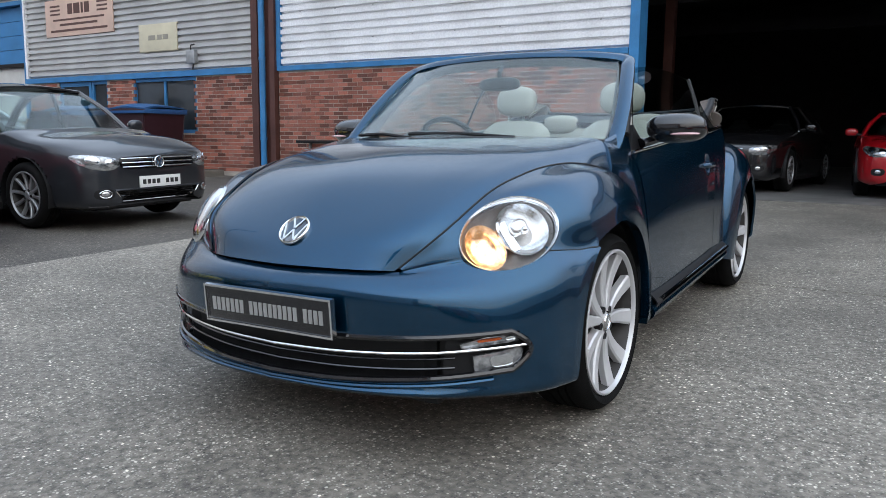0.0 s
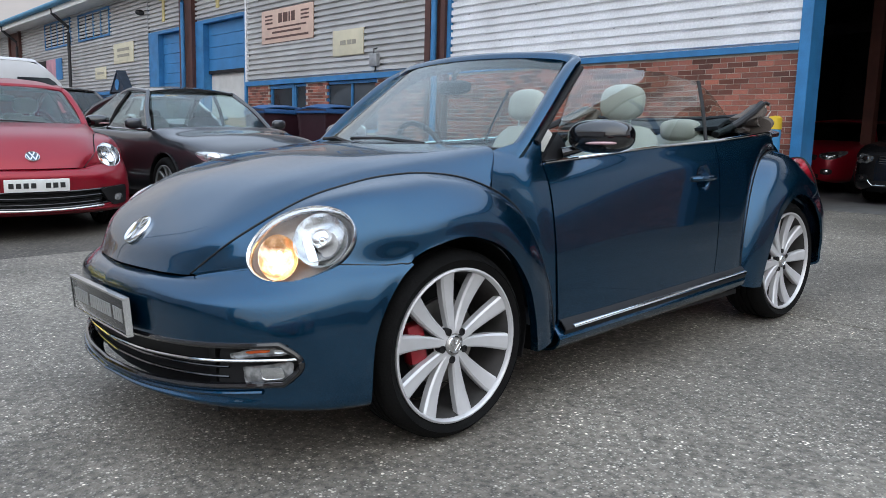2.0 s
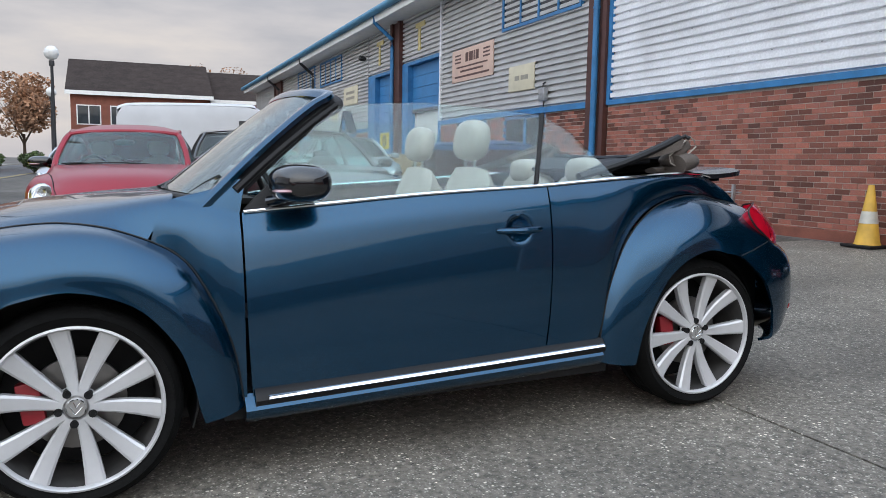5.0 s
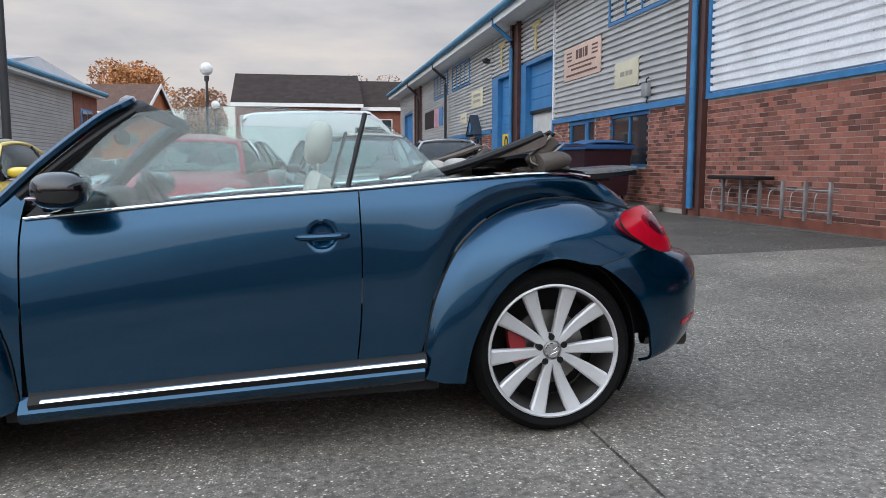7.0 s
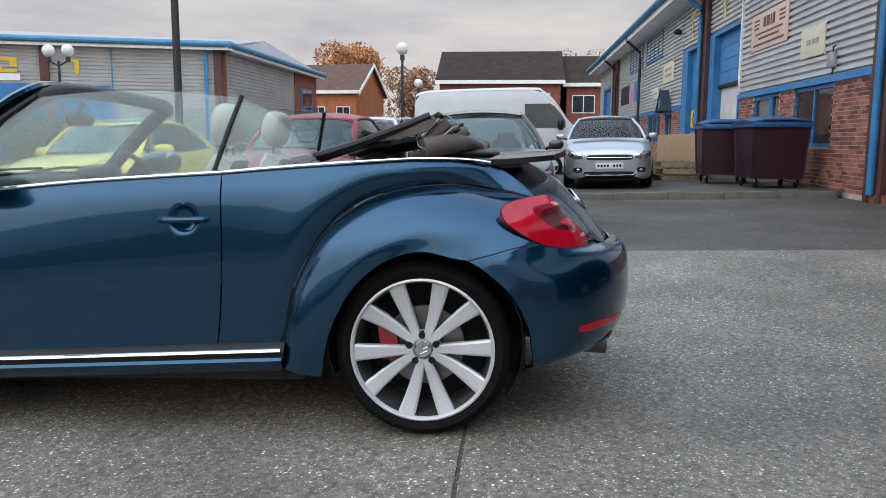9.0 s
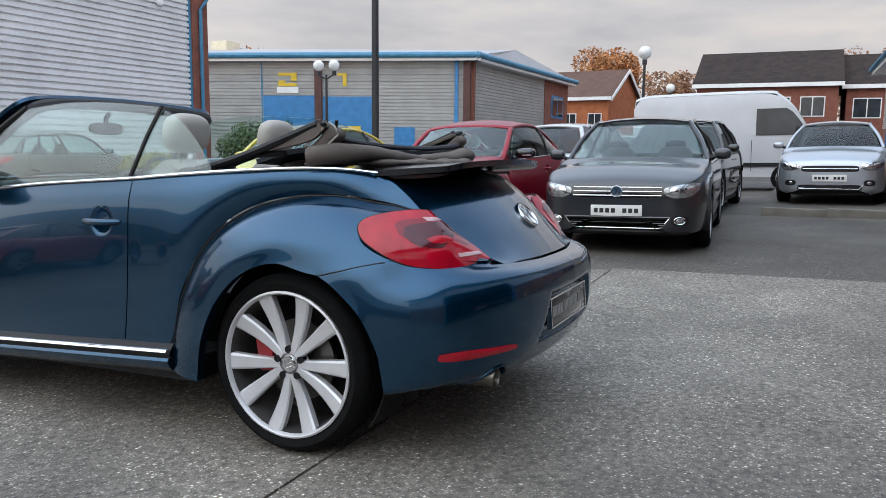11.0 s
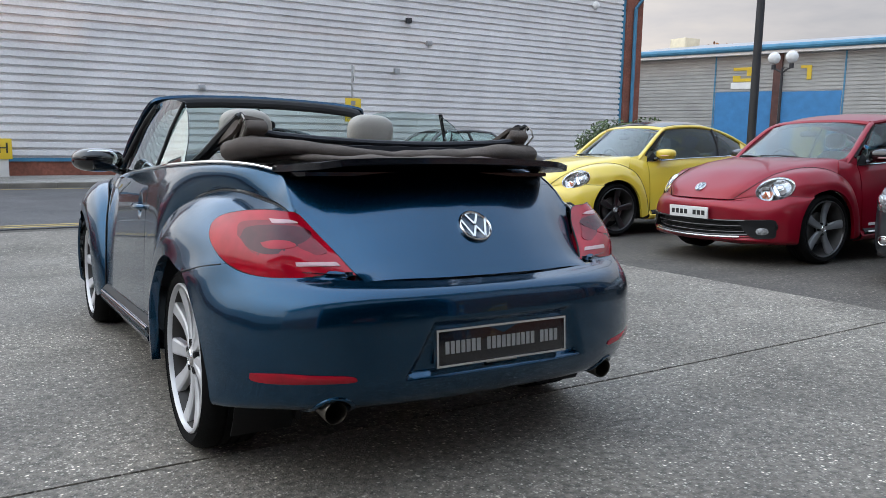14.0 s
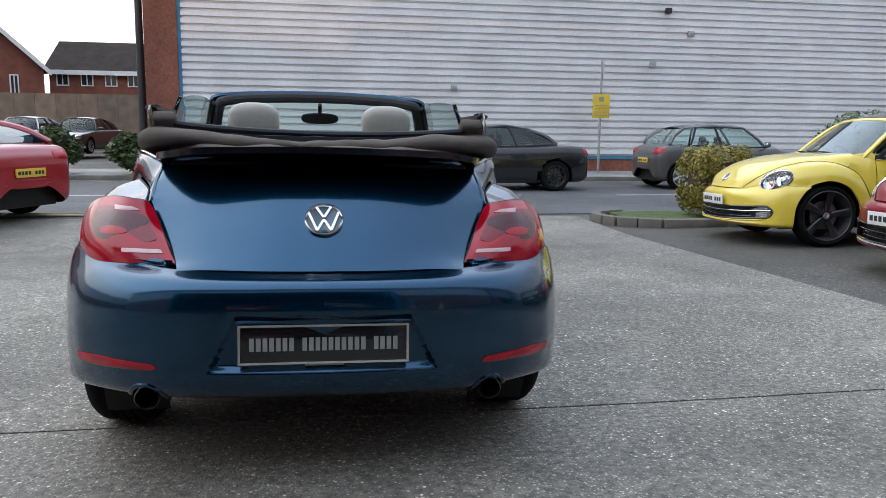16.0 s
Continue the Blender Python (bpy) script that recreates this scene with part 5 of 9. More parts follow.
    pts = [(x, front_y(x, 0.27) + 0.004, 0.245 + 0.040 * (x / 0.8) ** 2) for x in xs[3:-3]]
    part("lip_edge", tube(pts, 0.010, 8, flat=0.8), P, car)
    if facelift:
        part("lip_trim", tube([(x, y + 0.008, z) for x, y, z in pts[6:-6]], 0.011, 8), "alu", car, "silver strip along the lower lip")
    # emblem, plates
    htree = tree_of(hood)
    h, n, _, _ = htree.ray_cast(Vector((0, 4, 0.715)), Vector((0, -1, 0)))
    n = n if n.y > 0 else -n
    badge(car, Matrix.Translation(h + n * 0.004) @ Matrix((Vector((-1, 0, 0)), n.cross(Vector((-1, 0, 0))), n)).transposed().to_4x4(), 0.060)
    ltree = tree_of(lid)
    h, n, _, _ = ltree.ray_cast(Vector((0, -4, 0.83)), Vector((0, 1, 0)))
    n = n if n.y < 0 else -n
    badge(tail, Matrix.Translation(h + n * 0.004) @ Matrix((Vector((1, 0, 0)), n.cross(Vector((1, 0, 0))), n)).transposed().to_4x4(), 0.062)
    number_plate(car, pose(0, 2.186, 0.470, 0, 0, 180) @ pose(0, 0, 0, 3, 0, 0), plate_mat, bar_mat, groups, w=0.555 if soft_top else 0.52, h=0.118 if soft_top else 0.112, edge="chrome" if soft_top else None)
    number_plate(car, pose(0, -2.094, 0.468, -3, 0, 0), plate_mat if soft_top else "plateyellow", bar_mat, groups, w=0.505, h=0.109, bar_h=0.040, edge="chrome" if soft_top else None)
    if soft_top:
        part("plate_light_print", box(-0.06, 0.06, -2.092, -2.088, 0.399, 0.404), "platebar_grey", car)
    # dark tub inside
    part("underbody", boxes([(-0.56, 0.56, -1.50, 2.02, 0.19, 0.52), (-0.56, 0.56, -1.86, -1.50, 0.31, 0.52), (-0.56, 0.56, 0.95, 1.95, 0.5, 0.62), (-0.56, 0.56, -1.85, -1.2, 0.5, 0.66), (-0.80, 0.80, -0.80, 0.80, 0.20, 0.30)]), "black", car)
    # gusset that carries the body up into the windscreen pillar
    for s in (-1, 1):
        low = [(0.747, 0.712, 0.938), (0.739, 0.785, 0.957), (0.723, 0.865, 0.977), (0.703, 0.938, 0.989)]
        mid_ = [(0.735, 0.702, 0.985), (0.730, 0.772, 0.990), (0.720, 0.842, 0.994), (0.702, 0.925, 0.993)]
        high = [(0.716, 0.682, 1.060), (0.714, 0.738, 1.045), (0.708, 0.805, 1.020), (0.698, 0.905, 0.998)]
        gs = surface([[(s * p[0], p[1], p[2]) for p in r] for r in (low, mid_, high)], 15, 21)
        part("pillar_gusset", panel(gs, 0.008), P, car)
    # windscreen frame
    pil = [(0.680, 0.880, 0.905), (0.706, 0.795, 0.998), (0.690, 0.655, 1.130), (0.652, 0.505, 1.255), (0.625, 0.410, 1.325), (0.592, 0.345, 1.362)]
    head = [(0.592, 0.345, 1.362), (0.45, 0.385, 1.385), (0.22, 0.412, 1.398), (0, 0.420, 1.402)]
    path = [(-a, b, c) for a, b, c in pil + head[1:]] + [(a, b, c) for a, b, c in (pil + head[1:])[-2::-1]]
    path = spline(path, 90)
    sec = [(-0.052, -0.010), (-0.045, 0.016), (-0.010, 0.030), (0.028, 0.024), (0.046, 0.004), (0.040, -0.020), (0.0, -0.030), (-0.04, -0.024)]
    g = []
    for i, p in enumerate(path):
        a, b = path[max(i - 1, 0)], path[min(i + 1, len(path) - 1)]
        t = Vector(b - a).normalized()
        f = Vector((0, 0.62, 0.78))
        o = t.cross(f).normalized()
        f = o.cross(t).normalized()
        k = 0.55 + 0.10 * min(1, max(0, (abs(p[0]) - 0.35) / 0.25))
        w = min(1, max(0, (1.10 - p[2]) / 0.14))
        k += 0.20 * w * w
        g.append([tuple(Vector(p) + o * u * k + f * v * k) for u, v in sec + sec[:1]])
    g = np.array(g)
    vs, fs = g[:, :-1].reshape(-1, 3), []
    k = len(sec)
    for i in range(len(path) - 1):
        for j in range(k):
            fs.append((i * k + j, i * k + (j + 1) % k, (i + 1) * k + (j + 1) % k, (i + 1) * k + j))
    me = mesh_from(vs, fs, sharp=50)
    bm = bmesh.new()
    bm.from_mesh(me)
    bmesh.ops.recalc_face_normals(bm, faces=bm.faces)
    bm.to_mesh(me)
    bm.free()
    frame_ob = part("windscreen_frame", me, P, car)
    inner = [(p[0] * 0.945, p[1] - 0.042, p[2] - 0.024) for p in path]
    part("frame_lining", tube(inner, 0.030, 10, flat=1.0), "seatdark", frame_ob)
    ws = [[(-0.700, 0.815, 0.995), (-0.664, 0.655, 1.125), (-0.612, 0.49, 1.262), (-0.565, 0.372, 1.358)],
          [(-0.42, 0.905, 1.008), (-0.40, 0.735, 1.140), (-0.37, 0.56, 1.278), (-0.35, 0.425, 1.380)],
          [(0, 0.945, 1.012), (0, 0.770, 1.145), (0, 0.590, 1.285), (0, 0.445, 1.390)],
          [(0.42, 0.905, 1.008), (0.40, 0.735, 1.140), (0.37, 0.56, 1.278), (0.35, 0.425, 1.380)],
          [(0.700, 0.815, 0.995), (0.664, 0.655, 1.125), (0.612, 0.49, 1.262), (0.565, 0.372, 1.358)]]
    ob = part("windscreen", panel(surface(ws, 33, 17), 0.005), "glass", car, "clear curved windscreen")
    ob.visible_shadow = False
    scut = [(-0.70, 0.845, 0.985), (-0.42, 0.935, 0.999), (0, 0.975, 1.004), (0.42, 0.935, 0.999), (0.70, 0.845, 0.985)]
    part("scuttle", tube(spline(scut, 40), 0.020, 8, flat=0.6), "black", car)
    for a, b in (((-0.30, 0.945, 1.010), (0.28, 0.905, 1.028)), ((0.25, 0.945, 1.010), (0.63, 0.835, 1.022))):
        part("wiper", tube([a, ((a[0] + b[0]) / 2, (a[1] + b[1]) / 2 - 0.005, 1.028), b], 0.009, 6), "black", car)
    part("rear_view_mirror", blob(0, 0.50, 1.262, 0.115, 0.020, 0.034, 20, 10, 0.7), "black", car)
    part("mirror_stalk", tube([(0, 0.50, 1.27), (0, 0.50, 1.32), (0, 0.47, 1.345)], 0.012, 8), "black", car)
    # side windows
    for s in (-1, 1):
        A = [(s * 0.748, 0.68, 0.93), (s * 0.668, 0.46, 1.20), (s * 0.622, 0.315, 1.325)]
        B = [(s * 0.765, 0.30, 0.95), (s * 0.690, 0.12, 1.21), (s * 0.625, 0.02, 1.342)]
        C = [(s * 0.775, -0.10, 0.98), (s * 0.705, -0.23, 1.20), (s * 0.645, -0.28, 1.328)]
        D = [(s * 0.776, -0.462, 1.00), (s * 0.712, -0.515, 1.18), (s * 0.662, -0.553, 1.298)]
        ob = part("door_window", panel(surface([A, B, C, D], 25, 13), 0.004), "glass", car, "raised clear side window")
        ob.visible_shadow = False
        q = [[(s * 0.774, -0.475, 1.00), (s * 0.710, -0.530, 1.18), (s * 0.660, -0.565, 1.292)],
             [(s * 0.766, -0.62, 1.01), (s * 0.712, -0.645, 1.14), (s * 0.675, -0.675, 1.235)],
             [(s * 0.758, -0.76, 1.02), (s * 0.722, -0.775, 1.09), (s * 0.700, -0.785, 1.135)],
             [(s * 0.750, -0.87, 1.03), (s * 0.744, -0.872, 1.035), (s * 0.738, -0.874, 1.04)]]
        ob = part("quarter_window", panel(surface(q, 17, 11), 0.004), "glass", car, "small curved quarter window")
        ob.visible_shadow = False
        part("window_post", tube([(s * 0.775, -0.466, 0.99), (s * 0.712, -0.522, 1.18), (s * 0.661, -0.560, 1.302)], 0.011, 8, flat=0.8), "black", car)
        seal = spline([(s * 0.724, 0.722, 1.015), (s * 0.692, 0.60, 1.120), (s * 0.650, 0.44, 1.245), (s * 0.612, 0.318, 1.330)], 20)
        part("pillar_seal", tube(seal, 0.016, 8), "black", car)
        # door card and waist rail inside
        ys = np.linspace(0.70, -0.90, 20)
        dc = np.array([[(s * a, y, z + 0.045 * (0.70 - y) / 1.2) for a, z in ((0.735, 0.930), (0.715, 0.935), (0.695, 0.90), (0.69, 0.6))] for y in ys])
        part("door_card", panel(dc, 0.006, centre=(s * 2, 0, 0.5)), "seatdark", car)
    # seats
    for s in (-1, 1):
        seat = empty("front_seat", pose(s * 0.335, -0.165, 0.018))
        seat.parent = car
        part("seat_cushion", blob(0, 0.18, 0.62, 0.25, 0.28, 0.11, 20, 12, 0.6), "seat", seat)
        back = surface([[(-0.24, -0.06, 0.62), (-0.25, -0.12, 0.80), (-0.235, -0.19, 0.98), (-0.17, -0.215, 1.05)],
                        [(-0.12, 0.0, 0.62), (-0.13, -0.07, 0.80), (-0.12, -0.15, 0.99), (-0.10, -0.185, 1.065)],
                        [(0.12, 0.0, 0.62), (0.13, -0.07, 0.80), (0.12, -0.15, 0.99), (0.10, -0.185, 1.065)],
                        [(0.24, -0.06, 0.62), (0.25, -0.12, 0.80), (0.235, -0.19, 0.98), (0.17, -0.215, 1.05)]], 25, 17)
        part("backrest", panel(back, 0.085, centre=(0, -1, 0.8)), "seat", seat, "pale leather backrest")
        part("headrest", blob(0, -0.215, 1.185, 0.128, 0.058, 0.092, 24, 16, 0.72, Euler((radians(10), 0, 0)).to_matrix()), "seat", seat, "rounded pale leather headrest")
        for q in (-0.05, 0.05):
            part("headrest_post", tube([(q, -0.205, 1.03), (q, -0.213, 1.13)], 0.008, 8), "chrome", seat)
        rh = empty("rear_seat", pose(s * 0.30, -1.02, 0))
        rh.parent = car
        part("backrest", blob(0, 0, 0.84, 0.27, 0.07, 0.20, 20, 12, 0.55), "seat", rh)
        part("headrest", blob(0, 0.02, 1.055, 0.125, 0.060, 0.066, 22, 14, 0.7), "seat", rh, "low pale headrest")
    # dashboard, wheel
    dash = surface([[(-0.68, 0.86, 0.97), (-0.68, 0.72, 0.985), (-0.68, 0.60, 0.96), (-0.68, 0.55, 0.80)],
                    [(0, 0.95, 0.985), (0, 0.76, 1.00), (0, 0.62, 0.975), (0, 0.56, 0.80)],
                    [(0.68, 0.86, 0.97), (0.68, 0.72, 0.985), (0.68, 0.60, 0.96), (0.68, 0.55, 0.80)]], 33, 21)
    part("dashboard", panel(dash, 0.02, centre=(0, 0.8, 0)), "black", car, "dark dashboard")
    part("instrument_cowl", blob(0.35, 0.62, 0.985, 0.16, 0.09, 0.055, 20, 12, 0.8), "black", car)
    sw = pose(0.35, 0.40, 0.93, 65, 0, 0)
    ring = [(0.185 * math.cos(t), 0.185 * math.sin(t), 0) for t in np.linspace(0, 2 * math.pi, 36, endpoint=False)]
    st = part("steering_wheel", tube(ring, 0.015, 10, closed=True), "black", car, place=sw)
    part("steering_hub", blob(0, 0, -0.01, 0.065, 0.055, 0.022, 18, 10, 0.8), "black", st)
    for a in (0, 180, 270):
        d = (math.cos(radians(a)), math.sin(radians(a)))
        part("steering_spoke", tube([(d[0] * 0.05, d[1] * 0.05, -0.008), (d[0] * 0.18, d[1] * 0.18, 0)], 0.014, 8, flat=0.5), "alu", st)
    if soft_top:
        folded_hood(car)
        spoiler(car, P)
    else:
        hard_roof(car, P, lid, glass_roof)
    return car


def rtree_point(tree, p, off):
    """A point off a skin, met from behind the car."""
    h, n, _, _ = tree.ray_cast(Vector((p[0], -4, p[1])), Vector((0, 1, 0)))
    if h is None:
        h, n, _, _ = tree.find_nearest(Vector((p[0], -1.8, p[1])))
    return h + (n if n.y < 0 else -n) * off


def ringed(ax, ay, profile, seg=48):
    """An oval turned body in its own x-y plane: profile rows of (share of the radius, height)."""
    vs, fs = [], []
    k = len(profile)
    for i in range(seg):
        th = 2 * math.pi * i / seg
        for r, h in profile:
            vs.append((ax * r * math.cos(th), ay * r * math.sin(th), h))
    for i in range(seg):
        j = (i + 1) % seg
        for n in range(k - 1):
            fs.append((i * k + n + 1, j * k + n + 1, j * k + n, i * k + n))
    me = mesh_from(vs, fs, sharp=40)
    bm = bmesh.new()
    bm.from_mesh(me)
    bmesh.ops.remove_doubles(bm, verts=bm.verts, dist=1e-5)
    bm.to_mesh(me)
    bm.free()
    return me


def wavy(g, amount, size, seed):
    """Let cloth sag and crease."""
    h = g.copy()
    n = grid_normals(g)
    for i in range(g.shape[0]):
        for j in range(g.shape[1]):
            p = Vector(g[i, j]) * size + Vector((seed, seed * 2, 0))
            h[i, j] += n[i, j] * amount * (noise.noise(p) + 0.5 * noise.noise(p * 2.3))
    return h


def folded_hood(car):
    """The soft top folded down behind the rear seats."""
    top = empty("folded_soft_top", pose(0, 0, 0))
    top.parent = car
    # main fold: a roll that runs across the car and forward along both sides
    spine = [(-0.625, -1.275, 1.080), (-0.605, -1.365, 1.096), (-0.46, -1.432, 1.092), (-0.22, -1.450, 1.078), (0, -1.452, 1.070),
             (0.22, -1.450, 1.078), (0.46, -1.432, 1.090), (0.605, -1.365, 1.092), (0.632, -1.290, 1.080)]
    sp = spline(spine, 81)
    rad = [0.028 + 0.030 * (abs(i - 40) / 40) ** 1.6 for i in range(81)]

    def roll(sp, rad, flat, seed, amount, lift=0.0):
        rows = []
        for i, p in enumerate(sp):
            a, b = sp[max(i - 1, 0)], sp[min(i + 1, len(sp) - 1)]
            t = Vector(b - a).normalized()
            s = t.cross(Vector((0, 0, 1))).normalized()
            w = s.cross(t)
            rows.append([tuple(Vector(p) + s * math.cos(th) * rad[i] * 1.3 + w * math.sin(th) * rad[i] * flat) for th in np.linspace(0, 2 * math.pi, 19)])
        g = np.array(rows)
        g = wavy(g, amount, 6.0, seed)
        g[:, -1] = g[:, 0]
        nu, nv = g.shape[:2]
        vs = g[:, :-1].reshape(-1, 3)
        k = nv - 1
        fs = [(i * k + j, (i + 1) * k + j, (i + 1) * k + (j + 1) % k, i * k + (j + 1) % k) for i in range(nu - 1) for j in range(k)]
        fs += [tuple(range(k)), tuple((nu - 1) * k + j for j in range(k - 1, -1, -1))]
        return mesh_from(vs, fs, sharp=60)

    part("fabric_fold", roll(sp, rad, 0.80, 3.0, 0.012), "fabric", top, "dark brown folded fabric")
    low = spline([(-0.56, -1.20, 1.055), (-0.52, -1.36, 1.058), (-0.38, -1.47, 1.058), (-0.15, -1.505, 1.055), (0.15, -1.505, 1.055), (0.38, -1.47, 1.058), (0.52, -1.36, 1.058), (0.56, -1.20, 1.055)], 61)
    part("lower_fold", roll(low, [0.036 - 0.010 * abs(i - 30) / 30 for i in range(61)], 0.55, 9.0, 0.012), "fabric", top)
    # flat cover between the folds
    cov = surface([[(-0.56, -0.95, 1.075), (-0.54, -1.10, 1.115), (-0.52, -1.25, 1.130), (-0.48, -1.36, 1.125)],
                   [(0, -0.98, 1.07), (0, -1.12, 1.10), (0, -1.28, 1.11), (0, -1.42, 1.105)],
                   [(0.56, -0.95, 1.075), (0.54, -1.10, 1.115), (0.52, -1.25, 1.130), (0.48, -1.36, 1.125)]], 41, 21)
    part("hood_lining", panel(wavy(cov, 0.010, 5.0, 4.0), 0.02), "hoodlining", top, "dark lining of the folded top")
    for s in (-1, 1):
        # side arm of the frame, rising to the back, with the folded front bow on it
        arm = spline([(s * 0.665, -0.74, 1.035), (s * 0.660, -0.95, 1.085), (s * 0.650, -1.15, 1.150), (s * 0.630, -1.30, 1.205)], 20)
        part("frame_arm", tube(arm, 0.022, 8, flat=0.8), "black", top)
        bow = surface([[(s * 0.655, -1.02, 1.105), (s * 0.66, -1.16, 1.120), (s * 0.655, -1.29, 1.150), (s * 0.64, -1.33, 1.190)],
                       [(s * 0.650, -1.04, 1.125), (s * 0.65, -1.16, 1.160), (s * 0.64, -1.28, 1.200), (s * 0.63, -1.315, 1.212)],
                       [(s * 0.57, -1.06, 1.125), (s * 0.57, -1.18, 1.155), (s * 0.56, -1.29, 1.190), (s * 0.55, -1.325, 1.200)]], 13, 17)
        part("front_bow", panel(bow, 0.014), "fabric", top, "brown fabric over the folded front bow")
        pad = box(-0.045, 0.045, -0.024, 0.024, -0.080, 0.068, 0.020, 3)
        part("bow_padding", pad, "fabric", top, "padded brown end of the front bow", pose(s * 0.590, -1.318, 1.138, 0, 0, 0) @ pose(0, 0, 0, 50, 0, 0))
        part("bow_piping", tube([(s * 0.640, -1.318 + q * math.cos(0.66) - 0.030 * math.sin(0.66) * w, 1.142 - q * math.sin(0.66) - 0.030 * math.cos(0.66) * w) for q, w in ((-0.075, -1), (-0.083, 0), (-0.075, 1), (0.07, 1), (0.085, 0), (0.07, -1))], 0.004, 6, closed=True), "seat", top)
        part("frame_link", tube([(s * 0.655, -0.86, 1.045), (s * 0.645, -1.02, 1.095), (s * 0.62, -1.14, 1.10)], 0.012, 8), "black", top)
        part("latch", tube([(s * 0.625, -1.30, 1.195), (s * 0.638, -1.335, 1.212), (s * 0.655, -1.345, 1.20)], 0.010, 8), "black", top)
    edge = spline([(-0.625, -1.330, 1.165), (-0.50, -1.350, 1.142), (-0.25, -1.362, 1.126), (0, -1.365, 1.120), (0.25, -1.362, 1.124), (0.50, -1.350, 1.138), (0.625, -1.330, 1.158)], 50)
    skirt = np.array([[(p[0] * 0.985, p[1] + q[0], p[2] + q[1]) for q in ((0.006, -0.004), (-0.02, -0.020), (-0.05, -0.036), (-0.07, -0.050))] for p in edge])
    part("rail_skirt", panel(skirt, 0.008, centre=(0, -1.3, 0)), "fabric", top)
    part("front_rail", tube(edge, 0.022, 8, flat=0.6), "hoodlining", top)


def spoiler(car, P):
    half = [[(0.575, -1.500, 1.022), (0.560, -1.580, 1.024), (0.540, -1.660, 1.029), (0.500, -1.735, 1.034)],
            [(0.40, -1.530, 1.036), (0.395, -1.62, 1.040), (0.385, -1.715, 1.045), (0.375, -1.785, 1.049)],
            [(0, -1.540, 1.044), (0, -1.64, 1.048), (0, -1.750, 1.053), (0, -1.820, 1.057)]]
    half = [[rear_out((p[0], p[1], p[2] + 0.010)) for p in r] for r in half]
    rows = [[(-p[0], p[1], p[2]) for p in r] for r in half] + half[1::-1]
    sp = part("rear_spoiler", panel(surface(rows, 49, 17), 0.022, centre=(0, -1.6, 0)), "spoilerblack", car, "gloss black lip spoiler")
    under = surface([[(k * 0.545, -1.52, 1.016), (k * 0.53, -1.58, 1.010), (k * 0.515, -1.650, 1.012)] for k in (-1, -0.5, 0, 0.5, 1)], 33, 9)
    part("spoiler_foot", panel(under, 0.014, centre=(0, -1.6, 0)), "spoilerblack", sp)


def hard_roof(car, P, lid, glass_roof=False):
    rows = [[(-0.585, 0.345, 1.372), (-0.595, 0.05, 1.415), (-0.585, -0.35, 1.415), (-0.56, -0.75, 1.345), (-0.53, -1.10, 1.225), (-0.50, -1.42, 1.075)],
            [(-0.36, 0.40, 1.405), (-0.37, 0.08, 1.465), (-0.36, -0.35, 1.470), (-0.34, -0.78, 1.395), (-0.33, -1.15, 1.255), (-0.32, -1.48, 1.080)],
            [(0, 0.42, 1.415), (0, 0.08, 1.482), (0, -0.35, 1.488), (0, -0.80, 1.410), (0, -1.18, 1.265), (0, -1.52, 1.075)],
            [(0.36, 0.40, 1.405), (0.37, 0.08, 1.465), (0.36, -0.35, 1.470), (0.34, -0.78, 1.395), (0.33, -1.15, 1.255), (0.32, -1.48, 1.080)],
            [(0.585, 0.345, 1.372), (0.595, 0.05, 1.415), (0.585, -0.35, 1.415), (0.56, -0.75, 1.345), (0.53, -1.10, 1.225), (0.50, -1.42, 1.075)]]
    roof = part("roof", panel(surface(rows, 41, 41), 0.02), P, car, "rounded steel roof")
    if glass_roof:
        g = surface(rows, 41, 41)[2:-2, 1:24]
        g = g + grid_normals(g) * np.sign(grid_normals(g)[:, :, 2:3]) * 0.007
        part("glass_roof", panel(g, 0.006), "glossblack", roof, "black glass roof panel")
    for s in (-1, 1):
        rail = spline([(s * 0.590, 0.345, 1.365), (s * 0.607, 0.05, 1.402), (s * 0.600, -0.35, 1.400), (s * 0.580, -0.75, 1.325), (s * 0.585, -1.10, 1.195), (s * 0.60, -1.38, 1.045)], 40)
        part("roof_rail", tube(rail, 0.028, 8, flat=0.9), P, car)
        w = [[(s * 0.738, 0.60, 0.96), (s * 0.66, 0.40, 1.22), (s * 0.615, 0.29, 1.36)],
             [(s * 0.775, 0.0, 0.985), (s * 0.705, -0.02, 1.22), (s * 0.612, -0.05, 1.395)],
             [(s * 0.780, -0.50, 1.005), (s * 0.71, -0.50, 1.21), (s * 0.605, -0.50, 1.375)],
             [(s * 0.745, -0.95, 1.03), (s * 0.69, -0.86, 1.15), (s * 0.60, -0.80, 1.29)],
             [(s * 0.67, -1.28, 1.04), (s * 0.64, -1.22, 1.09), (s * 0.60, -1.15, 1.15)]]
        part("side_window", panel(surface(w, 33, 13), 0.006), "tint", car)
        part("window_post", tube([(s * 0.776, -0.50, 1.00), (s * 0.712, -0.50, 1.21), (s * 0.61, -0.50, 1.375)], 0.018, 8), "black", car)
        fill = [[(s * 0.745, -0.95, 1.03), (s * 0.69, -1.25, 1.04), (s * 0.60, -1.45, 1.03)], [(s * 0.62, -1.05, 1.20), (s * 0.59, -1.25, 1.12), (s * 0.55, -1.45, 1.055)]]
        part("rear_pillar", panel(surface(fill, 9, 17), 0.01), P, car)

# ---------------------------------------------------------------- ground
WALL_Y = -7.37


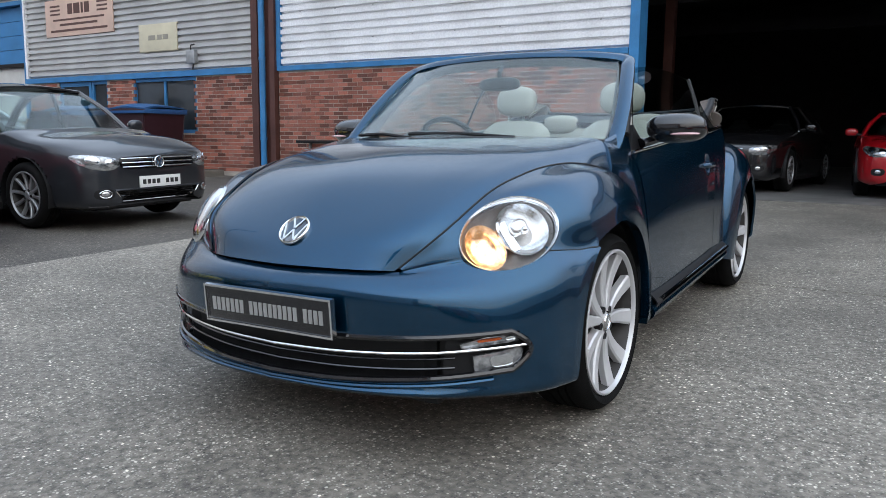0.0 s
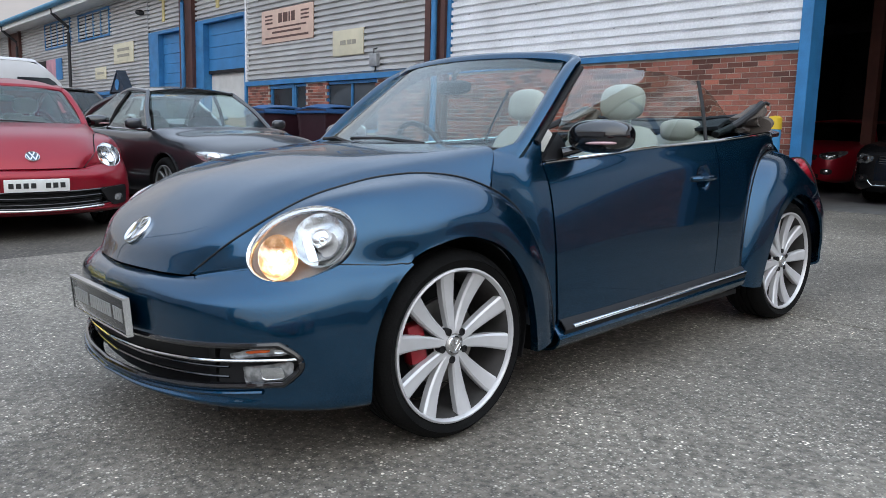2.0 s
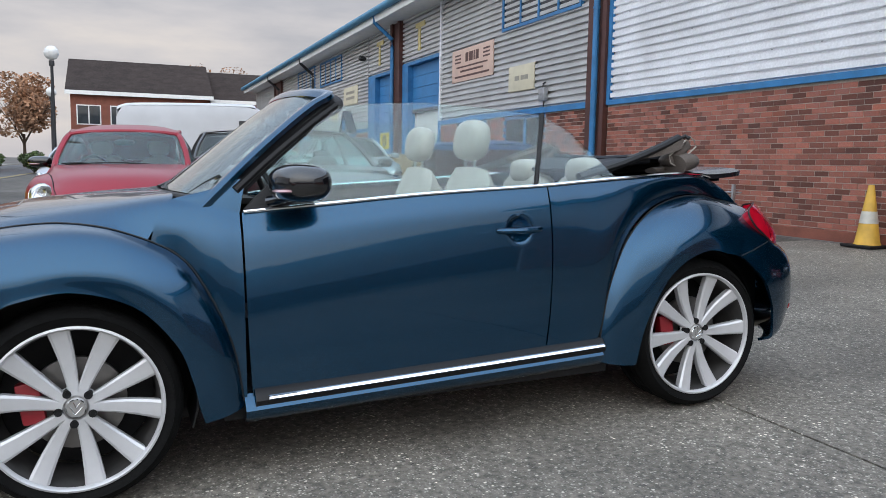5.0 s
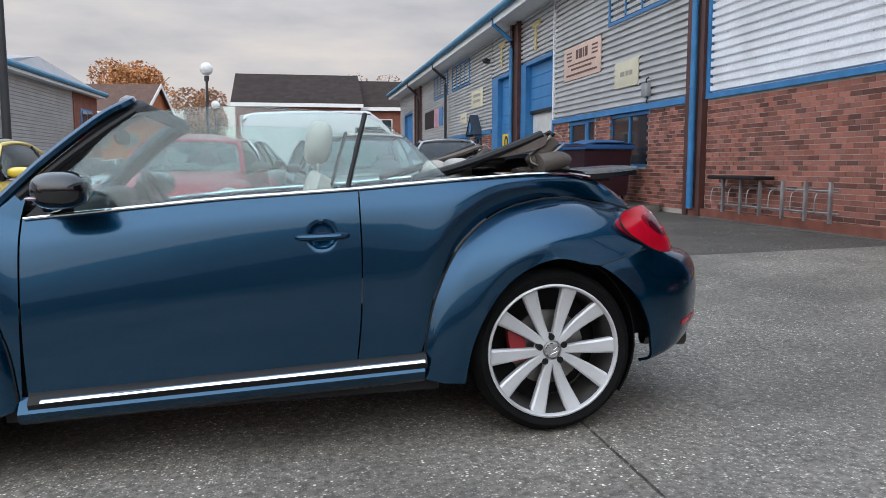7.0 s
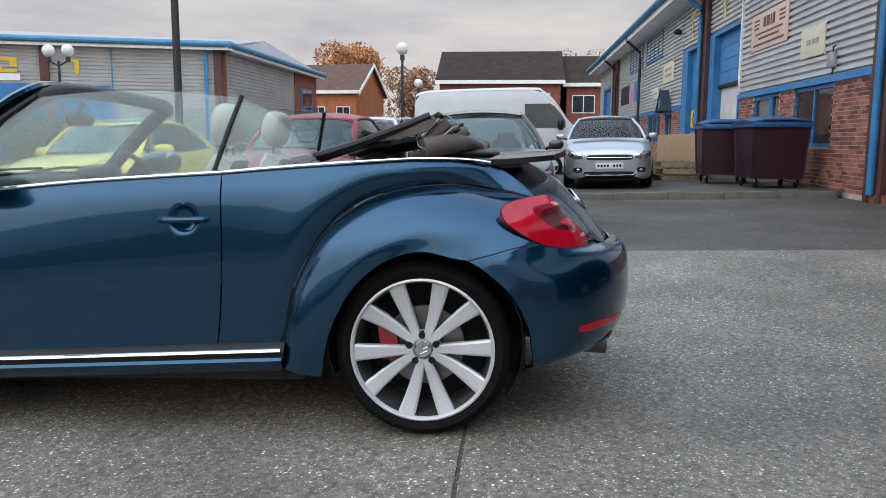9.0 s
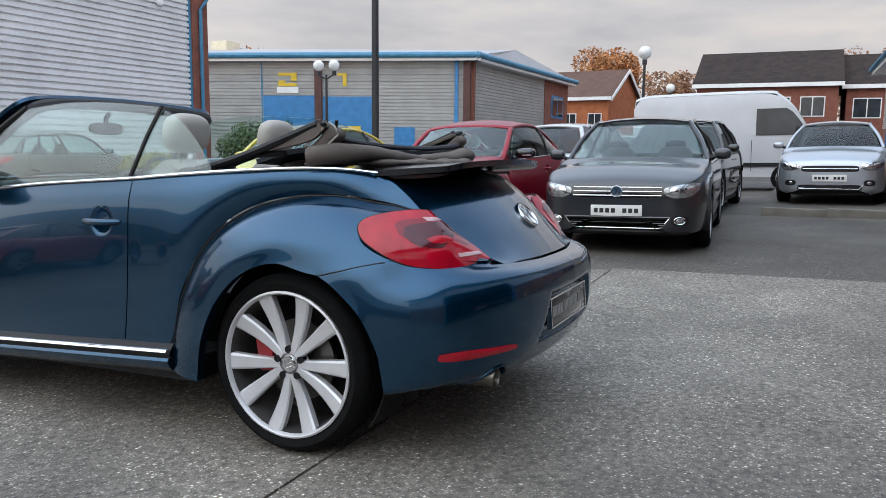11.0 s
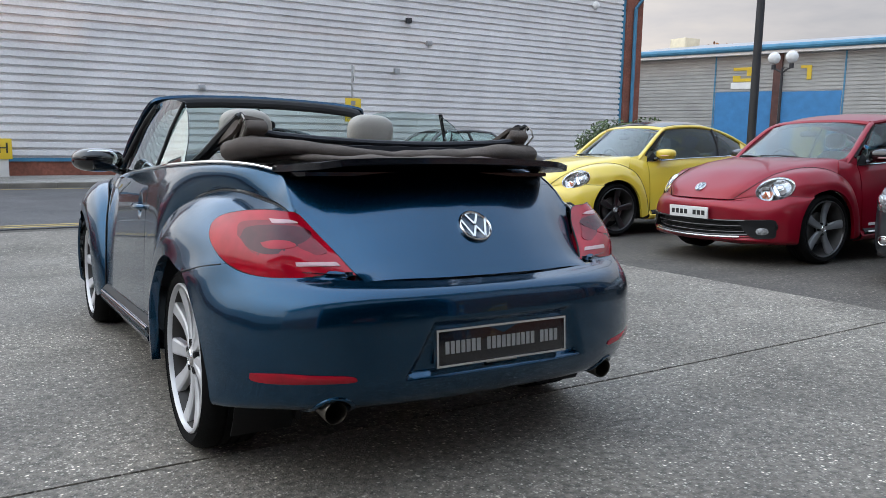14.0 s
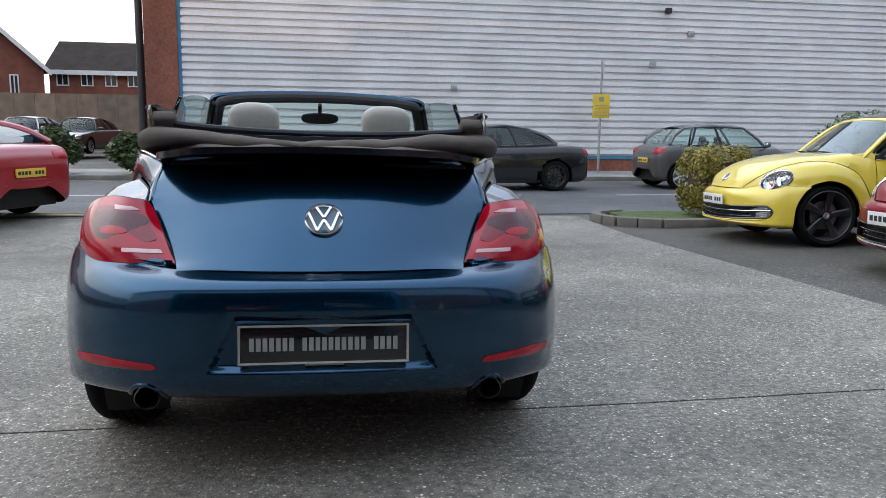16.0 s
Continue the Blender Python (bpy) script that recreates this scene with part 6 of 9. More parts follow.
def ground_z(x, y):
    """The yard falls from the workshop towards the road, and rises a little to the parked cars."""
    s = min(1, max(0, (x - 1.0) / 4.5))
    s = s * s * (3 - 2 * s)
    z = 0.0105 + 0.0545 * s - (0.0287 - 0.0077 * s) * min(4.5, max(-7.4, y))
    b = min(1, max(0, (y - 4.5) / 2.5))
    return z + (-0.04 - z) * b * b * (3 - 2 * b)


def on_slope(x, y, turn, lift=0.0):
    """A place on the falling yard, leaning with it."""
    return Matrix.Translation((x, y, ground_z(x, y) + lift)) @ Matrix.Rotation(-0.021, 4, "X") @ Matrix.Rotation(radians(turn), 4, "Z")


def sheet(x0, x1, y0, y1, nx, ny, lift=0.0, thick=0.0):
    g = np.array([[(x, y, ground_z(x, y) + lift) for y in np.linspace(y0, y1, ny)] for x in np.linspace(x0, x1, nx)])
    if thick:
        return panel(g, thick, centre=(0, 0, -50))
    vs = g.reshape(-1, 3)
    fs = [(i * ny + j, (i + 1) * ny + j, (i + 1) * ny + j + 1, i * ny + j + 1) for i in range(nx - 1) for j in range(ny - 1)]
    return mesh_from(vs, fs, smooth=True)


def big_ground():
    xs = [-900, -300, -60, -20] + list(np.linspace(-12, 40, 40)) + [60, 120, 300, 900]
    ys = [-900, -300, -60, -25] + list(np.linspace(-20, 8, 75)) + [14, 40, 120, 300, 900]
    vs = [(x, y, ground_z(x, y) - 0.012) for x in xs for y in ys]
    n = len(ys)
    fs = [(i * n + j, (i + 1) * n + j, (i + 1) * n + j + 1, i * n + j + 1) for i in range(len(xs) - 1) for j in range(n - 1)]
    return mesh_from(vs, fs)


thing("ground", big_ground(), "asphalt", label="dark worn asphalt yard reaching away in all directions", category="ground", kind="structure")


def slab_yard():
    """Concrete bays with open joints between them, lying on the asphalt."""
    yard = empty("pavement", None, "worn pale concrete yard slabs with open joints", "pavement", kind="structure")
    for x0, x1 in ((-14.0, -8.0), (-7.985, -5.5), (-5.485, 3.85)):
        for y0, y1 in ((-7.2, -1.428), (-1.412, 6.7)):
            part("concrete_slab", sheet(x0, x1 + (0.10 if (x1 > 3 and y1 < 0) else 0), y0, y1, 30, 30, -0.005, 0.006), "concrete", yard)
    return yard


slab_yard()
thing("road", boxes([(-300, 300, 6.95, 14.8, -0.2, -0.036)]), "road", label="grey asphalt side road", category="road", kind="structure")
lines = empty("road_marking", None, "worn yellow and white road lines", "road marking", kind="structure")
for y0 in (7.08, 7.28, 14.40):
    part("yellow_line", boxes([(-60, 3.2, y0, y0 + 0.09, -0.036, -0.032), (12.0, 60, y0, y0 + 0.09, -0.036, -0.032)] if y0 < 10 else [(-60, 60, y0, y0 + 0.09, -0.036, -0.032)]), "lineyellow", lines)
for k in range(-9, 10):
    part("white_dash", boxes([(k * 6.0, k * 6.0 + 4.0, 10.32, 10.43, -0.036, -0.032)]), "linewhite", lines)


def kerb_run(name, x0, x1, y0, y1, h, base=0.0, step=0.92, label=""):
    k = empty(name, None, label, "kerb", kind="structure")
    along_x = abs(x1 - x0) > abs(y1 - y0)
    n = int(max(abs(x1 - x0), abs(y1 - y0)) / step)
    me = None
    for i in range(min(n, 60)):
        if along_x:
            a, b = x0 + (x1 - x0) * i / n, x0 + (x1 - x0) * (i + 1) / n
            me = me or box(0.004, abs(b - a) - 0.004, 0, y1 - y0, -0.1, h, 0.012)
            part("kerb_stone", me, "kerb", k, place=pose(min(a, b), y0, base if base is not None else ground_z(a, y0)))
        else:
            a, b = y0 + (y1 - y0) * i / n, y0 + (y1 - y0) * (i + 1) / n
            me = me or box(0, x1 - x0, 0.004, abs(b - a) - 0.004, -0.1, h, 0.012)
            part("kerb_stone", me, "kerb", k, place=pose(x0, min(a, b), base if base is not None else ground_z(x0, (a + b) / 2)))
    return k


kerb_run("far_kerb", -27, 27, 14.8, 14.95, 0.11, -0.04, label="concrete kerb along the far side of the road")
thing("far_pavement", boxes([(-120, 120, 14.95, 18.0, -0.2, 0.075)]), "pave", label="pale concrete footway below the grey building", category="pavement", kind="structure")
# raised service apron beside the bins
kerb_run("apron_kerb", 10.35, 10.50, -7.2, -2.4, 0.12, None, label="worn kerb of the service apron")
thing("service_apron", sheet(10.5, 60, -7.32, -2.4, 40, 12, 0.112, 0.10), "asphalt", label="raised asphalt service apron beside the units", category="pavement", kind="structure")


# ---------------------------------------------------------------- building skins
def cladding(length, z0, z1, pitch=0.138, depth=0.060, recess=0.26):
    """Ribbed sheet in its own x-z plane, facing +y, ribs lying level."""
    vs, fs = [], []
    n = max(1, int(round((z1 - z0) / pitch)))
    p = (z1 - z0) / n
    prof = []
    for i in range(n):
        z = z0 + i * p
        prof += [(0, z), (0, z + p * recess), (depth, z + p * (recess + 0.05)), (depth, z + p * 0.92)]
    prof.append((0, z1))
    for x in (0, length):
        vs += [(x, d, z) for d, z in prof]
    k = len(prof)
    fs = [(j, k + j, k + j + 1, j + 1) for j in range(k - 1)]
    me = mesh_from(vs, [f[::-1] for f in fs], smooth=False)
    return me


def bricks(x0, x1, z0, z1, seed, holes=(), length=0.215, height=0.065, joint=0.010):
    """Places of bricks in stretcher bond: rows of (x, z, length)."""
    out = []
    row = 0
    z = z0
    while z + height <= z1 + 1e-6:
        x = x0 - (length + joint) / 2 * (row % 2)
        while x < x1 - 0.03:
            a, b = max(x, x0), min(x + length, x1)
            if b - a > 0.04 and not any(h[0] < (a + b) / 2 < h[1] and h[2] < z + height / 2 < h[3] for h in holes):
                out.append((a, z, b - a))
            x += length + joint
        z += height + joint
        row += 1
    return out


def brick_wall(name, x0, x1, z0, z1, y, label, parts_from=None, holes=(), seed=1):
    """A wall that faces +y: mortar core, bricks proud of it."""
    w = empty(name, None, label, "wall", kind="structure")
    core = [(x0, x1, y - 0.25, y - 0.0005, z0 - 0.2, z1)]
    if holes:
        core = []
        cuts = sorted(holes)
        x = x0
        for h in cuts:
            core.append((x, h[0], y - 0.25, y - 0.0005, z0 - 0.2, z1))
            if h[2] > z0:
                core.append((h[0], h[1], y - 0.25, y - 0.0005, z0 - 0.2, h[2]))
            if h[3] < z1:
                core.append((h[0], h[1], y - 0.25, y - 0.0005, h[3], z1))
            x = h[1]
        core.append((x, x1, y - 0.25, y - 0.0005, z0 - 0.2, z1))
    part("mortar_core", boxes(core), "mortar", w)
    rng = random.Random(seed)
    cells = bricks(x0 + 0.004, x1 - 0.004, z0, z1, seed, holes)
    single, rest = [], []
    for c in cells:
        (single if parts_from and parts_from[0] < c[0] < parts_from[1] and len(single) < 300 else rest).append(c)
    full = box(0, 0.215, -0.05, 0.004, 0, 0.065)
    for x, z, l in single:
        me = full if abs(l - 0.215) < 1e-4 else box(0, l, -0.05, 0.004, 0, 0.065)
        part("brick", me, "brick", w, place=pose(x, y + rng.uniform(-0.0015, 0.002), z, 0, 0, 0))
    if rest:
        vs, fs = [], []
        for x, z, l in rest:
            o = len(vs)
            yy = y + rng.uniform(-0.0015, 0.002)
            f = yy + 0.004
            vs += [(x, f, z), (x + l, f, z), (x + l, f, z + 0.065), (x, f, z + 0.065), (x, y - 0.05, z), (x + l, y - 0.05, z), (x + l, y - 0.05, z + 0.065), (x, y - 0.05, z + 0.065)]
            fs += [tuple(o + i for i in q) for q in ((3, 2, 1, 0), (0, 1, 5, 4), (1, 2, 6, 5), (2, 3, 7, 6), (3, 0, 4, 7))]
        me = mesh_from(vs, fs, smooth=False)
        r = part("brick_courses", me, "brickj", w)
        r["kind"] = "stuff"
    return w


def window_unit(name, x0, x1, z0, z1, y, panes, label, frame_mat="blue", bars=0.07, glass="winglass"):
    """A framed window facing +y."""
    w = empty(name, None, label, "window", kind="structure")
    part("window_frame", boxes([(x0, x1, y - 0.06, y + 0.02, z0, z0 + bars), (x0, x1, y - 0.06, y + 0.02, z1 - bars, z1), (x0, x0 + bars, y - 0.06, y + 0.02, z0 + bars, z1 - bars), (x1 - bars, x1, y - 0.06, y + 0.02, z0 + bars, z1 - bars)]), frame_mat, w)
    xs = np.linspace(x0 + bars, x1 - bars, panes + 1)
    for i in range(panes):
        part("pane", boxes([(xs[i] + 0.001, xs[i + 1] - 0.001, y - 0.03, y - 0.022, z0 + bars, z1 - bars)]), glass, w)
        if i:
            part("mullion", boxes([(xs[i] - 0.03, xs[i] + 0.03, y - 0.05, y + 0.012, z0 + bars, z1 - bars)]), frame_mat, w)
    return w


# ---------------------------------------------------------------- the workshop with the open door
Z0 = 0.222
EAVE = 5.72
brick_wall("wall_workshop", 1.96, 8.95, Z0, 2.28, WALL_Y, "red brick lower wall of the workshop", parts_from=(1.9, 4.9), seed=3)
thing("plinth", boxes([(1.96, 9.55, WALL_Y, WALL_Y + 0.07, 0.0, Z0 + 0.13)]), "brickplinth", label="low painted red plinth along the wall foot", category="plinth", kind="structure")
hall = empty("workshop_cladding", None, "silver ribbed metal cladding above the brick wall", "cladding", kind="structure")
part("cladding_sheet", cladding(6.99, 2.37, EAVE), "clad", hall, place=pose(1.96, WALL_Y - 0.044, 0))
part("cladding_backing", boxes([(1.84, 9.0, WALL_Y - 0.30, WALL_Y - 0.06, 2.28, EAVE)]), "steel", hall)
part("drip_trim", boxes([(1.96, 8.95, WALL_Y - 0.03, WALL_Y + 0.05, 2.28, 2.37)]), "blue", hall)
part("corner_trim", boxes([(8.87, 8.96, WALL_Y - 0.03, WALL_Y + 0.045, 2.37, EAVE)]), "blue", hall)
part("door_jamb", boxes([(1.80, 1.95, WALL_Y - 0.3, WALL_Y + 0.06, 0.0, EAVE)]), "blue", hall)
for i, z in enumerate((2.80, 3.35, 3.90)):
    for x in np.arange(2.4, 8.7, 0.85):
        part("rivet", box(x, x + 0.03, WALL_Y + 0.008, WALL_Y + 0.016, z, z + 0.012), "steel", hall)
part("cladding_sheet", cladding(8.6, 2.37, EAVE), "clad", hall, place=pose(-14.0, WALL_Y - 0.044, 0))
part("cladding_backing", boxes([(-14.0, -5.4, WALL_Y - 0.30, WALL_Y - 0.06, 2.28, EAVE)]), "steel", hall)
part("drip_trim", boxes([(-14.0, -5.4, WALL_Y - 0.03, WALL_Y + 0.05, 2.28, 2.37)]), "blue", hall)
part("door_jamb", boxes([(-5.38, -5.22, WALL_Y - 0.3, WALL_Y + 0.06, 0.0, EAVE)]), "blue", hall)
inside = empty("workshop_interior", None, "dark unlit workshop interior behind the open roller door", "interior", kind="structure")
part("interior_floor", boxes([(-12, 8.9, -26, -7.22, -0.1, Z0 - 0.004)]), "darkfloor", inside)
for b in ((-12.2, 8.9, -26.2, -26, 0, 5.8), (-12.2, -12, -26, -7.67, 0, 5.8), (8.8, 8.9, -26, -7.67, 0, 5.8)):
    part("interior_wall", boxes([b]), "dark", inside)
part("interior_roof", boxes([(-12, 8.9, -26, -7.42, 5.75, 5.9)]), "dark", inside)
part("door_head", boxes([(-5.2, 1.80, -7.67, -7.37, 4.3, EAVE)]), "clad", inside)
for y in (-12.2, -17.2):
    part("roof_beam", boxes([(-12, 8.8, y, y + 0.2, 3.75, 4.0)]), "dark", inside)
part("steel_post", boxes([(2.45, 2.63, -11.7, -11.5, 0, 4)]), "brown", inside)

brick_wall("wall_workshop_west", -14.0, -5.4, Z0, 2.28, WALL_Y, "red brick lower wall beyond the workshop door", seed=9)
# pier and rain pipe between the two buildings
thing("brick_pier", boxes([(8.97, 9.10, WALL_Y - 0.3, WALL_Y + 0.10, 0, EAVE), (9.41, 9.58, WALL_Y - 0.3, WALL_Y + 0.10, 0, EAVE), (9.10, 9.41, WALL_Y - 0.3, WALL_Y + 0.02, 0, EAVE)]), "brown", label="dark brown steel pier between the units", category="pier", kind="structure")
pipe = empty("rain_pipe", None, "blue painted rain pipe down the pier", "pipe")
part("pipe", tube([(9.27, WALL_Y + 0.12, z) for z in np.linspace(0.34, EAVE, 12)], 0.062, 14), "blue", pipe)
for z in (0.95, 2.5, 4.1, 5.5):
    part("pipe_bracket", tube([(9.27, WALL_Y + 0.12, z), (9.27, WALL_Y + 0.12, z + 0.05)], 0.072, 14), "blue", pipe)

# ---------------------------------------------------------------- the row of units
ROW_END = 51.3
holes = [(11.30, 13.38, 1.08, 2.29), (14.28, 16.15, 1.08, 2.29)]
brick_wall("wall_units", 9.58, 17.36, 0.30, 2.27, WALL_Y, "red brick lower wall of the end unit", holes=holes, seed=5)
window_unit("window_1", 11.30, 13.38, 1.08, 2.26, WALL_Y - 0.05, 2, "blue framed ground floor window with dark glass")
window_unit("window_2", 14.28, 14.90, 1.08, 2.26, WALL_Y - 0.05, 1, "blue framed ground floor window with dark glass")
window_unit("window_3", 14.92, 16.15, 1.08, 2.26, WALL_Y - 0.05, 1, "blue framed ground floor casement standing ajar", bars=0.10)
units = empty("units_cladding", None, "silver ribbed cladding of the unit row", "cladding", kind="structure")


def bay(x0, x1, z0, z1):
    part("cladding_sheet", cladding(x1 - x0, z0, z1, 0.138, 0.065, 0.32), "cladunit", units, place=pose(x0, WALL_Y - 0.044, 0))


bay(9.58, 17.38, 2.39, EAVE)
part("drip_trim", boxes([(9.58, 17.38, WALL_Y - 0.03, WALL_Y + 0.05, 2.27, 2.39)]), "blue", units)
part("edge_trim", boxes([(17.34, 17.42, WALL_Y - 0.03, WALL_Y + 0.05, 2.39, EAVE)]), "clad", units)
part("wall_core", boxes([(9.6, ROW_END, WALL_Y - 0.4, WALL_Y - 0.29, 0, EAVE), (9.6, 17.4, WALL_Y - 0.28, WALL_Y - 0.05, 2.29, EAVE)]), "cladgrey", units)


def unit_door(x0, x1, zt, label, open_to=None, wide=0.12):
    d = empty("door_unit", None, label, "roller door", kind="structure")
    zb = 0.30 if open_to is None else open_to
    n = int((zt - zb) / 0.30)
    for i in range(n):
        a = zb + (zt - zb) * i / n
        part("door_slat", boxes([(x0 + 0.12, x1 - wide, WALL_Y - 0.22, WALL_Y - 0.16, a, a + (zt - zb) / n - 0.012)]), "bluedoor", d)
    part("door_frame", boxes([(x0, x0 + 0.12, WALL_Y - 0.25, WALL_Y + 0.02, 0, zt + 0.1), (x1 - wide, x1, WALL_Y - 0.25, WALL_Y + 0.02, 0, zt + 0.1), (x0 + 0.12, x1 - wide, WALL_Y - 0.25, WALL_Y + 0.02, zt, zt + 0.1)]), "blue", d)
    if open_to is not None:
        part("inner_panel", boxes([(x0 + 0.12, x1 - wide, WALL_Y - 0.26, WALL_Y - 0.24, 0, zb - 0.12)]), "concrete_white", d)
        part("bottom_rail", boxes([(x0 + 0.12, x1 - wide, WALL_Y - 0.23, WALL_Y - 0.14, zb - 0.09, zb)]), "black", d)
    return d


unit_door(17.42, 20.72, 4.22, "blue roller door of a unit, half raised", open_to=2.82, wide=0.55)
bay(17.42, 20.72, 4.34, EAVE)
unit_door(21.66, 24.55, 4.18, "closed blue roller door of a unit", wide=0.85)
bay(21.66, 24.55, 4.30, EAVE)
part("bay_seam", boxes([(24.52, 24.58, WALL_Y - 0.03, WALL_Y + 0.03, 4.30, EAVE)]), "steel", units)
thing("unit_post", boxes([(20.72, 20.92, WALL_Y - 0.3, WALL_Y + 0.14, 0, EAVE), (20.92, 21.46, WALL_Y - 0.3, WALL_Y + 0.06, 0, EAVE), (21.46, 21.66, WALL_Y - 0.3, WALL_Y + 0.14, 0, EAVE)]), "brown", label="dark brown steel post between unit doors", category="post", kind="structure")
bay(24.58, 41.5, 2.42, EAVE)
brick_wall("wall_units_far", 24.58, 41.5, 0.30, 2.30, WALL_Y, "red brick foot of a further unit", holes=[(26.2, 27.5, 0.3, 2.3), (28.4, 31.6, 1.1, 2.3), (33.6, 37.0, 1.1, 2.3)], seed=8)
window_unit("window_4", 28.4, 31.6, 1.10, 2.29, WALL_Y - 0.05, 3, "blue framed ground floor window")
window_unit("window_5", 33.6, 37.0, 1.10, 2.29, WALL_Y - 0.05, 3, "blue framed ground floor window")
window_unit("entrance_door", 26.2, 27.5, 0.30, 2.29, WALL_Y - 0.05, 2, "blue framed glazed entrance door", bars=0.10)
part("drip_trim", boxes([(24.58, 41.5, WALL_Y - 0.03, WALL_Y + 0.05, 2.30, 2.42)]), "blue", units)
window_unit("window_6", 9.95, 13.45, 4.28, 5.45, WALL_Y + 0.03, 4, "blue framed first floor window")
window_unit("window_7", 28.4, 32.2, 4.52, 5.60, WALL_Y + 0.03, 4, "blue framed first floor window")
window_unit("window_8", 33.3, 37.2, 4.50, 5.66, WALL_Y + 0.03, 4, "blue framed first floor window")
thing("unit_post", boxes([(41.5, 41.7, WALL_Y - 0.3, WALL_Y + 0.14, 0, EAVE), (41.7, 43.5, WALL_Y - 0.3, WALL_Y + 0.06, 0, EAVE), (43.5, 43.7, WALL_Y - 0.3, WALL_Y + 0.14, 0, EAVE)]), "brown", label="dark brown steel post between unit doors", category="post", kind="structure")
unit_door(45.3, 49.1, 4.4, "closed blue roller door of a unit")
bay(45.3, 49.1, 4.52, EAVE)
bay(43.7, 45.3, 2.42, EAVE)
bay(49.1, ROW_END, 2.42, EAVE)
part("far_foot", boxes([(43.7, 45.3, WALL_Y - 0.2, WALL_Y, 0, 2.42), (49.1, ROW_END, WALL_Y - 0.2, WALL_Y, 0, 2.42)]), "brickfar", units)
# pointed canopy over the entrance
can = empty("entrance_canopy", pose(26.85, WALL_Y, 2.32), "small dark blue gabled canopy over the entrance", "canopy")
for s in (-1, 1):
    g = np.array([[(s * 0.82 * (1 - f), y, 0.80 * f) for f in (0, 0.5, 1)] for y in (0.02, 0.2, 0.36)])
    part("canopy_slope", panel(g, 0.05, centre=(0, 0.4, 0)), "canopy", can)
part("canopy_gable", mesh_from([(-0.74, 0.33, 0.02), (0.74, 0.33, 0.02), (0, 0.33, 0.74), (-0.74, 0.29, 0.02), (0.74, 0.29, 0.02), (0, 0.29, 0.74)], [(0, 1, 2), (5, 4, 3), (0, 3, 4, 1), (1, 4, 5, 2), (2, 5, 3, 0)], smooth=False), "canopy", can)
part("canopy_emblem", turned([(0.0, -0.01), (0.20, -0.01), (0.20, 0.01), (0.0, 0.01)], 20, "z"), "bluedoor", can, place=pose(0, 0.35, 0.28, 90, 0, 0))
# eaves: white soffit, blue gutter, grey roof
eave = empty("eaves", None, "white soffit and blue gutter along the eaves", "eaves", kind="structure")
part("soffit", boxes([(1.8, ROW_END + 0.3, WALL_Y - 0.3, -6.60, EAVE, EAVE + 0.07)]), "white", eave)
part("fascia", boxes([(1.8, ROW_END + 0.3, -6.60, -6.56, EAVE - 0.03, EAVE + 0.22)]), "white", eave)
part("gutter", tube([(1.8, -6.48, EAVE + 0.28), (30, -6.48, EAVE + 0.28), (ROW_END + 0.3, -6.48, EAVE + 0.28)], 0.12, 12), "gutter", eave)
# the ridge, out of view, is raised to keep low sun off the yard
g = np.array([[(x, y, EAVE + 0.28 + 2.75 * (1 - abs(y + 18) / 11.5)) for y in (-6.47, -18, -29.5)] for x in (-14.0, ROW_END + 0.3)])
part("roof_sheet", panel(g, 0.05, centre=(20, -15, 0)), "roofgrey", eave)
part("gable_wall", boxes([(-14.2, -14.0, -29, -7.4, 0, EAVE), (ROW_END - 0.2, ROW_END, -29, -7.8, 0, EAVE), (-14, ROW_END, -29.2, -29, 0, EAVE), (-14, -12, -7.67, -7.4, 0, EAVE)]), "cladgrey", eave)
for x in (21.2, 32.9, 41.6):
    dp = tube([(x + 0.1, -6.50, EAVE + 0.25), (x + 0.1, -6.55, EAVE - 0.02), (x, WALL_Y + 0.22, EAVE - 0.55), (x, WALL_Y + 0.22, EAVE - 0.8), (x, WALL_Y + 0.22, 0.3)], 0.065, 10)
    thing("down_pipe", dp, "blue" if x < 30 else "polegrey", label="rain pipe with a bent neck below the gutter", category="pipe", group="down pipes")


# signs on the cladding
def printed_sign(name, x0, x1, z0, z1, mat, label, rows):
    s = empty(name, None, label, "sign")
    part("board", box(x0, x1, WALL_Y + 0.015, WALL_Y + 0.045, z0, z1, 0.006), mat, s)
    for z in (z0 - 0.01, z1 - 0.02):
        part("board_edge", boxes([(x0 - 0.01, x1 + 0.01, WALL_Y + 0.012, WALL_Y + 0.03, z, z + 0.03)]), "signbrown" if mat == "sign" else mat, s)
    for a, b, c, d in rows:
        part("printed_bar", boxes([(x0 + (x1 - x0) * a, x0 + (x1 - x0) * b, WALL_Y + 0.045, WALL_Y + 0.049, z0 + (z1 - z0) * c, z0 + (z1 - z0) * d)]), "signbrown" if mat == "sign" else "signgrey", s)
    return s


rows = [(0.33, 0.40, 0.58, 0.86), (0.42, 0.45, 0.58, 0.86), (0.47, 0.56, 0.58, 0.86), (0.58, 0.65, 0.58, 0.86), (0.12, 0.88, 0.42, 0.47), (0.22, 0.78, 0.28, 0.34), (0.08, 0.92, 0.12, 0.18)]
rows += [(q, q + 0.15, z, z + 0.05) for q in (0.07, 0.77) for z in (0.80, 0.69, 0.58)]
printed_sign("company_sign", 13.90, 16.47, 3.34, 4.19, "sign", "pinkish board sign with brown print", rows)
printed_sign("small_sign", 11.80, 13.03, 2.83, 3.40, "signcream", "cream board sign with faded print", [(0.22, 0.36, 0.42, 0.60), (0.38, 0.50, 0.42, 0.60), (0.56, 0.74, 0.42, 0.60)])
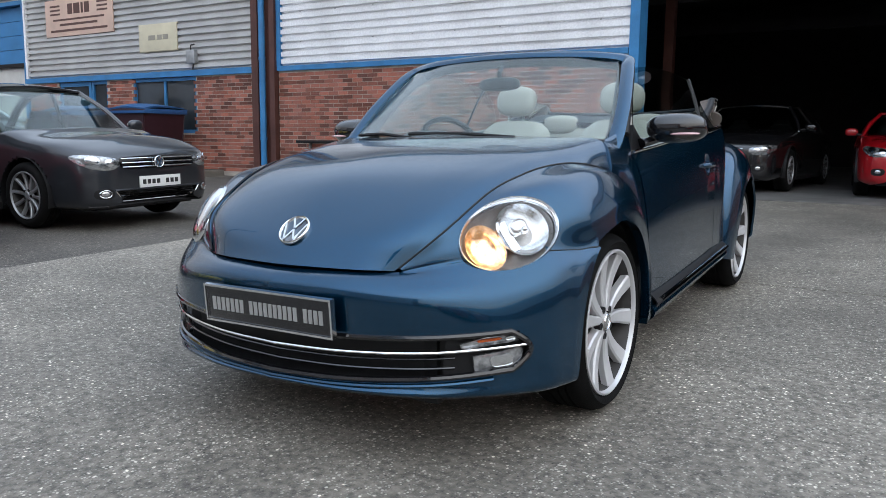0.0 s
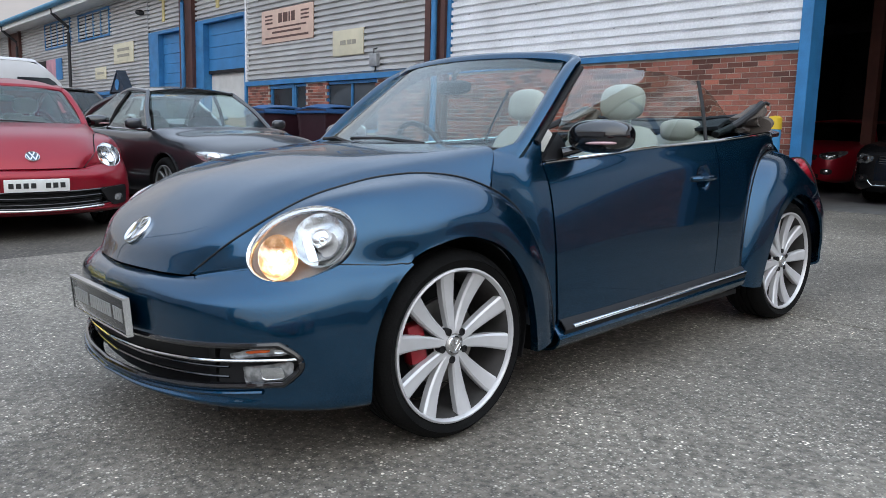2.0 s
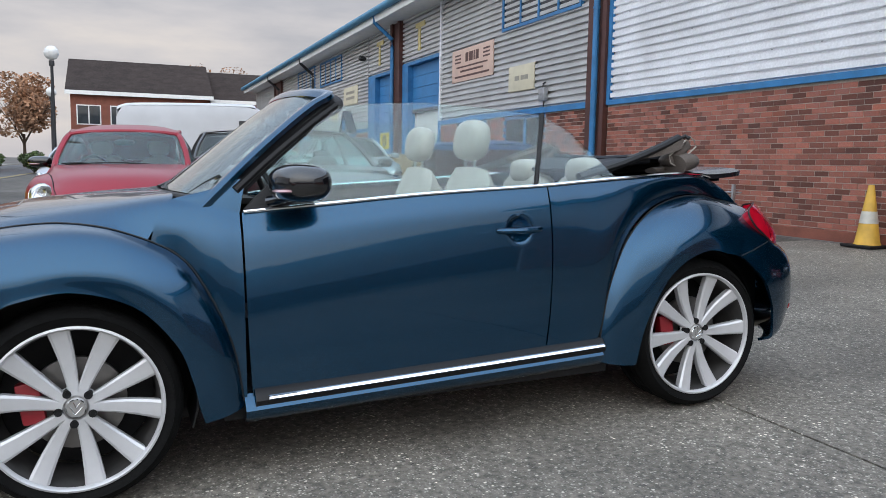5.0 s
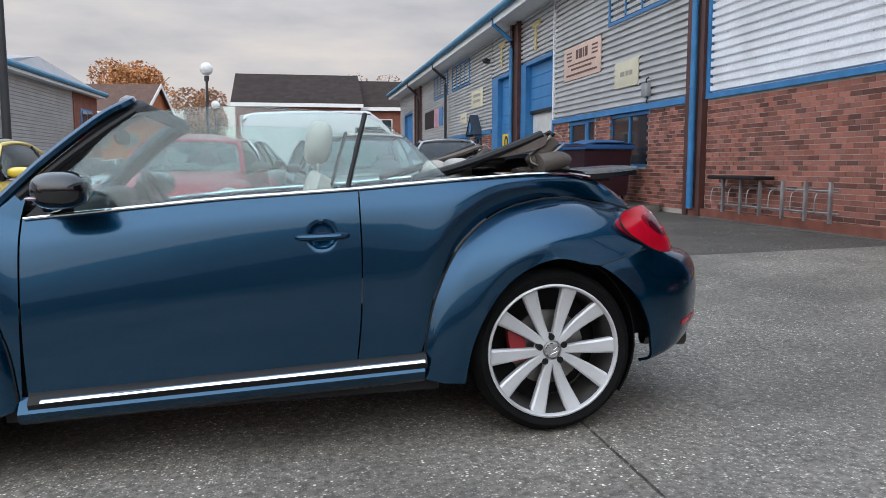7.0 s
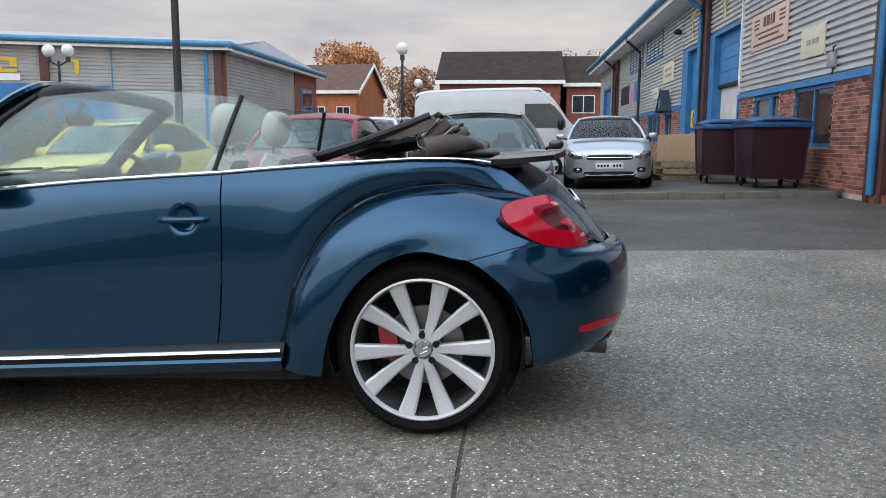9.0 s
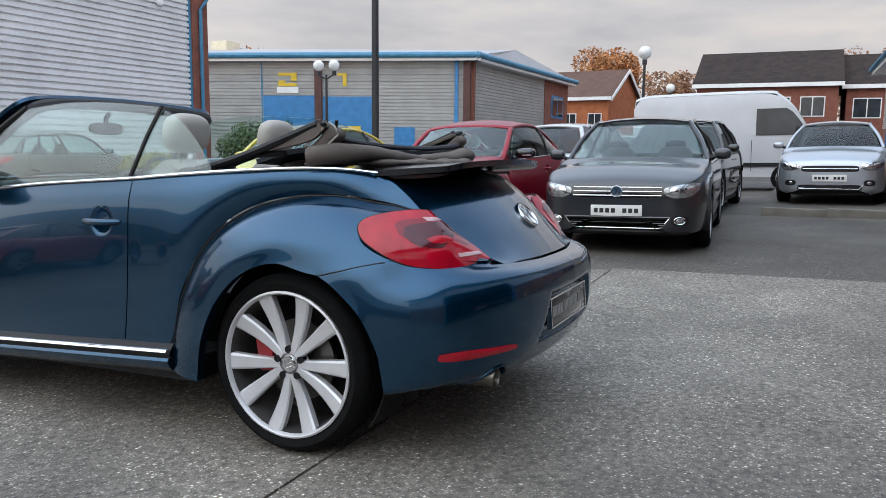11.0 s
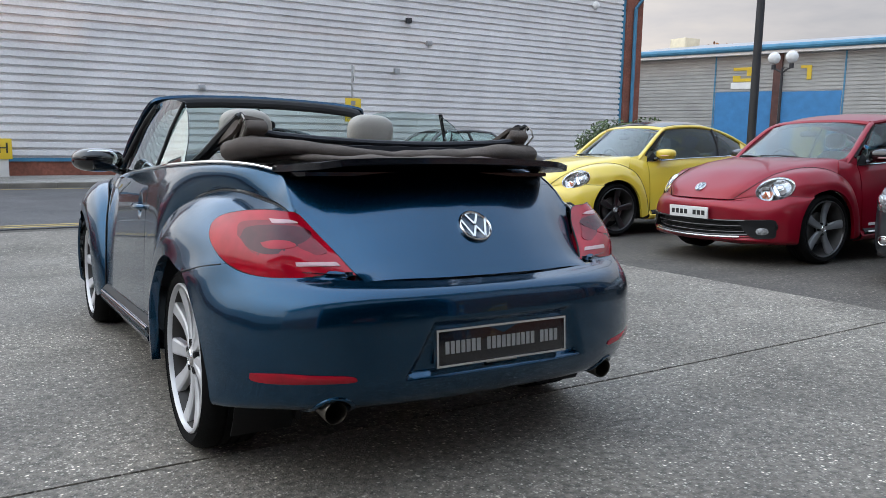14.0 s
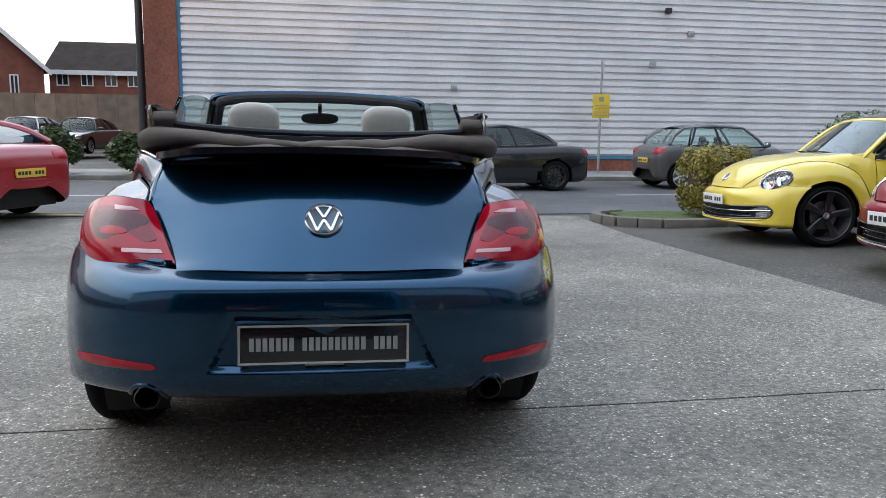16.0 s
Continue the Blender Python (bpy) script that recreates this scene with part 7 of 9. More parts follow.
printed_sign("unit_sign", 25.95, 28.0, 3.42, 4.13, "signcream", "cream sign board on the far unit", [(0.2, 0.8, 0.6, 0.75), (0.2, 0.8, 0.3, 0.45)])
printed_sign("unit_sign", 28.95, 30.2, 2.92, 3.37, "signcream", "small cream sign board on the far unit", [(0.2, 0.8, 0.4, 0.6)])
ban = empty("banner_sign", None, "long black and pink banner sign on a far unit", "sign")
for x0, x1, mat in ((34.7, 35.6, "bluedoor"), (35.6, 37.1, "bannerpink"), (37.1, 40.2, "black")):
    part("banner_panel", boxes([(x0, x1 - 0.02, WALL_Y + 0.015, WALL_Y + 0.05, 3.10, 4.03)]), mat, ban)
for x, z in ((19.08, 5.00), (23.1, 4.97)):
    thing("unit_number_board", boxes([(x - 0.40, x + 0.40, WALL_Y + 0.01, WALL_Y + 0.04, z + 0.27, z + 0.42), (x - 0.04, x + 0.16, WALL_Y + 0.01, WALL_Y + 0.04, z - 0.42, z + 0.27)]), "number", label="faded yellow number on the cladding, as plain bars", category="number", group="unit numbers")
alarm = empty("alarm_box", None, "small grey alarm box and cable on the cladding", "alarm box")
part("alarm_case", box(11.20, 11.46, WALL_Y + 0.01, WALL_Y + 0.12, 2.52, 2.80, 0.02), "steel", alarm)
part("alarm_cable", tube([(11.40, WALL_Y + 0.03, 2.80), (11.40, WALL_Y + 0.03, 2.90), (11.28, WALL_Y + 0.03, 2.92)], 0.012, 6), "black", alarm)
part("alarm_cable", tube([(11.33, WALL_Y + 0.03, 2.52), (11.33, WALL_Y + 0.05, 2.40)], 0.012, 6), "black", alarm)
thing("wall_camera", blob(24.93, WALL_Y + 0.15, 5.0, 0.10, 0.16, 0.10), "polegrey", label="small dark security camera on the cladding", category="camera")
db = empty("door_board", None, "yellow square board with a dark ring on the closed door", "sign")
part("board", box(22.50, 23.55, WALL_Y - 0.155, WALL_Y - 0.125, 1.62, 2.22, 0.01), "yellow", db)
part("dark_ring", turned([(0.13, -0.006), (0.22, -0.006), (0.22, 0.006), (0.13, 0.006)], 24, "z"), "black", db, place=pose(23.0, WALL_Y - 0.118, 1.93, 90, 0, 0))

# unseen blocks added behind the camera, as a skyline for the car's reflections
west = empty("unseen_skyline", None, "unseen brick and clad blocks added for the skyline mirrored in the car", "building", kind="structure")
part("wall", boxes([(-30, -27, -70, 6.2, 0, 2.4)]), "brickfar", west)
part("cladding_backing", boxes([(-30, -27.08, -70, 6.2, 2.4, 6.4)]), "cladgrey", west)
part("cladding_sheet", cladding(76.2, 2.4, 6.4, 0.25, 0.06), "cladgrey", west, place=pose(-27.06, 6.2, 0, 0, 0, -90))
part("wall", boxes([(-44, -40, -2, 70, 0, 3.4)]), "brickfar", west)
part("cladding_backing", boxes([(-44, -40.08, -2, 70, 3.4, 9.6)]), "cladgrey", west)


def loose_gravel():
    """Small stones and leaf litter gathered along the apron's kerb."""
    rng = random.Random(77)
    vs, fs = [], []
    for _ in range(900):
        if rng.random() < 0.6:
            x, y = 10.32 - abs(rng.gauss(0, 0.16)), rng.uniform(-7.1, -2.3)
        else:
            x, y = rng.uniform(4.2, 10.3), rng.uniform(-7.2, -2.2)
        z = ground_z(x, y) - 0.012
        r = rng.uniform(0.006, 0.020)
        o = len(vs)
        for a, b, c in ((1, 0, 0), (-0.4, 0.8, 0), (-0.6, -0.7, 0), (0.1, 0.1, 0.9)):
            vs.append((x + r * a * rng.uniform(0.7, 1.3), y + r * b * rng.uniform(0.7, 1.3), z + r * c))
        fs += [(o, o + 1, o + 3), (o + 1, o + 2, o + 3), (o + 2, o, o + 3)]
    return mesh_from(vs, fs, smooth=False)


thing("loose_gravel", loose_gravel(), "kerb", label="loose stones and grit scattered along the kerb", category="gravel", kind="stuff")

# ---------------------------------------------------------------- other cars
def simple_car(name, m, paint, label, L=4.4, W=1.78, H=1.45, wb=2.58, r=0.32, rim=0.225, belt=0.93, hood=0.88, deck=0.95, front=0.92, cab=(0.78, 0.30, -0.85, -1.55),
               roofw=0.56, style="multi", rimmat="rimgrey", plate=None, open_top=False, wagon=False, grille=("black", 0.55, 0.66, 0.42), bars=0, group="", lampz=0.66, glass="tint", emblem=False, platez=0.46, tail=True, deckdrop=0.02, lowgrille=True):
    """A saloon, hatchback or van in its own frame, nose to +y, middle of the wheelbase at 0."""
    car = empty(name, m, label, "car", group)
    P = M[paint]
    yf, yr = wb / 2 + front, wb / 2 + front - L
    hw = W / 2
    c0, c1, c2, c3 = cab
    z0 = 0.19

    def section(y, w, top, crown, low=z0, tuck=0.0):
        h = top - low
        return [(w * 0.86, y, low), (w * 0.965, y, low + 0.05), (w * 0.995, y, low + h * 0.32), (w, y, low + h * 0.52), (w * 0.992, y, low + h * 0.72),
                (w * 0.965, y, low + h * 0.90), (w * 0.90, y, top - 0.004), (w * 0.62, y, top + crown * 0.6), (0, y, top + crown)]

    st = [section(yr, hw * 0.45, deck - 0.42, 0.0, z0 + 0.25), section(yr + 0.005, hw * 0.72, deck - 0.24, 0.0, z0 + 0.12), section(yr + 0.05, hw * 0.86, deck - 0.12, 0.01, z0 + 0.05), section(yr + 0.22, hw * 0.95, deck - deckdrop, 0.02),
          section(-wb / 2 - 0.05, hw, deck, 0.02), section(c3 + 0.35, hw, (deck + belt) / 2, 0.0), section(0, hw, belt, 0.0), section(c0 - 0.2, hw, belt - 0.01, 0.0),
          section(c0 + 0.06, hw * 0.995, hood + 0.03, 0.03), section(wb / 2, hw * 0.99, hood - 0.035, 0.05), section(wb / 2 + 0.40, hw * 0.965, hood - 0.085, 0.06),
          section(yf - 0.24, hw * 0.90, hood - 0.145, 0.05, z0 + 0.0), section(yf - 0.09, hw * 0.80, hood - 0.19, 0.035, z0 + 0.02), section(yf - 0.03, hw * 0.70, hood - 0.235, 0.025, z0 + 0.04), section(yf - 0.004, hw * 0.58, hood - 0.30, 0.015, z0 + 0.08), section(yf, hw * 0.40, hood - 0.38, 0.0, z0 + 0.15)]
    for end, y, at in ((-1, yf, len(st)), (0, yr, 0)):
        zm = st[end][0][2]
        ring = st[end]
        caps = [[(p[0] * f, y + (0.004 if end else -0.004), zm + (p[2] - zm) * f) for p in ring] for f in (0.6, 0.25, 0.0)]
        st = st + caps if end else caps[::-1] + st
    full = [[(-p[0], p[1], p[2]) for p in s] + [(p[0], p[1], p[2]) for p in s[-2::-1]] for s in st]
    g = surface(full, 171, 65)
    ra = r + 0.055

    def mouth(p):
        """The opening of the lower grille, narrower at its foot."""
        f = (p[2] - 0.262) / 0.118
        return emblem and p[1] > yf - 0.3 and 0 < f < 1 and abs(p[0]) < hw * (0.50 + 0.09 * f)

    def arch_hole(p):
        if mouth(p):
            return True
        if abs(p[0]) < hw * 0.75:
            return (c3 + 0.12 < p[1] < c0 - 0.12) and p[2] > belt - 0.12
        return any((p[1] - y) ** 2 + (p[2] - r) ** 2 < ra * ra for y in (wb / 2, -wb / 2)) and p[2] < r + ra

    part("body", panel(g, 0.012, drop=arch_hole), P, car)
    tree = tree_of(g)
    part("underbody", boxes([(-hw * 0.68, hw * 0.68, yr + 0.15, yf - 0.2, 0.18, belt - 0.22)]), "black", car)
    for s in (-1, 1):
        for y in (wb / 2, -wb / 2):
            make_wheel(car, s * (hw - 0.015), y, r, s, r, rim, 0.2, style, rimmat, False, 10, False)
            arc = [(s * sx, y + ra * math.cos(t), r + ra * math.sin(t)) for sx in (hw * 0.995, hw * 0.62) for t in np.linspace(-0.3, math.pi + 0.3, 22)]
            part("wheel_liner", panel(np.array(arc).reshape(2, 22, 3), 0.006, centre=(s * hw * 0.8, y, r)), "black", car)
        # shut lines and handle on the flank
        part("door_handle", blob(s * (hw + 0.004), -0.30, belt - 0.13, 0.014, 0.085, 0.014, 12, 8, 0.8), P, car)
        part("waist_seal", tube([(s * hw * 0.905, y, belt + 0.012 + (deck - belt) * max(0, -y / (-c3 or 1))) for y in np.linspace(c0 - 0.1, c3 + 0.25, 12)], 0.010, 6), "chrome" if bars else "black", car)
        part("sill_trim", boxes([(s * hw * 0.94 - 0.02, s * hw * 0.94 + 0.02, -wb / 2 + ra + 0.03, wb / 2 - ra - 0.03, z0 - 0.02, z0 + 0.07)]), "black", car)
        # lamps
        lo = [(s * hw * 0.53, lampz - 0.040), (s * hw * 0.64, lampz - 0.075), (s * hw * 0.80, lampz - 0.060), (s * hw * 0.89, lampz + 0.01), (s * hw * 0.88, lampz + 0.070), (s * hw * 0.72, lampz + 0.060), (s * hw * 0.54, lampz + 0.025)]
        lamp = part("headlamp", laid(tree, spline(lo + lo[:1], 41)[:-1], "y", 5, 0.004, 0.02, 0.012, 5), "headglass", car, "clear headlamp")
        part("lamp_eye", laid(tree, ellipse(s * hw * 0.64, lampz - 0.005, 0.045, 0.035), "y", 5, 0.016, 0.0, 0.008, 3), "reflector", lamp)
        part("lamp_eye", laid(tree, ellipse(s * hw * 0.78, lampz + 0.02, 0.045, 0.035), "y", 5, 0.016, 0.0, 0.008, 3), "reflector", lamp)
        part("fog_lamp", laid(tree, ellipse(s * hw * (0.70 if emblem else 0.68), 0.35 if emblem else 0.38, 0.085, 0.050, 0, 24, 0.7), "y", 5, 0.003, 0.01, 0.002, 3), "black", car)
        part("fog_lamp_glass", laid(tree, ellipse(s * hw * (0.70 if emblem else 0.68), 0.35 if emblem else 0.38, 0.036, 0.027), "y", 5, 0.008, 0.0, 0.006, 3), "reflector", car)
        to = [(s * hw * 0.52, deck - 0.19), (s * hw * 0.80, deck - 0.21), (s * hw * 0.90, deck - 0.14), (s * hw * 0.86, deck - 0.07), (s * hw * 0.55, deck - 0.09)]
        if tail:
            part("tail_lamp", laid(tree, spline(to + to[:1], 31)[:-1], "y", -5, 0.006, 0.02, 0.012, 4), "redlens", car, "red tail lamp")
        mir = empty("door_mirror", pose(0, 0, 0))
        mir.parent = car
        part("mirror_shell", blob(s * (hw + 0.07), c0 - 0.22, belt + 0.075, 0.095, 0.055, 0.062, 18, 12, 0.75), "glossblack" if paint == "paint_red" else P, mir)
        part("mirror_glass", blob(s * (hw + 0.072), c0 - 0.268, belt + 0.075, 0.076, 0.008, 0.048, 16, 8, 0.75), "chrome", mir)
        part("mirror_foot", tube([(s * hw * 0.90, c0 - 0.18, belt + 0.02), (s * (hw + 0.02), c0 - 0.21, belt + 0.05)], 0.022, 8), "black", mir)
    if grille:
        gm, gw, gz, gh = grille
        gr = part("grille", laid(tree, ellipse(0, gz - 0.045, hw * gw * 0.9, gh / 8, 0, 32, 0.35), "y", 5, 0.003, 0.012, 0.0, 4), gm, car)
        for k in range(bars):
            z = gz - 0.045 + (k - (bars - 1) / 2) * gh / 4 / max(1, bars)
            xs = np.linspace(-hw * gw * 0.86, hw * gw * 0.86, 21)
            pts = []
            for x in xs:
                h, n, _, _ = tree.ray_cast(Vector((x, 5, z)), Vector((0, -1, 0)))
                if h:
                    pts.append(h + Vector((0, 0.006, 0)))
            part("grille_bar", tube(pts, 0.007, 6), "chrome", gr)
        if emblem:
            h, n, _, _ = tree.ray_cast(Vector((0, 5, gz - 0.045)), Vector((0, -1, 0)))
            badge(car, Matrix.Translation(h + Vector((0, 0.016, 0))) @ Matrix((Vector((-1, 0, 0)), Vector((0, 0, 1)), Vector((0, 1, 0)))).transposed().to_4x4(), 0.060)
        if emblem:
            def nose(x, z, out=0.0):
                h, n, _, _ = tree.ray_cast(Vector((x, 5, z)), Vector((0, -1, 0)))
                return (x, (h.y if h else yf - 0.1) + out, z)

            xs = np.linspace(-hw * 0.60, hw * 0.60, 31)
            low = part("lower_grille", panel(np.array([[nose(x, z, -0.07) for z in np.linspace(0.25, 0.39, 5)] for x in xs]), 0.01), "black", car, "black slatted lower grille")
            for k in range(5):
                z = 0.278 + 0.022 * k
                part("grille_slat", tube([nose(x, z, -0.022) for x in xs * (0.88 + 0.025 * k)], 0.006, 6), "glossblack", low)
            part("grille_lip", tube([nose(x, 0.382, 0.001) for x in xs], 0.011, 8), P, low)
            edge = [nose(-hw * 0.595, 0.380, 0.003), nose(-hw * 0.545, 0.318, 0.003), nose(-hw * 0.50, 0.266, 0.003)] + [nose(x, 0.262, 0.003) for x in np.linspace(-hw * 0.47, hw * 0.47, 17)]
            edge += [nose(hw * 0.50, 0.266, 0.003), nose(hw * 0.545, 0.318, 0.003), nose(hw * 0.595, 0.380, 0.003)]
            part("grille_surround", tube(edge, 0.007, 8), "chrome", low)
            for s in (-1, 1):
                ring = [nose(s * hw * 0.70 + 0.052 * math.cos(t), 0.350 + 0.036 * math.sin(t), 0.008) for t in np.linspace(0, 2 * math.pi, 24, endpoint=False)]
                part("fog_ring", tube(ring, 0.005, 6, closed=True), "chrome", low)
            part("front_lip", tube([nose(x, 0.225, -0.005) for x in np.linspace(-hw * 0.80, hw * 0.80, 25)], 0.020, 8), "black", car)
        elif lowgrille:
            low = part("lower_grille", laid(tree, ellipse(0, 0.300, hw * 0.56, 0.050, 0, 32, 0.35), "y", 5, 0.003, 0.012, 0.0, 4), "black", car)
            edge = []
            for x in np.linspace(-hw * 0.58, hw * 0.58, 31):
                z = 0.352 - 0.105 * (1 - abs(x / (hw * 0.58)) ** 8)
                hh, n, _, _ = tree.ray_cast(Vector((x, 5, z)), Vector((0, -1, 0)))
                if hh:
                    edge.append(hh + Vector((0, 0.005, 0)))
            if bars and len(edge) > 4:
                part("grille_surround", tube(edge, 0.0038, 6), "chrome", low)
    h, n, _, _ = tree.ray_cast(Vector((0.003, 5, platez)), Vector((0, -1, 0)))
    if plate and h:
        number_plate(car, pose(0, h.y + 0.016, platez, 0, 0, 180), "platewhite", "platebar", (4, -1, 3))
        h2, n2, _, _ = tree.ray_cast(Vector((0.003, -5, deck - 0.36)), Vector((0, 1, 0)))
        if h2:
            number_plate(car, pose(0, h2.y - 0.022, deck - 0.36), "plateyellow", "platebar", (4, -1, 3))
    # cabin
    zr = H
    sb, sr = hw * 0.905, hw * roofw / 0.5 * 0.5 if roofw > 0.9 else roofw * W / 1.78
    zt = zr - 0.045
    b2 = deck + 0.01

    def corner(s, y, a, z):
        return (s * a, y, z)

    if not open_top:
        rows = []
        for k in (-1, -0.6, 0, 0.6, 1):
            cr = 0.045 * (1 - k * k)
            rows.append([(k * sr * 0.98, c1 + 0.02, zt - 0.02 + cr), (k * sr, c1 - 0.25, zt + 0.012 + cr), (k * sr, (c1 + c2) / 2, zt + 0.02 + cr), (k * sr * 0.98, c2 + 0.2, zt - 0.01 + cr), (k * sr * 0.95, c2, zt - 0.05 + cr)])
        part("roof", panel(surface(rows, 25, 29), 0.02), P, car)
        rg = surface([[(k * sb * 0.90, c3, b2 + 0.01), (k * (sb * 0.45 + sr * 0.45), (c3 + c2) / 2 - 0.05, (b2 + zt) / 2), (k * sr * 0.90, c2 - 0.02, zt - 0.06)] for k in (-1, -0.5, 0, 0.5, 1)], 17, 11)
        part("rear_window", panel(rg, 0.006), glass, car).visible_shadow = False
    wsg = surface([[(k * sb * 0.93, c0 - 0.14 * k * k, belt - 0.005), (k * (sb + sr) * 0.475, (c0 + c1) / 2 + 0.03 - 0.10 * k * k, (belt + zt) / 2 + 0.01), (k * sr * 0.95, c1 + 0.03 - 0.04 * k * k, zt - 0.03)] for k in (-1, -0.5, 0, 0.5, 1)], 21, 13)
    part("windscreen", panel(wsg, 0.006), glass, car).visible_shadow = False
    for s in (-1, 1):
        A = [corner(s, c0 - 0.16, sb, belt), corner(s, (c0 + c1) / 2 - 0.08, (sb + sr) / 2 + 0.025, (belt + zt) / 2), corner(s, c1 - 0.02, sr, zt - 0.03)]
        part("front_pillar", tube(spline(A, 12), 0.030, 8), P if not open_top else "glossblack", car)
        if open_top:
            continue
        C = [corner(s, c3 + 0.03, sb * 0.93, b2), corner(s, (c3 + c2) / 2 - 0.03, (sb + sr) / 2 * 0.985, (b2 + zt) / 2), corner(s, c2 + 0.02, sr * 0.96, zt - 0.06)]
        part("rear_pillar", tube(spline(C, 12), 0.05 if not wagon else 0.04, 8), P, car)
        Rl = [A[-1], corner(s, (c1 + c2) / 2, sr + 0.01, zt + 0.005), C[-1]]
        part("roof_rail", tube(spline(Rl, 14), 0.028, 8), P, car)
        wr = []
        for f in np.linspace(0, 1, 6):
            lo_y = A[0][1] + (C[0][1] - A[0][1]) * f
            hi_y = A[-1][1] + (C[-1][1] - A[-1][1]) * f
            wr.append([(s * sb * (1 - 0.05 * max(0, f - 0.7)), lo_y, belt + (b2 - belt) * f), (s * ((sb + sr) / 2 + 0.02), (lo_y + hi_y) / 2, (belt + zt) / 2), (s * (sr + 0.004), hi_y, zt - 0.01 - 0.03 * abs(f - 0.4))])
        part("side_window", panel(surface(wr, 21, 9), 0.006), glass, car).visible_shadow = False
        for f in ((0.48, 0.80) if wagon else (0.55,)):
            i = f
            lo_y = A[0][1] + (C[0][1] - A[0][1]) * i
            hi_y = A[-1][1] + (C[-1][1] - A[-1][1]) * i
            part("middle_pillar", tube([(s * sb, lo_y, belt), (s * ((sb + sr) / 2 + 0.025), (lo_y + hi_y) / 2, (belt + zt) / 2), (s * (sr + 0.008), hi_y, zt - 0.02)], 0.026, 8), "black", car)
    for s in (-1, 1):
        part("seat_back", blob(s * 0.36, -0.15, 0.85, 0.23, 0.09, 0.26, 14, 10, 0.6), "seatdark", car)
        part("headrest", blob(s * 0.36, -0.19, 1.12, 0.13, 0.05, 0.07, 14, 10, 0.6), "seatdark", car)
    part("dashboard", blob(0, c0 - 0.35, belt - 0.05, hw * 0.80, 0.25, 0.07, 20, 10, 0.6), "black", car)
    return car

# ---------------------------------------------------------------- the cars in the yard
beetle("convertible_car", Matrix.Translation((0, 0, 0.0105)) @ Matrix.Rotation(radians(-1.645), 4, "X") @ Matrix.Rotation(radians(LEAN), 4, "Y"), "paint_blue", "dark blue metallic convertible with its soft top folded down", True, lit=True)
beetle("coupe_car", on_slope(6.82, 1.05, 85.2), "paint_red", "red metallic rounded two-door coupe parked in the yard", False, facelift=True, rim="rimgrey", style="five", plate_mat="platewhite", bar_mat="platebar", groups=(4, -1, 3), caliper=False)
beetle("coupe_car", on_slope(6.79, 3.83, 84.5), "paint_yellow", "yellow two-door coupe with a black glass roof and wheels", False, rim="rimblack", style="five", plate_mat="platewhite", bar_mat="platebar", groups=(4, -1, 3), caliper=False, glass_roof=True)
simple_car("saloon_car", on_slope(7.04, -1.13, 93), "paint_grey", "dark grey metallic two-door car with chrome grille bars", L=4.42, W=1.79, H=1.47, wb=2.58, r=0.325, rim=0.235, belt=0.94, hood=0.93, deck=1.0, front=0.90, cab=(0.95, 0.28, -0.70, -1.45), plate=True, bars=3, glass="glass", grille=("glossblack", 0.58, 0.690, 0.50), lampz=0.655, emblem=True, platez=0.45)
simple_car("hatchback_car", on_slope(13.6, -3.55, 86, 0.112), "paint_silver", "pale silver hatchback parked on the service apron", L=4.25, W=1.75, H=1.46, wb=2.61, r=0.31, belt=0.95, hood=0.94, deck=1.0, cab=(1.0, 0.35, -1.05, -1.75), plate=True, bars=1, wagon=True)
simple_car("hatchback_car", on_slope(16.2, 1.0, 86), "paint_silver", "silver car parked beside the white van", L=4.35, W=1.76, H=1.48, wb=2.6, r=0.31, belt=0.96, hood=0.94, deck=1.0, cab=(1.0, 0.35, -1.1, -1.75), plate=True, wagon=True)
simple_car("estate_car", on_slope(11.75, 0.95, -96), "paint_white", "white estate car seen from behind", L=4.5, W=1.8, H=1.56, wb=2.65, r=0.33, belt=0.98, hood=0.96, deck=1.02, cab=(0.95, 0.35, -1.45, -1.9), plate=True, wagon=True)
simple_car("estate_car", on_slope(11.95, -0.92, 88), "paint_black", "dark sport utility car parked behind the grey car", L=4.5, W=1.84, H=1.62, wb=2.65, r=0.35, belt=1.02, hood=1.0, deck=1.06, cab=(0.9, 0.3, -1.4, -1.9), plate=True, wagon=True)
# beyond the road
simple_car("hatchback_car", pose(9.32, 12.6, -0.04, 0, 0, -90), "paint_midgrey", "dark grey hatchback parked along the far kerb", L=3.97, W=1.68, H=1.46, wb=2.47, r=0.305, belt=0.95, hood=0.93, deck=1.0, cab=(0.95, 0.35, -1.15, -1.55), plate=True, wagon=True, glass="glass", rimmat="rim", style="seven")
simple_car("convertible_car", pose(3.7, 12.3, -0.04, 0, 0, 90), "paint_black", "black car with a closed fabric roof along the far kerb", L=4.36, W=1.75, H=1.40, wb=2.66, r=0.32, belt=0.92, hood=0.90, deck=0.96, cab=(0.75, 0.15, -0.75, -1.40), plate=True, rimmat="rimblack", glass="tint")
simple_car("coupe_car", pose(-5.77, 7.15, -0.04, 0, 0, 68), "paint_brightred", "bright red car parked across the yard mouth", L=4.6, W=1.85, H=1.40, wb=2.8, r=0.34, belt=0.94, hood=0.92, deck=1.0, cab=(0.8, 0.2, -1.2, -2.0), plate=True, rimmat="rimgrey")
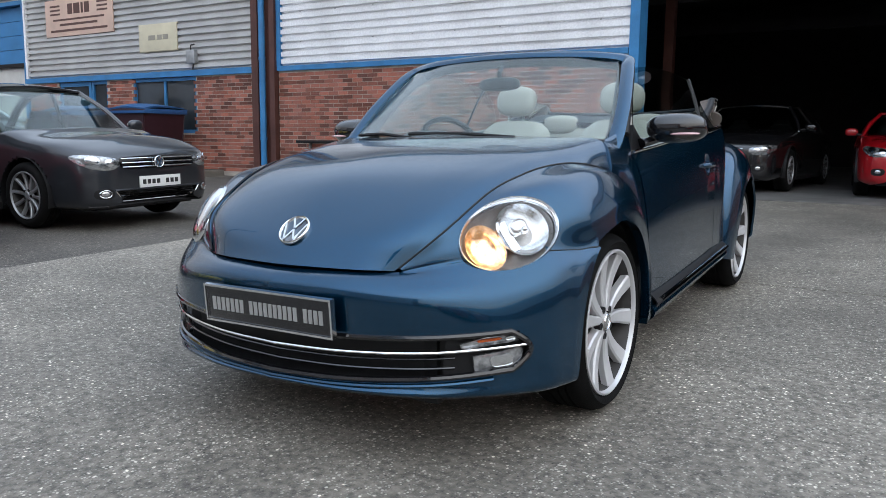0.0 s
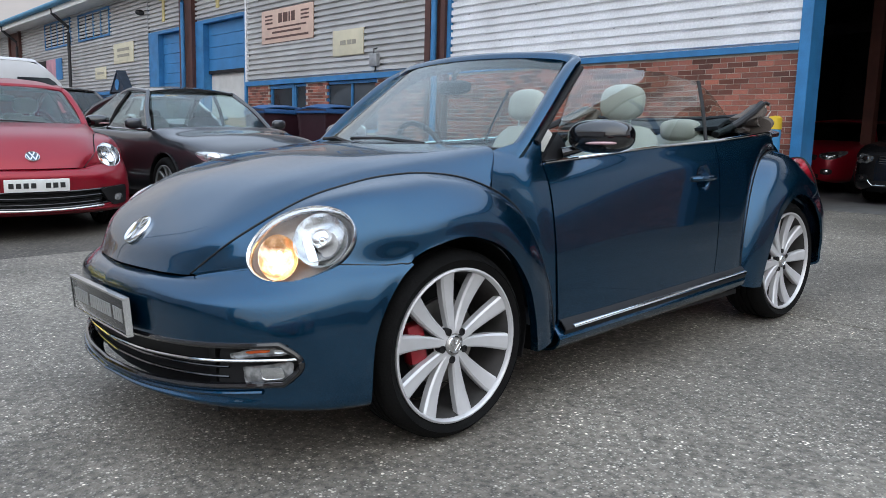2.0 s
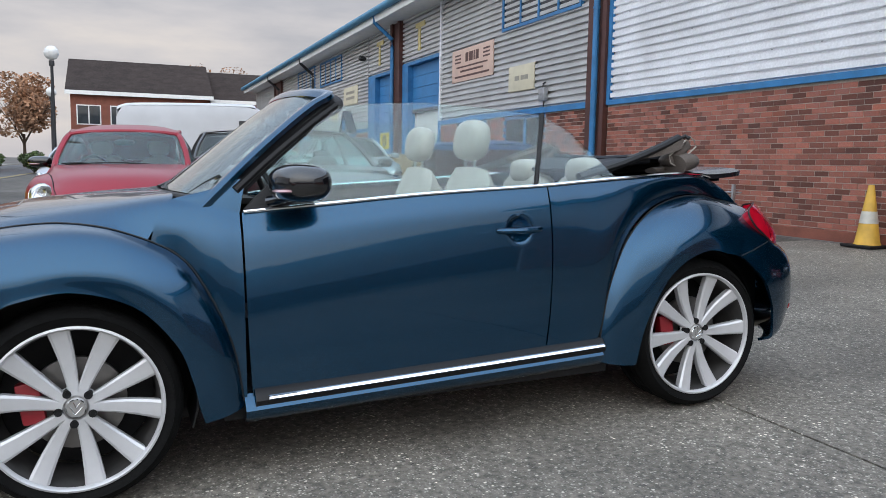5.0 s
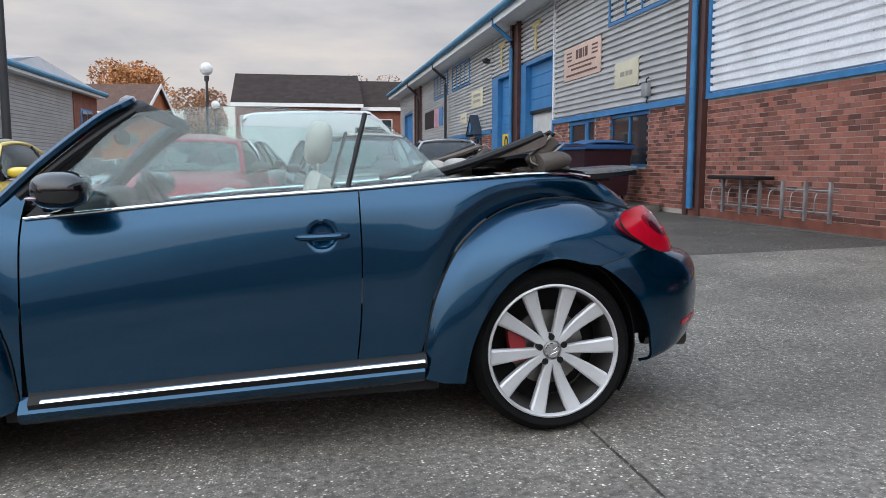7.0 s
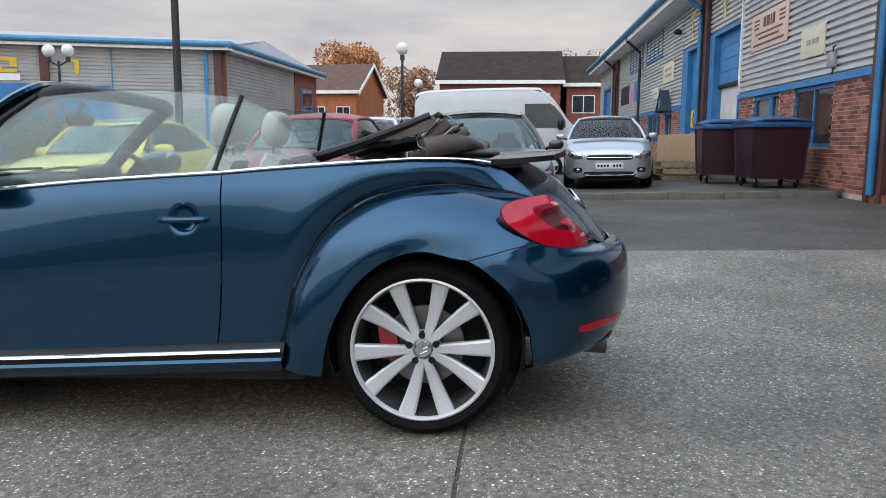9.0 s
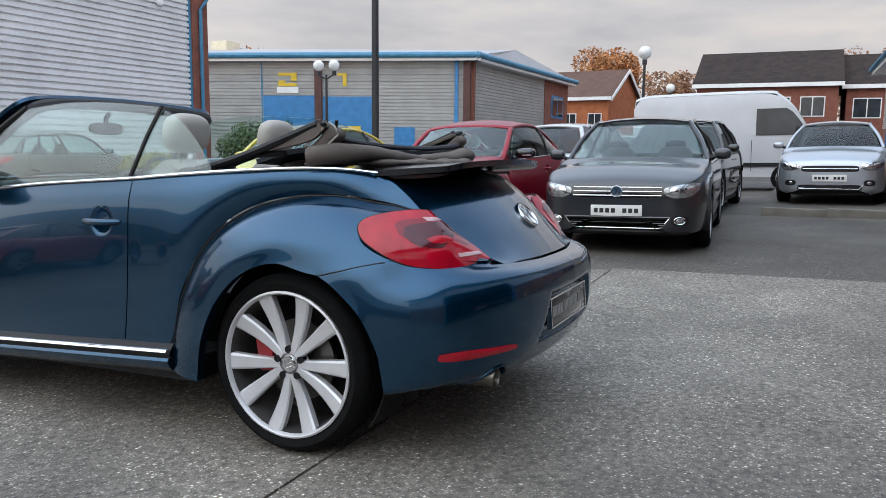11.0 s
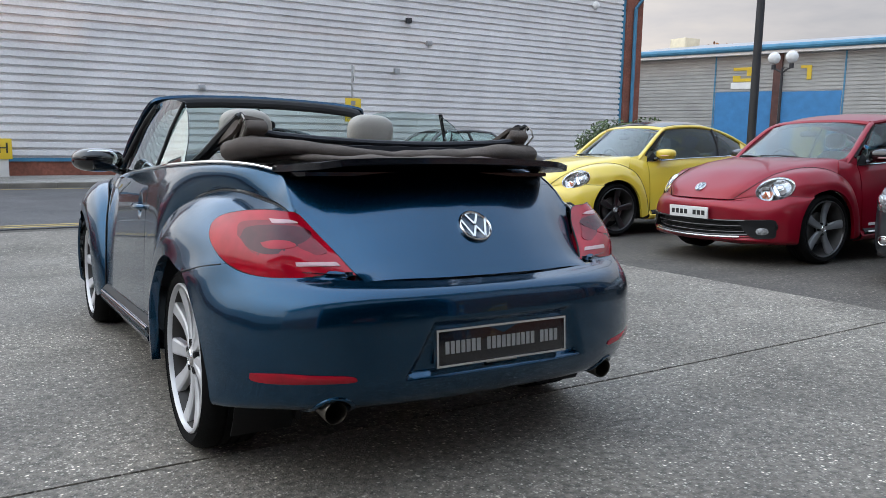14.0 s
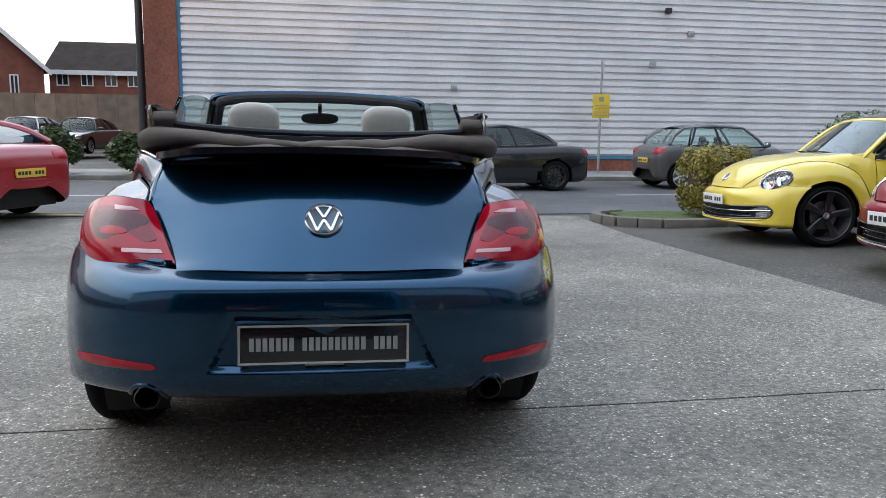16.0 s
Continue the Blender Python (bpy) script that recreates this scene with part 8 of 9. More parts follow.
# inside the workshop
simple_car("saloon_car", pose(0.70, -10.95, Z0, 0, 0, -5), "paint_black", "black car standing inside the dark workshop", L=4.6, W=1.85, H=1.45, wb=2.8, r=0.34, belt=0.96, hood=0.95, plate=True, bars=4, grille=("glossblack", 0.5, 0.68, 0.5))
simple_car("coupe_car", pose(-1.80, -10.55, Z0, 0, 0, 4), "paint_brightred", "bright red coupe inside the workshop doorway", L=4.24, W=1.78, H=1.32, wb=2.57, r=0.33, belt=0.88, hood=0.86, cab=(0.7, 0.1, -0.8, -1.5), plate=True)
simple_car("coupe_car", pose(3.35, -12.65, Z0, 0, 0, 0), "paint_red", "dark red car deep inside the workshop", L=4.24, W=1.78, H=1.32, wb=2.57, r=0.33, belt=0.88, hood=0.86, plate=True)


def van(m):
    v = empty("panel_van", m, "white high-roof panel van parked side on", "van")
    P = M["paint_white"]
    prof = [(-2.40, 0.35), (-2.43, 1.2), (-2.40, 2.20), (-2.28, 2.46), (-1.5, 2.53), (0.85, 2.54), (1.25, 2.44), (1.62, 2.10), (1.98, 1.58), (2.32, 1.30), (2.43, 0.95), (2.45, 0.40)]
    rows = []
    for x, dz in ((-0.97, -0.05), (-0.94, -0.01), (-0.80, 0.03), (0, 0.06), (0.80, 0.03), (0.94, -0.01), (0.97, -0.05)):
        rows.append([(x * (1 - 0.06 * max(0, (z - 1.2))), y, z + (dz if z > 2 else 0)) for y, z in prof])
    part("shell", panel(surface(rows, 25, 70), 0.02, centre=(0, 0, 1)), P, v)
    py, pz = [p[0] for p in prof[2:]], [p[1] for p in prof[2:]]
    for s in (-1, 1):
        side = np.array([[(s * 0.985 * (1 - 0.06 * max(0, z - 1.2)) - s * 0.03 * max(0, z - 2.3) / 0.2, y, z) for z in np.linspace(0.35, np.interp(y, py, pz) - 0.03, 14)] for y in np.linspace(-2.41, 2.43, 60)])
        part("side_panel", panel(side, 0.01, centre=(0, 0, 1)), P, v)
        for y in (1.45, -1.45):
            make_wheel(v, s * 0.99, y, 0.34, s, 0.34, 0.22, 0.2, "five", "rimgrey", False, 0, False)
        w = np.array([[(s * (1.0 - 0.06 * max(0, z - 1.2)), y, z) for z in np.linspace(1.42, min(2.10, np.interp(y, py, pz) - 0.14), 6)] for y in np.linspace(0.72, 1.86, 9)])
        part("cab_window", panel(w, 0.01, centre=(0, 0, 1)), "winglass", v)
        part("door_mirror", blob(s * 1.12, 1.72, 1.5, 0.08, 0.08, 0.15, 14, 10, 0.7), "black", v)
        part("bump_strip", boxes([(s * 1.0 - 0.02, s * 1.0 + 0.02, -2.2, 2.1, 0.62, 0.72)]), "black", v)
        for y in (-0.8, 0.62):
            part("door_seam", boxes([(s * 0.992 - 0.004, s * 0.992 + 0.004, y, y + 0.012, 0.5, 1.3)]), "black", v)
    return v


van(on_slope(19.5, -1.15, 180))

# ---------------------------------------------------------------- across the road: the grey building
GREY_Y = 18.0
grey = empty("grey_building", None, "long warehouse wall in pale grey ribbed cladding", "building", kind="structure")


def facing_road(x0, x1, z0, z1, pitch, mat):
    me = cladding(x1 - x0, z0, z1, pitch, 0.085)
    part("cladding_sheet", me, mat, grey, place=pose(x1, GREY_Y, 0, 0, 0, 180))


GTOP = 7.6
facing_road(-3.62, 19.60, 0.52, GTOP, 0.20, "cladgrey")
part("wall_core", boxes([(-3.62, 19.60, GREY_Y + 0.02, GREY_Y + 0.4, 0, GTOP), (19.3, 19.60, GREY_Y + 0.4, GREY_Y + 34, 0, GTOP)]), "cladgrey", grey)
part("drip_trim", boxes([(-3.62, 19.60, GREY_Y - 0.06, GREY_Y + 0.02, 0.43, 0.52)]), "gutter", grey)
part("brick_foot", boxes([(-3.62, 19.60, GREY_Y - 0.03, GREY_Y + 0.02, 0.05, 0.43)]), "brickfar", grey)
part("corner_trim", boxes([(-3.66, -3.57, GREY_Y - 0.09, GREY_Y - 0.01, 0.5, GTOP), (19.52, 19.63, GREY_Y - 0.09, GREY_Y - 0.01, 0.5, GTOP)]), "gutter", grey)
for x0, x1 in ((-4.52, -3.66), (19.63, 20.45)):
    part("brick_pier", boxes([(x0, x1, GREY_Y - 0.15, GREY_Y + 0.6, 0, GTOP)]), "brickfar", grey)
part("pier_flank", boxes([(-4.52, -4.25, GREY_Y + 0.6, GREY_Y + 26, 0, GTOP)]), "brickfar", grey)
part("rain_pipe", tube([(20.0, GREY_Y - 0.23, 0.1), (20.0, GREY_Y - 0.23, 6.1), (20.45, GREY_Y - 0.28, 6.7)], 0.07, 10), "gutter", grey)
part("eaves", boxes([(-5, 20.9, GREY_Y - 0.45, GREY_Y + 0.35, GTOP, GTOP + 0.2)]), "gutter", grey)
for x, z, mat in ((10.30, 4.74, "polegrey"), (11.05, 4.10, "steel"), (9.89, 3.17, "steel"), (3.86, 2.36, "steel")):
    thing("wall_box", box(x, x + 0.17, GREY_Y - 0.22, GREY_Y - 0.08, z, z + 0.16, 0.02), mat, label="small grey fitting on the warehouse cladding", category="wall fitting", group="wall fittings")
thing("wall_lamp", blob(18.08, GREY_Y - 0.16, 6.05, 0.14, 0.11, 0.14), "white", label="white round bulkhead lamp on the cladding", category="lamp")


def pole(name, x, y, z0, z1, r, mat, label, category):
    p = empty(name, pose(x, y, 0), label, category)
    part("post", tube([(0, 0, z0), (0, 0, (z0 + z1) / 2), (0, 0, z1)], [r * 1.15, r, r * 0.85], 12), mat, p)
    return p


sg = pole("speed_sign", 8.05, 16.95, 0.05, 3.25, 0.032, "steel", "round speed sign and yellow notice on a steel post", "sign")
part("sign_plate", turned([(0.0, -0.012), (0.19, -0.012), (0.22, -0.008), (0.22, 0.0)], 28, "x"), "white", sg, place=pose(0.03, -0.06, 3.01, 0, 0, -28))
part("sign_rim", turned([(0.165, -0.016), (0.22, -0.016), (0.223, -0.006)], 28, "x"), "platebar_grey", sg, place=pose(0.03, -0.06, 3.01, 0, 0, -28))
part("notice", box(-0.25, 0.25, -0.06, -0.04, 1.63, 2.30, 0.01), "yellow", sg)
part("notice_print", boxes([(-0.19, 0.19, -0.064, -0.06, 1.70, 1.72), (-0.19, 0.19, -0.064, -0.06, 1.79, 1.81), (-0.19, 0.19, -0.064, -0.06, 1.88, 1.90), (-0.19, 0.19, -0.064, -0.06, 1.97, 1.99), (-0.07, 0.07, -0.064, -0.06, 2.10, 2.22)]), "platebar_grey", sg)
bl = pole("road_bollard", -1.66, 15.9, -0.02, 1.18, 0.10, "polegrey", "black bollard with a yellow-green band", "bollard")
part("bollard_cap", tube([(0, 0, 1.12), (0, 0, 1.26)], 0.115, 14), "polegrey", bl)
part("reflective_band", tube([(0, 0, 1.01), (0, 0, 1.08)], 0.117, 14), "leafyellow", bl)
hy = empty("hydrant_sign", pose(-0.92, GREY_Y - 0.4, 0.05), "small yellow hydrant marker on a post", "sign")
part("marker_post", box(-0.10, 0.10, -0.05, 0.05, 0, 0.5, 0.02), "concrete_white", hy)
part("marker_plate", box(-0.19, 0.19, -0.09, -0.05, 0.45, 0.95, 0.01), "yellow", hy)
part("marker_print", boxes([(-0.10, -0.06, -0.095, -0.09, 0.6, 0.85), (0.06, 0.10, -0.095, -0.09, 0.6, 0.85), (-0.06, 0.06, -0.095, -0.09, 0.71, 0.74)]), "platebar", hy)
pole("lamp_column", -4.74, 18.4, 0, 8.5, 0.10, "polegrey", "tall dark street lamp column", "street lamp")
pole("lamp_column", 9.44, 4.24, -0.1, 8.0, 0.062, "polegrey", "tall dark lamp column between the parked cars", "street lamp")


# ---------------------------------------------------------------- leaves
def leaf_cloud(count, centre, size, leaf, rng, squash=1.0, shell=0.55, lumps=7):
    """Many small leaves in uneven clumps."""
    vs, fs = [], []
    cl = []
    for _ in range(lumps):
        v = Vector((rng.gauss(0, 1), rng.gauss(0, 1), rng.gauss(0, 0.8))).normalized() * rng.uniform(0.2, 0.75)
        cl.append((v, rng.uniform(0.28, 0.52)))
    for _ in range(count):
        c, r = rng.choice(cl)
        d = Vector((rng.gauss(0, 1), rng.gauss(0, 1), rng.gauss(0, 1))).normalized()
        p = c + d * r * (shell + (1 - shell) * rng.random()) ** 0.6
        p = Vector((p.x * size[0], p.y * size[1], p.z * size[2])) + Vector(centre)
        a = Vector((rng.gauss(0, 1), rng.gauss(0, 1), rng.gauss(0, 0.6))).normalized() * leaf * rng.uniform(0.6, 1.4)
        b = a.cross(Vector((rng.gauss(0, 1), rng.gauss(0, 1), rng.gauss(0, 1))).normalized()) * 0.6
        o = len(vs)
        vs += [p - a, p + b, p + a, p - b]
        fs.append((o, o + 1, o + 2, o + 3))
    return mesh_from(vs, fs, smooth=False)


def tree(x, y, h, spread, mat, label, seed, leaf=0.16, count=9000, bare=False):
    rng = random.Random(seed)
    t = empty("tree", pose(x, y, 0), label, "tree", "trees")
    vs = None
    bm = bmesh.new()
    segs = []

    def limb(p, d, l, r, depth):
        q = p + d * l
        segs.append((p, q, r, r * 0.62))
        if depth == 0:
            return
        for _ in range(3 if depth > 1 else 4):
            n = (d + Vector((rng.uniform(-0.8, 0.8), rng.uniform(-0.8, 0.8), rng.uniform(-0.1, 0.5)))).normalized()
            limb(p + d * l * rng.uniform(0.65, 1.0), n, l * rng.uniform(0.6, 0.8), r * 0.55, depth - 1)

    limb(Vector((0, 0, 0)), Vector((0, 0, 1)), h * 0.36, h * 0.022, 4 if bare else 3)
    bm.free()
    vs, fs = [], []
    for p, q, r0, r1 in segs:
        d = (q - p).normalized()
        s = d.cross(Vector((0.3, 0.9, 0.1))).normalized()
        w = d.cross(s)
        o = len(vs)
        for c, r in ((p, r0), (q, r1)):
            for k in range(5):
                th = 2 * math.pi * k / 5
                vs.append(c + (s * math.cos(th) + w * math.sin(th)) * r)
        fs += [(o + k, o + (k + 1) % 5, o + 5 + (k + 1) % 5, o + 5 + k) for k in range(5)]
    part("trunk", mesh_from(vs, fs), "bark", t)
    crown = part("crown", leaf_cloud(count, (0, 0, h * 0.66), (spread, spread, h * 0.40), leaf, rng, lumps=14), mat, t)
    return t


def bush(name, x, y, w, d, h, mat, label, seed, count=2600, leaf=0.035, z=0.0):
    rng = random.Random(seed)
    b = empty(name, pose(x, y, z), label, "bush")
    part("stems", tube([(0, 0, 0), (0.03, 0.02, h * 0.3), (0.0, -0.04, h * 0.6)], [0.04, 0.03, 0.015], 6), "bark", b)
    part("foliage", leaf_cloud(count, (0, 0, h * 0.5), (w / 2 * 1.1, d / 2 * 1.1, h / 2 * 1.05), leaf, rng, lumps=10, shell=0.2), mat, b)
    return b


def clipped_bush(x, y, w, d, h, mat, label, seed, count, leaf, box_power=0.55):
    """A clipped bush: stems and a rounded block of leaves that faces outwards, with a ragged skin."""
    rng = np.random.default_rng(seed)
    b = empty("hedge_bush", pose(x, y, 0.03), label, "bush")
    part("stems", tube([(0, 0, 0), (0.03, 0.02, h * 0.3), (0.0, -0.04, h * 0.6)], [0.04, 0.03, 0.015], 6), "bark", b)
    v = rng.normal(size=(count, 3))
    v /= np.linalg.norm(v, axis=1)[:, None]
    p = np.sign(v) * np.abs(v) ** box_power
    lump = np.array([noise.noise(Vector(q) * 2.2 + Vector((seed, 0, 0))) for q in p])
    r = rng.uniform(0.72, 1.0, count) * (1 + 0.13 * lump)
    c = p * r[:, None] * np.array((w / 2, d / 2, h / 2)) + np.array((0, 0, h / 2 + 0.04))
    c[:, 2] = np.maximum(c[:, 2], 0.03)
    n = v + rng.normal(size=(count, 3)) * 0.55
    n /= np.linalg.norm(n, axis=1)[:, None]
    a = np.cross(n, rng.normal(size=(count, 3)))
    a /= np.linalg.norm(a, axis=1)[:, None]
    e = np.cross(n, a)
    size = (leaf * rng.uniform(0.6, 1.3, count))[:, None]
    vs = np.stack([c - a * size, c + e * size * 0.5, c + a * size, c - e * size * 0.5], axis=1).reshape(-1, 3)
    part("foliage", mesh_from(vs.tolist(), [(4 * i, 4 * i + 1, 4 * i + 2, 4 * i + 3) for i in range(count)], smooth=False), mat, b)
    core = blob(0, 0, h / 2 + 0.03, w * 0.36, d * 0.36, h * 0.38, 16, 10, 0.7)
    part("core", core, "bark", b)
    return b


# island with the low bush at the yard's mouth
isl = empty("planting_island", pose(0.02, 0.12, -0.035), "kerbed planting island at the mouth of the yard", "kerb", kind="structure")
part("island_soil", boxes([(4.25, 11.5, 4.95 + 0.35, 6.45, -0.1, 0.07)]), "grass", isl)
ring = spline([(4.55, 5.12, 0.0), (4.05, 5.45, 0.0), (3.92, 5.85, 0), (4.05, 6.25, 0), (4.5, 6.5, 0)], 9)
for i in range(8):
    a, b = Vector(ring[i]), Vector(ring[i + 1])
    dx = (b - a).length
    part("kerb_stone", box(0.003, dx - 0.003, -0.07, 0.07, -0.05, 0.10, 0.015), "kerb", isl, place=pose(a.x, a.y, 0, 0, 0, math.degrees(math.atan2(b.y - a.y, b.x - a.x))))
for k in range(8):
    part("kerb_stone", box(0.004, 0.90, -0.07, 0.07, -0.05, 0.10, 0.015), "kerb", isl, place=pose(4.55 + 0.91 * k, 5.12 + 0.0 * k, 0))
clipped_bush(5.62, 5.85, 1.0, 0.85, 0.98, "leafyellow", "clipped yellow-green bush on the kerbed island", 4, 9000, 0.026)
clipped_bush(8.45, 5.85, 2.5, 1.1, 1.50, "leaf", "dark green bush behind the yellow car", 5, 11000, 0.036, 0.75)
for x, y, w, h, sd in ((-5.99, 15.6, 1.6, 1.3, 6), (-4.42, 15.5, 1.45, 1.3, 7), (-7.9, 15.8, 1.8, 1.3, 8)):
    bush("hedge_bush", x, y, w, 1.4, h, "leaf", "dark evergreen bush along the far footway", sd, 4200, 0.06)

# far left: fence, houses, car park
fence = empty("timber_fence", None, "weathered close-board timber fence", "fence")
for k in range(40):
    part("fence_panel", boxes([(-38 + k * 1.0 + 0.01, -37 + k * 1.0 - 0.01, 38.0, 38.06, 0, 2.88)]), "fence", fence)


def house(x, y, w, d, h, roof, turn, wall, roofmat, label, gable_x=False, wins=(), name="house"):
    """A house with a pitched roof; front faces -y in its own frame; the ridge runs along x unless gable_x."""
    b = empty(name, pose(x, y, 0, 0, 0, turn), label, "building", kind="structure" if name != "house" else "")
    part("wall", boxes([(-w / 2, w / 2, 0, d, 0, h)]), wall, b)
    o = 0.35
    if not gable_x:
        prof = [(-o, h - o * roof / (d / 2)), (d / 2, h + roof), (d + o, h - o * roof / (d / 2))]
        for i in range(2):
            (a, za), (c, zc) = prof[i], prof[i + 1]
            g = np.array([[(xx, a + (c - a) * f, za + (zc - za) * f) for f in (0, 0.5, 1)] for xx in (-w / 2 - o, 0, w / 2 + o)])
            part("roof", panel(g, 0.18, centre=(0, d / 2, 0)), roofmat, b)
        for s in (-1, 1):
            vs = [(s * w / 2, 0, h), (s * w / 2, d, h), (s * w / 2, d / 2, h + roof * 0.96)]
            vs += [(v[0] - s * 0.2, v[1], v[2]) for v in vs]
            part("gable", mesh_from(vs, [(0, 1, 2), (5, 4, 3), (0, 3, 4, 1), (1, 4, 5, 2), (2, 5, 3, 0)], smooth=False), wall, b)
            if name == "gabled_building":
                xe = s * (w / 2 + o + 0.02)
                for (a, za), (c, zc) in ((prof[0], prof[1]), (prof[2], prof[1])):
                    e = [(xe, a, za - 0.34), (xe, c, zc - 0.34), (xe, c, zc + 0.03), (xe, a, za + 0.03)]
                    vs = e + [(v[0] + s * 0.06, v[1], v[2]) for v in e]
                    part("bargeboard", mesh_from(vs, [(0, 1, 2, 3), (7, 6, 5, 4), (0, 4, 5, 1), (1, 5, 6, 2), (2, 6, 7, 3), (3, 7, 4, 0)], smooth=False), "white", b)
        part("fascia", boxes([(-w / 2 - o, w / 2 + o, -o - 0.04, -o, h - 0.42, h - 0.12)]), "white", b)
    else:
        for s in (-1, 1):
            g = np.array([[(s * (w / 2 + o) * (1 - f), yy, h - o * roof / (w / 2) + (roof + o * roof / (w / 2)) * f) for f in (0, 0.5, 1)] for yy in (-o, d / 2, d + o)])
            part("roof", panel(g, 0.18, centre=(0, d / 2, 0)), roofmat, b)
            e = [(s * (w / 2 + o), -o - 0.05, h - o * roof / (w / 2) - 0.30), (0, -o - 0.05, h + roof - 0.30), (0, -o - 0.05, h + roof + 0.02), (s * (w / 2 + o), -o - 0.05, h - o * roof / (w / 2) + 0.02)]
            vs = e + [(v[0], v[1] + 0.08, v[2]) for v in e]
            part("bargeboard", mesh_from(vs, [(0, 1, 2, 3), (7, 6, 5, 4), (0, 4, 5, 1), (1, 5, 6, 2), (2, 6, 7, 3), (3, 7, 4, 0)], smooth=False), "white", b)
        vs = [(-w / 2, 0, h), (w / 2, 0, h), (0, 0, h + roof * 0.97)]
        vs += [(v[0], v[1] + 0.2, v[2]) for v in vs]
        part("gable", mesh_from(vs, [(0, 1, 2), (5, 4, 3), (0, 3, 4, 1), (1, 4, 5, 2), (2, 5, 3, 0)], smooth=False), wall, b)
    for x0, x1, z0, z1 in wins:
        wn_ = part("window", boxes([(x0, x1, -0.06, -0.01, z0, z1)]), "white", b)
        part("pane", boxes([(x0 + 0.08, (x0 + x1) / 2 - 0.04, -0.08, -0.06, z0 + 0.08, z1 - 0.08)]), "winglass", wn_)
        part("pane", boxes([((x0 + x1) / 2 + 0.04, x1 - 0.08, -0.08, -0.06, z0 + 0.08, z1 - 0.08)]), "winglass", wn_)
    return b


house(-11.1, 52, 13, 7.5, 5.1, 2.15, 0, "brickfar", "rooftile", "red brick terraced house with a dark tiled roof", wins=[(-6.05, -5.25, 3.95, 4.95), (-4.5, -3.7, 3.95, 4.95), (-2.95, -2.15, 3.95, 4.95), (-1.5, -0.7, 3.95, 4.95)])
house(-18.6, 46, 5, 9, 4.9, 2.3, 28, "brickfar", "rooftile", "red brick house with a gable towards the road", gable_x=True, wins=[(-1.2, -0.7, 3.0, 4.3), (0.6, 1.1, 3.0, 4.3)])
for k, col in enumerate(("paint_white", "paint_silver", "paint_red", "paint_silver", "paint_white", "paint_grey")):
    simple_car("parked_car", pose(-19.7 + k * 2.05, 27.8 + 0.38 * k, 0.15, 0, 0, 170), col, "parked car in the far car park", plate=False, bars=0, group="far car park", wagon=True, grille=None)

# ---------------------------------------------------------------- the facing unit building
u = empty("unit_building", None, "low grey clad unit building with blue eaves and doors", "building", kind="structure")
UC, UL, UR = Vector((41.9, 16.0)), Vector((35.1, 36.7)), Vector((62.7, 15.75))


def wall_run(a, b, z0, z1, mat, name, pitch=0.22, lift=0.0):
    d = b - a
    ang = math.degrees(math.atan2(d.y, d.x))
    return part(name, cladding(d.length, z0, z1, pitch, 0.04), mat, u, place=pose(a.x, a.y, 0, 0, 0, ang) @ pose(0, lift, 0))


def on_run(a, b, f0, f1, z0, z1, mat, name, out=0.08):
    d = b - a
    ang = math.degrees(math.atan2(d.y, d.x))
    return part(name, boxes([(d.length * f0, d.length * f1, -0.1, out, z0, z1)]), mat, u, place=pose(a.x, a.y, 0, 0, 0, ang))


EZ = 6.38
wall_run(UC, UL, 0.3, EZ, "cladfar", "cladding_sheet")
wall_run(UR, UC, 0.3, EZ, "cladfar", "cladding_sheet")
on_run(UC, UL, 0.0, 0.02, 0, EZ, "brown", "corner_post", 0.25)
on_run(UC, UL, 0.035, 0.045, 0, EZ, "blue", "rain_pipe", 0.2)
on_run(UC, UL, 0.285, 0.432, 0, 4.2, "bluedoor", "roller_door", 0.06)
on_run(UC, UL, 0.457, 0.612, 0, 4.25, "bluedoor", "roller_door", 0.06)
on_run(UC, UL, 0.434, 0.455, 0, EZ, "brown", "door_post", 0.25)
on_run(UC, UL, 0.86, 0.88, 0, EZ, "brown", "door_post", 0.25)
on_run(UC, UL, 0.279, 0.283, 0.3, EZ, "gutter", "seam", 0.06)
on_run(UC, UL, 0.614, 0.618, 0.3, EZ, "gutter", "seam", 0.06)
on_run(UC, UL, 0.361, 0.372, 4.85, 5.65, "yellow", "number_board", 0.1)
on_run(UC, UL, 0.372, 0.388, 5.50, 5.65, "yellow", "number_board", 0.1)
on_run(UC, UL, 0.51, 0.565, 5.50, 5.68, "yellow", "number_board", 0.1)
on_run(UC, UL, 0.51, 0.527, 5.18, 5.50, "yellow", "number_board", 0.1)
on_run(UC, UL, 0.51, 0.565, 4.85, 5.03, "yellow", "number_board", 0.1)
on_run(UC, UL, 0.545, 0.565, 5.03, 5.20, "yellow", "number_board", 0.1)
on_run(UC, UL, 0.505, 0.57, 4.42, 4.80, "white", "name_board", 0.09)
on_run(UC, UL, 0.32, 0.40, 0.3, 2.35, "yellow", "door_panel", 0.12)
on_run(UC, UL, 0.16, 0.22, 0.9, 2.3, "blue", "window_frame", 0.1)
on_run(UR, UC, 0.985, 0.998, 0, EZ, "brickfar", "corner_pier", 0.2)
on_run(UR, UC, 0.0, 0.30, 0, EZ, "brickfar", "brick_end", 0.1)
w = on_run(UR, UC, 0.07, 0.22, 3.5, 5.3, "blue", "window", 0.14)
on_run(UR, UC, 0.08, 0.14, 3.65, 5.15, "winglass", "pane", 0.17)
on_run(UR, UC, 0.15, 0.21, 3.65, 5.15, "winglass", "pane", 0.17)
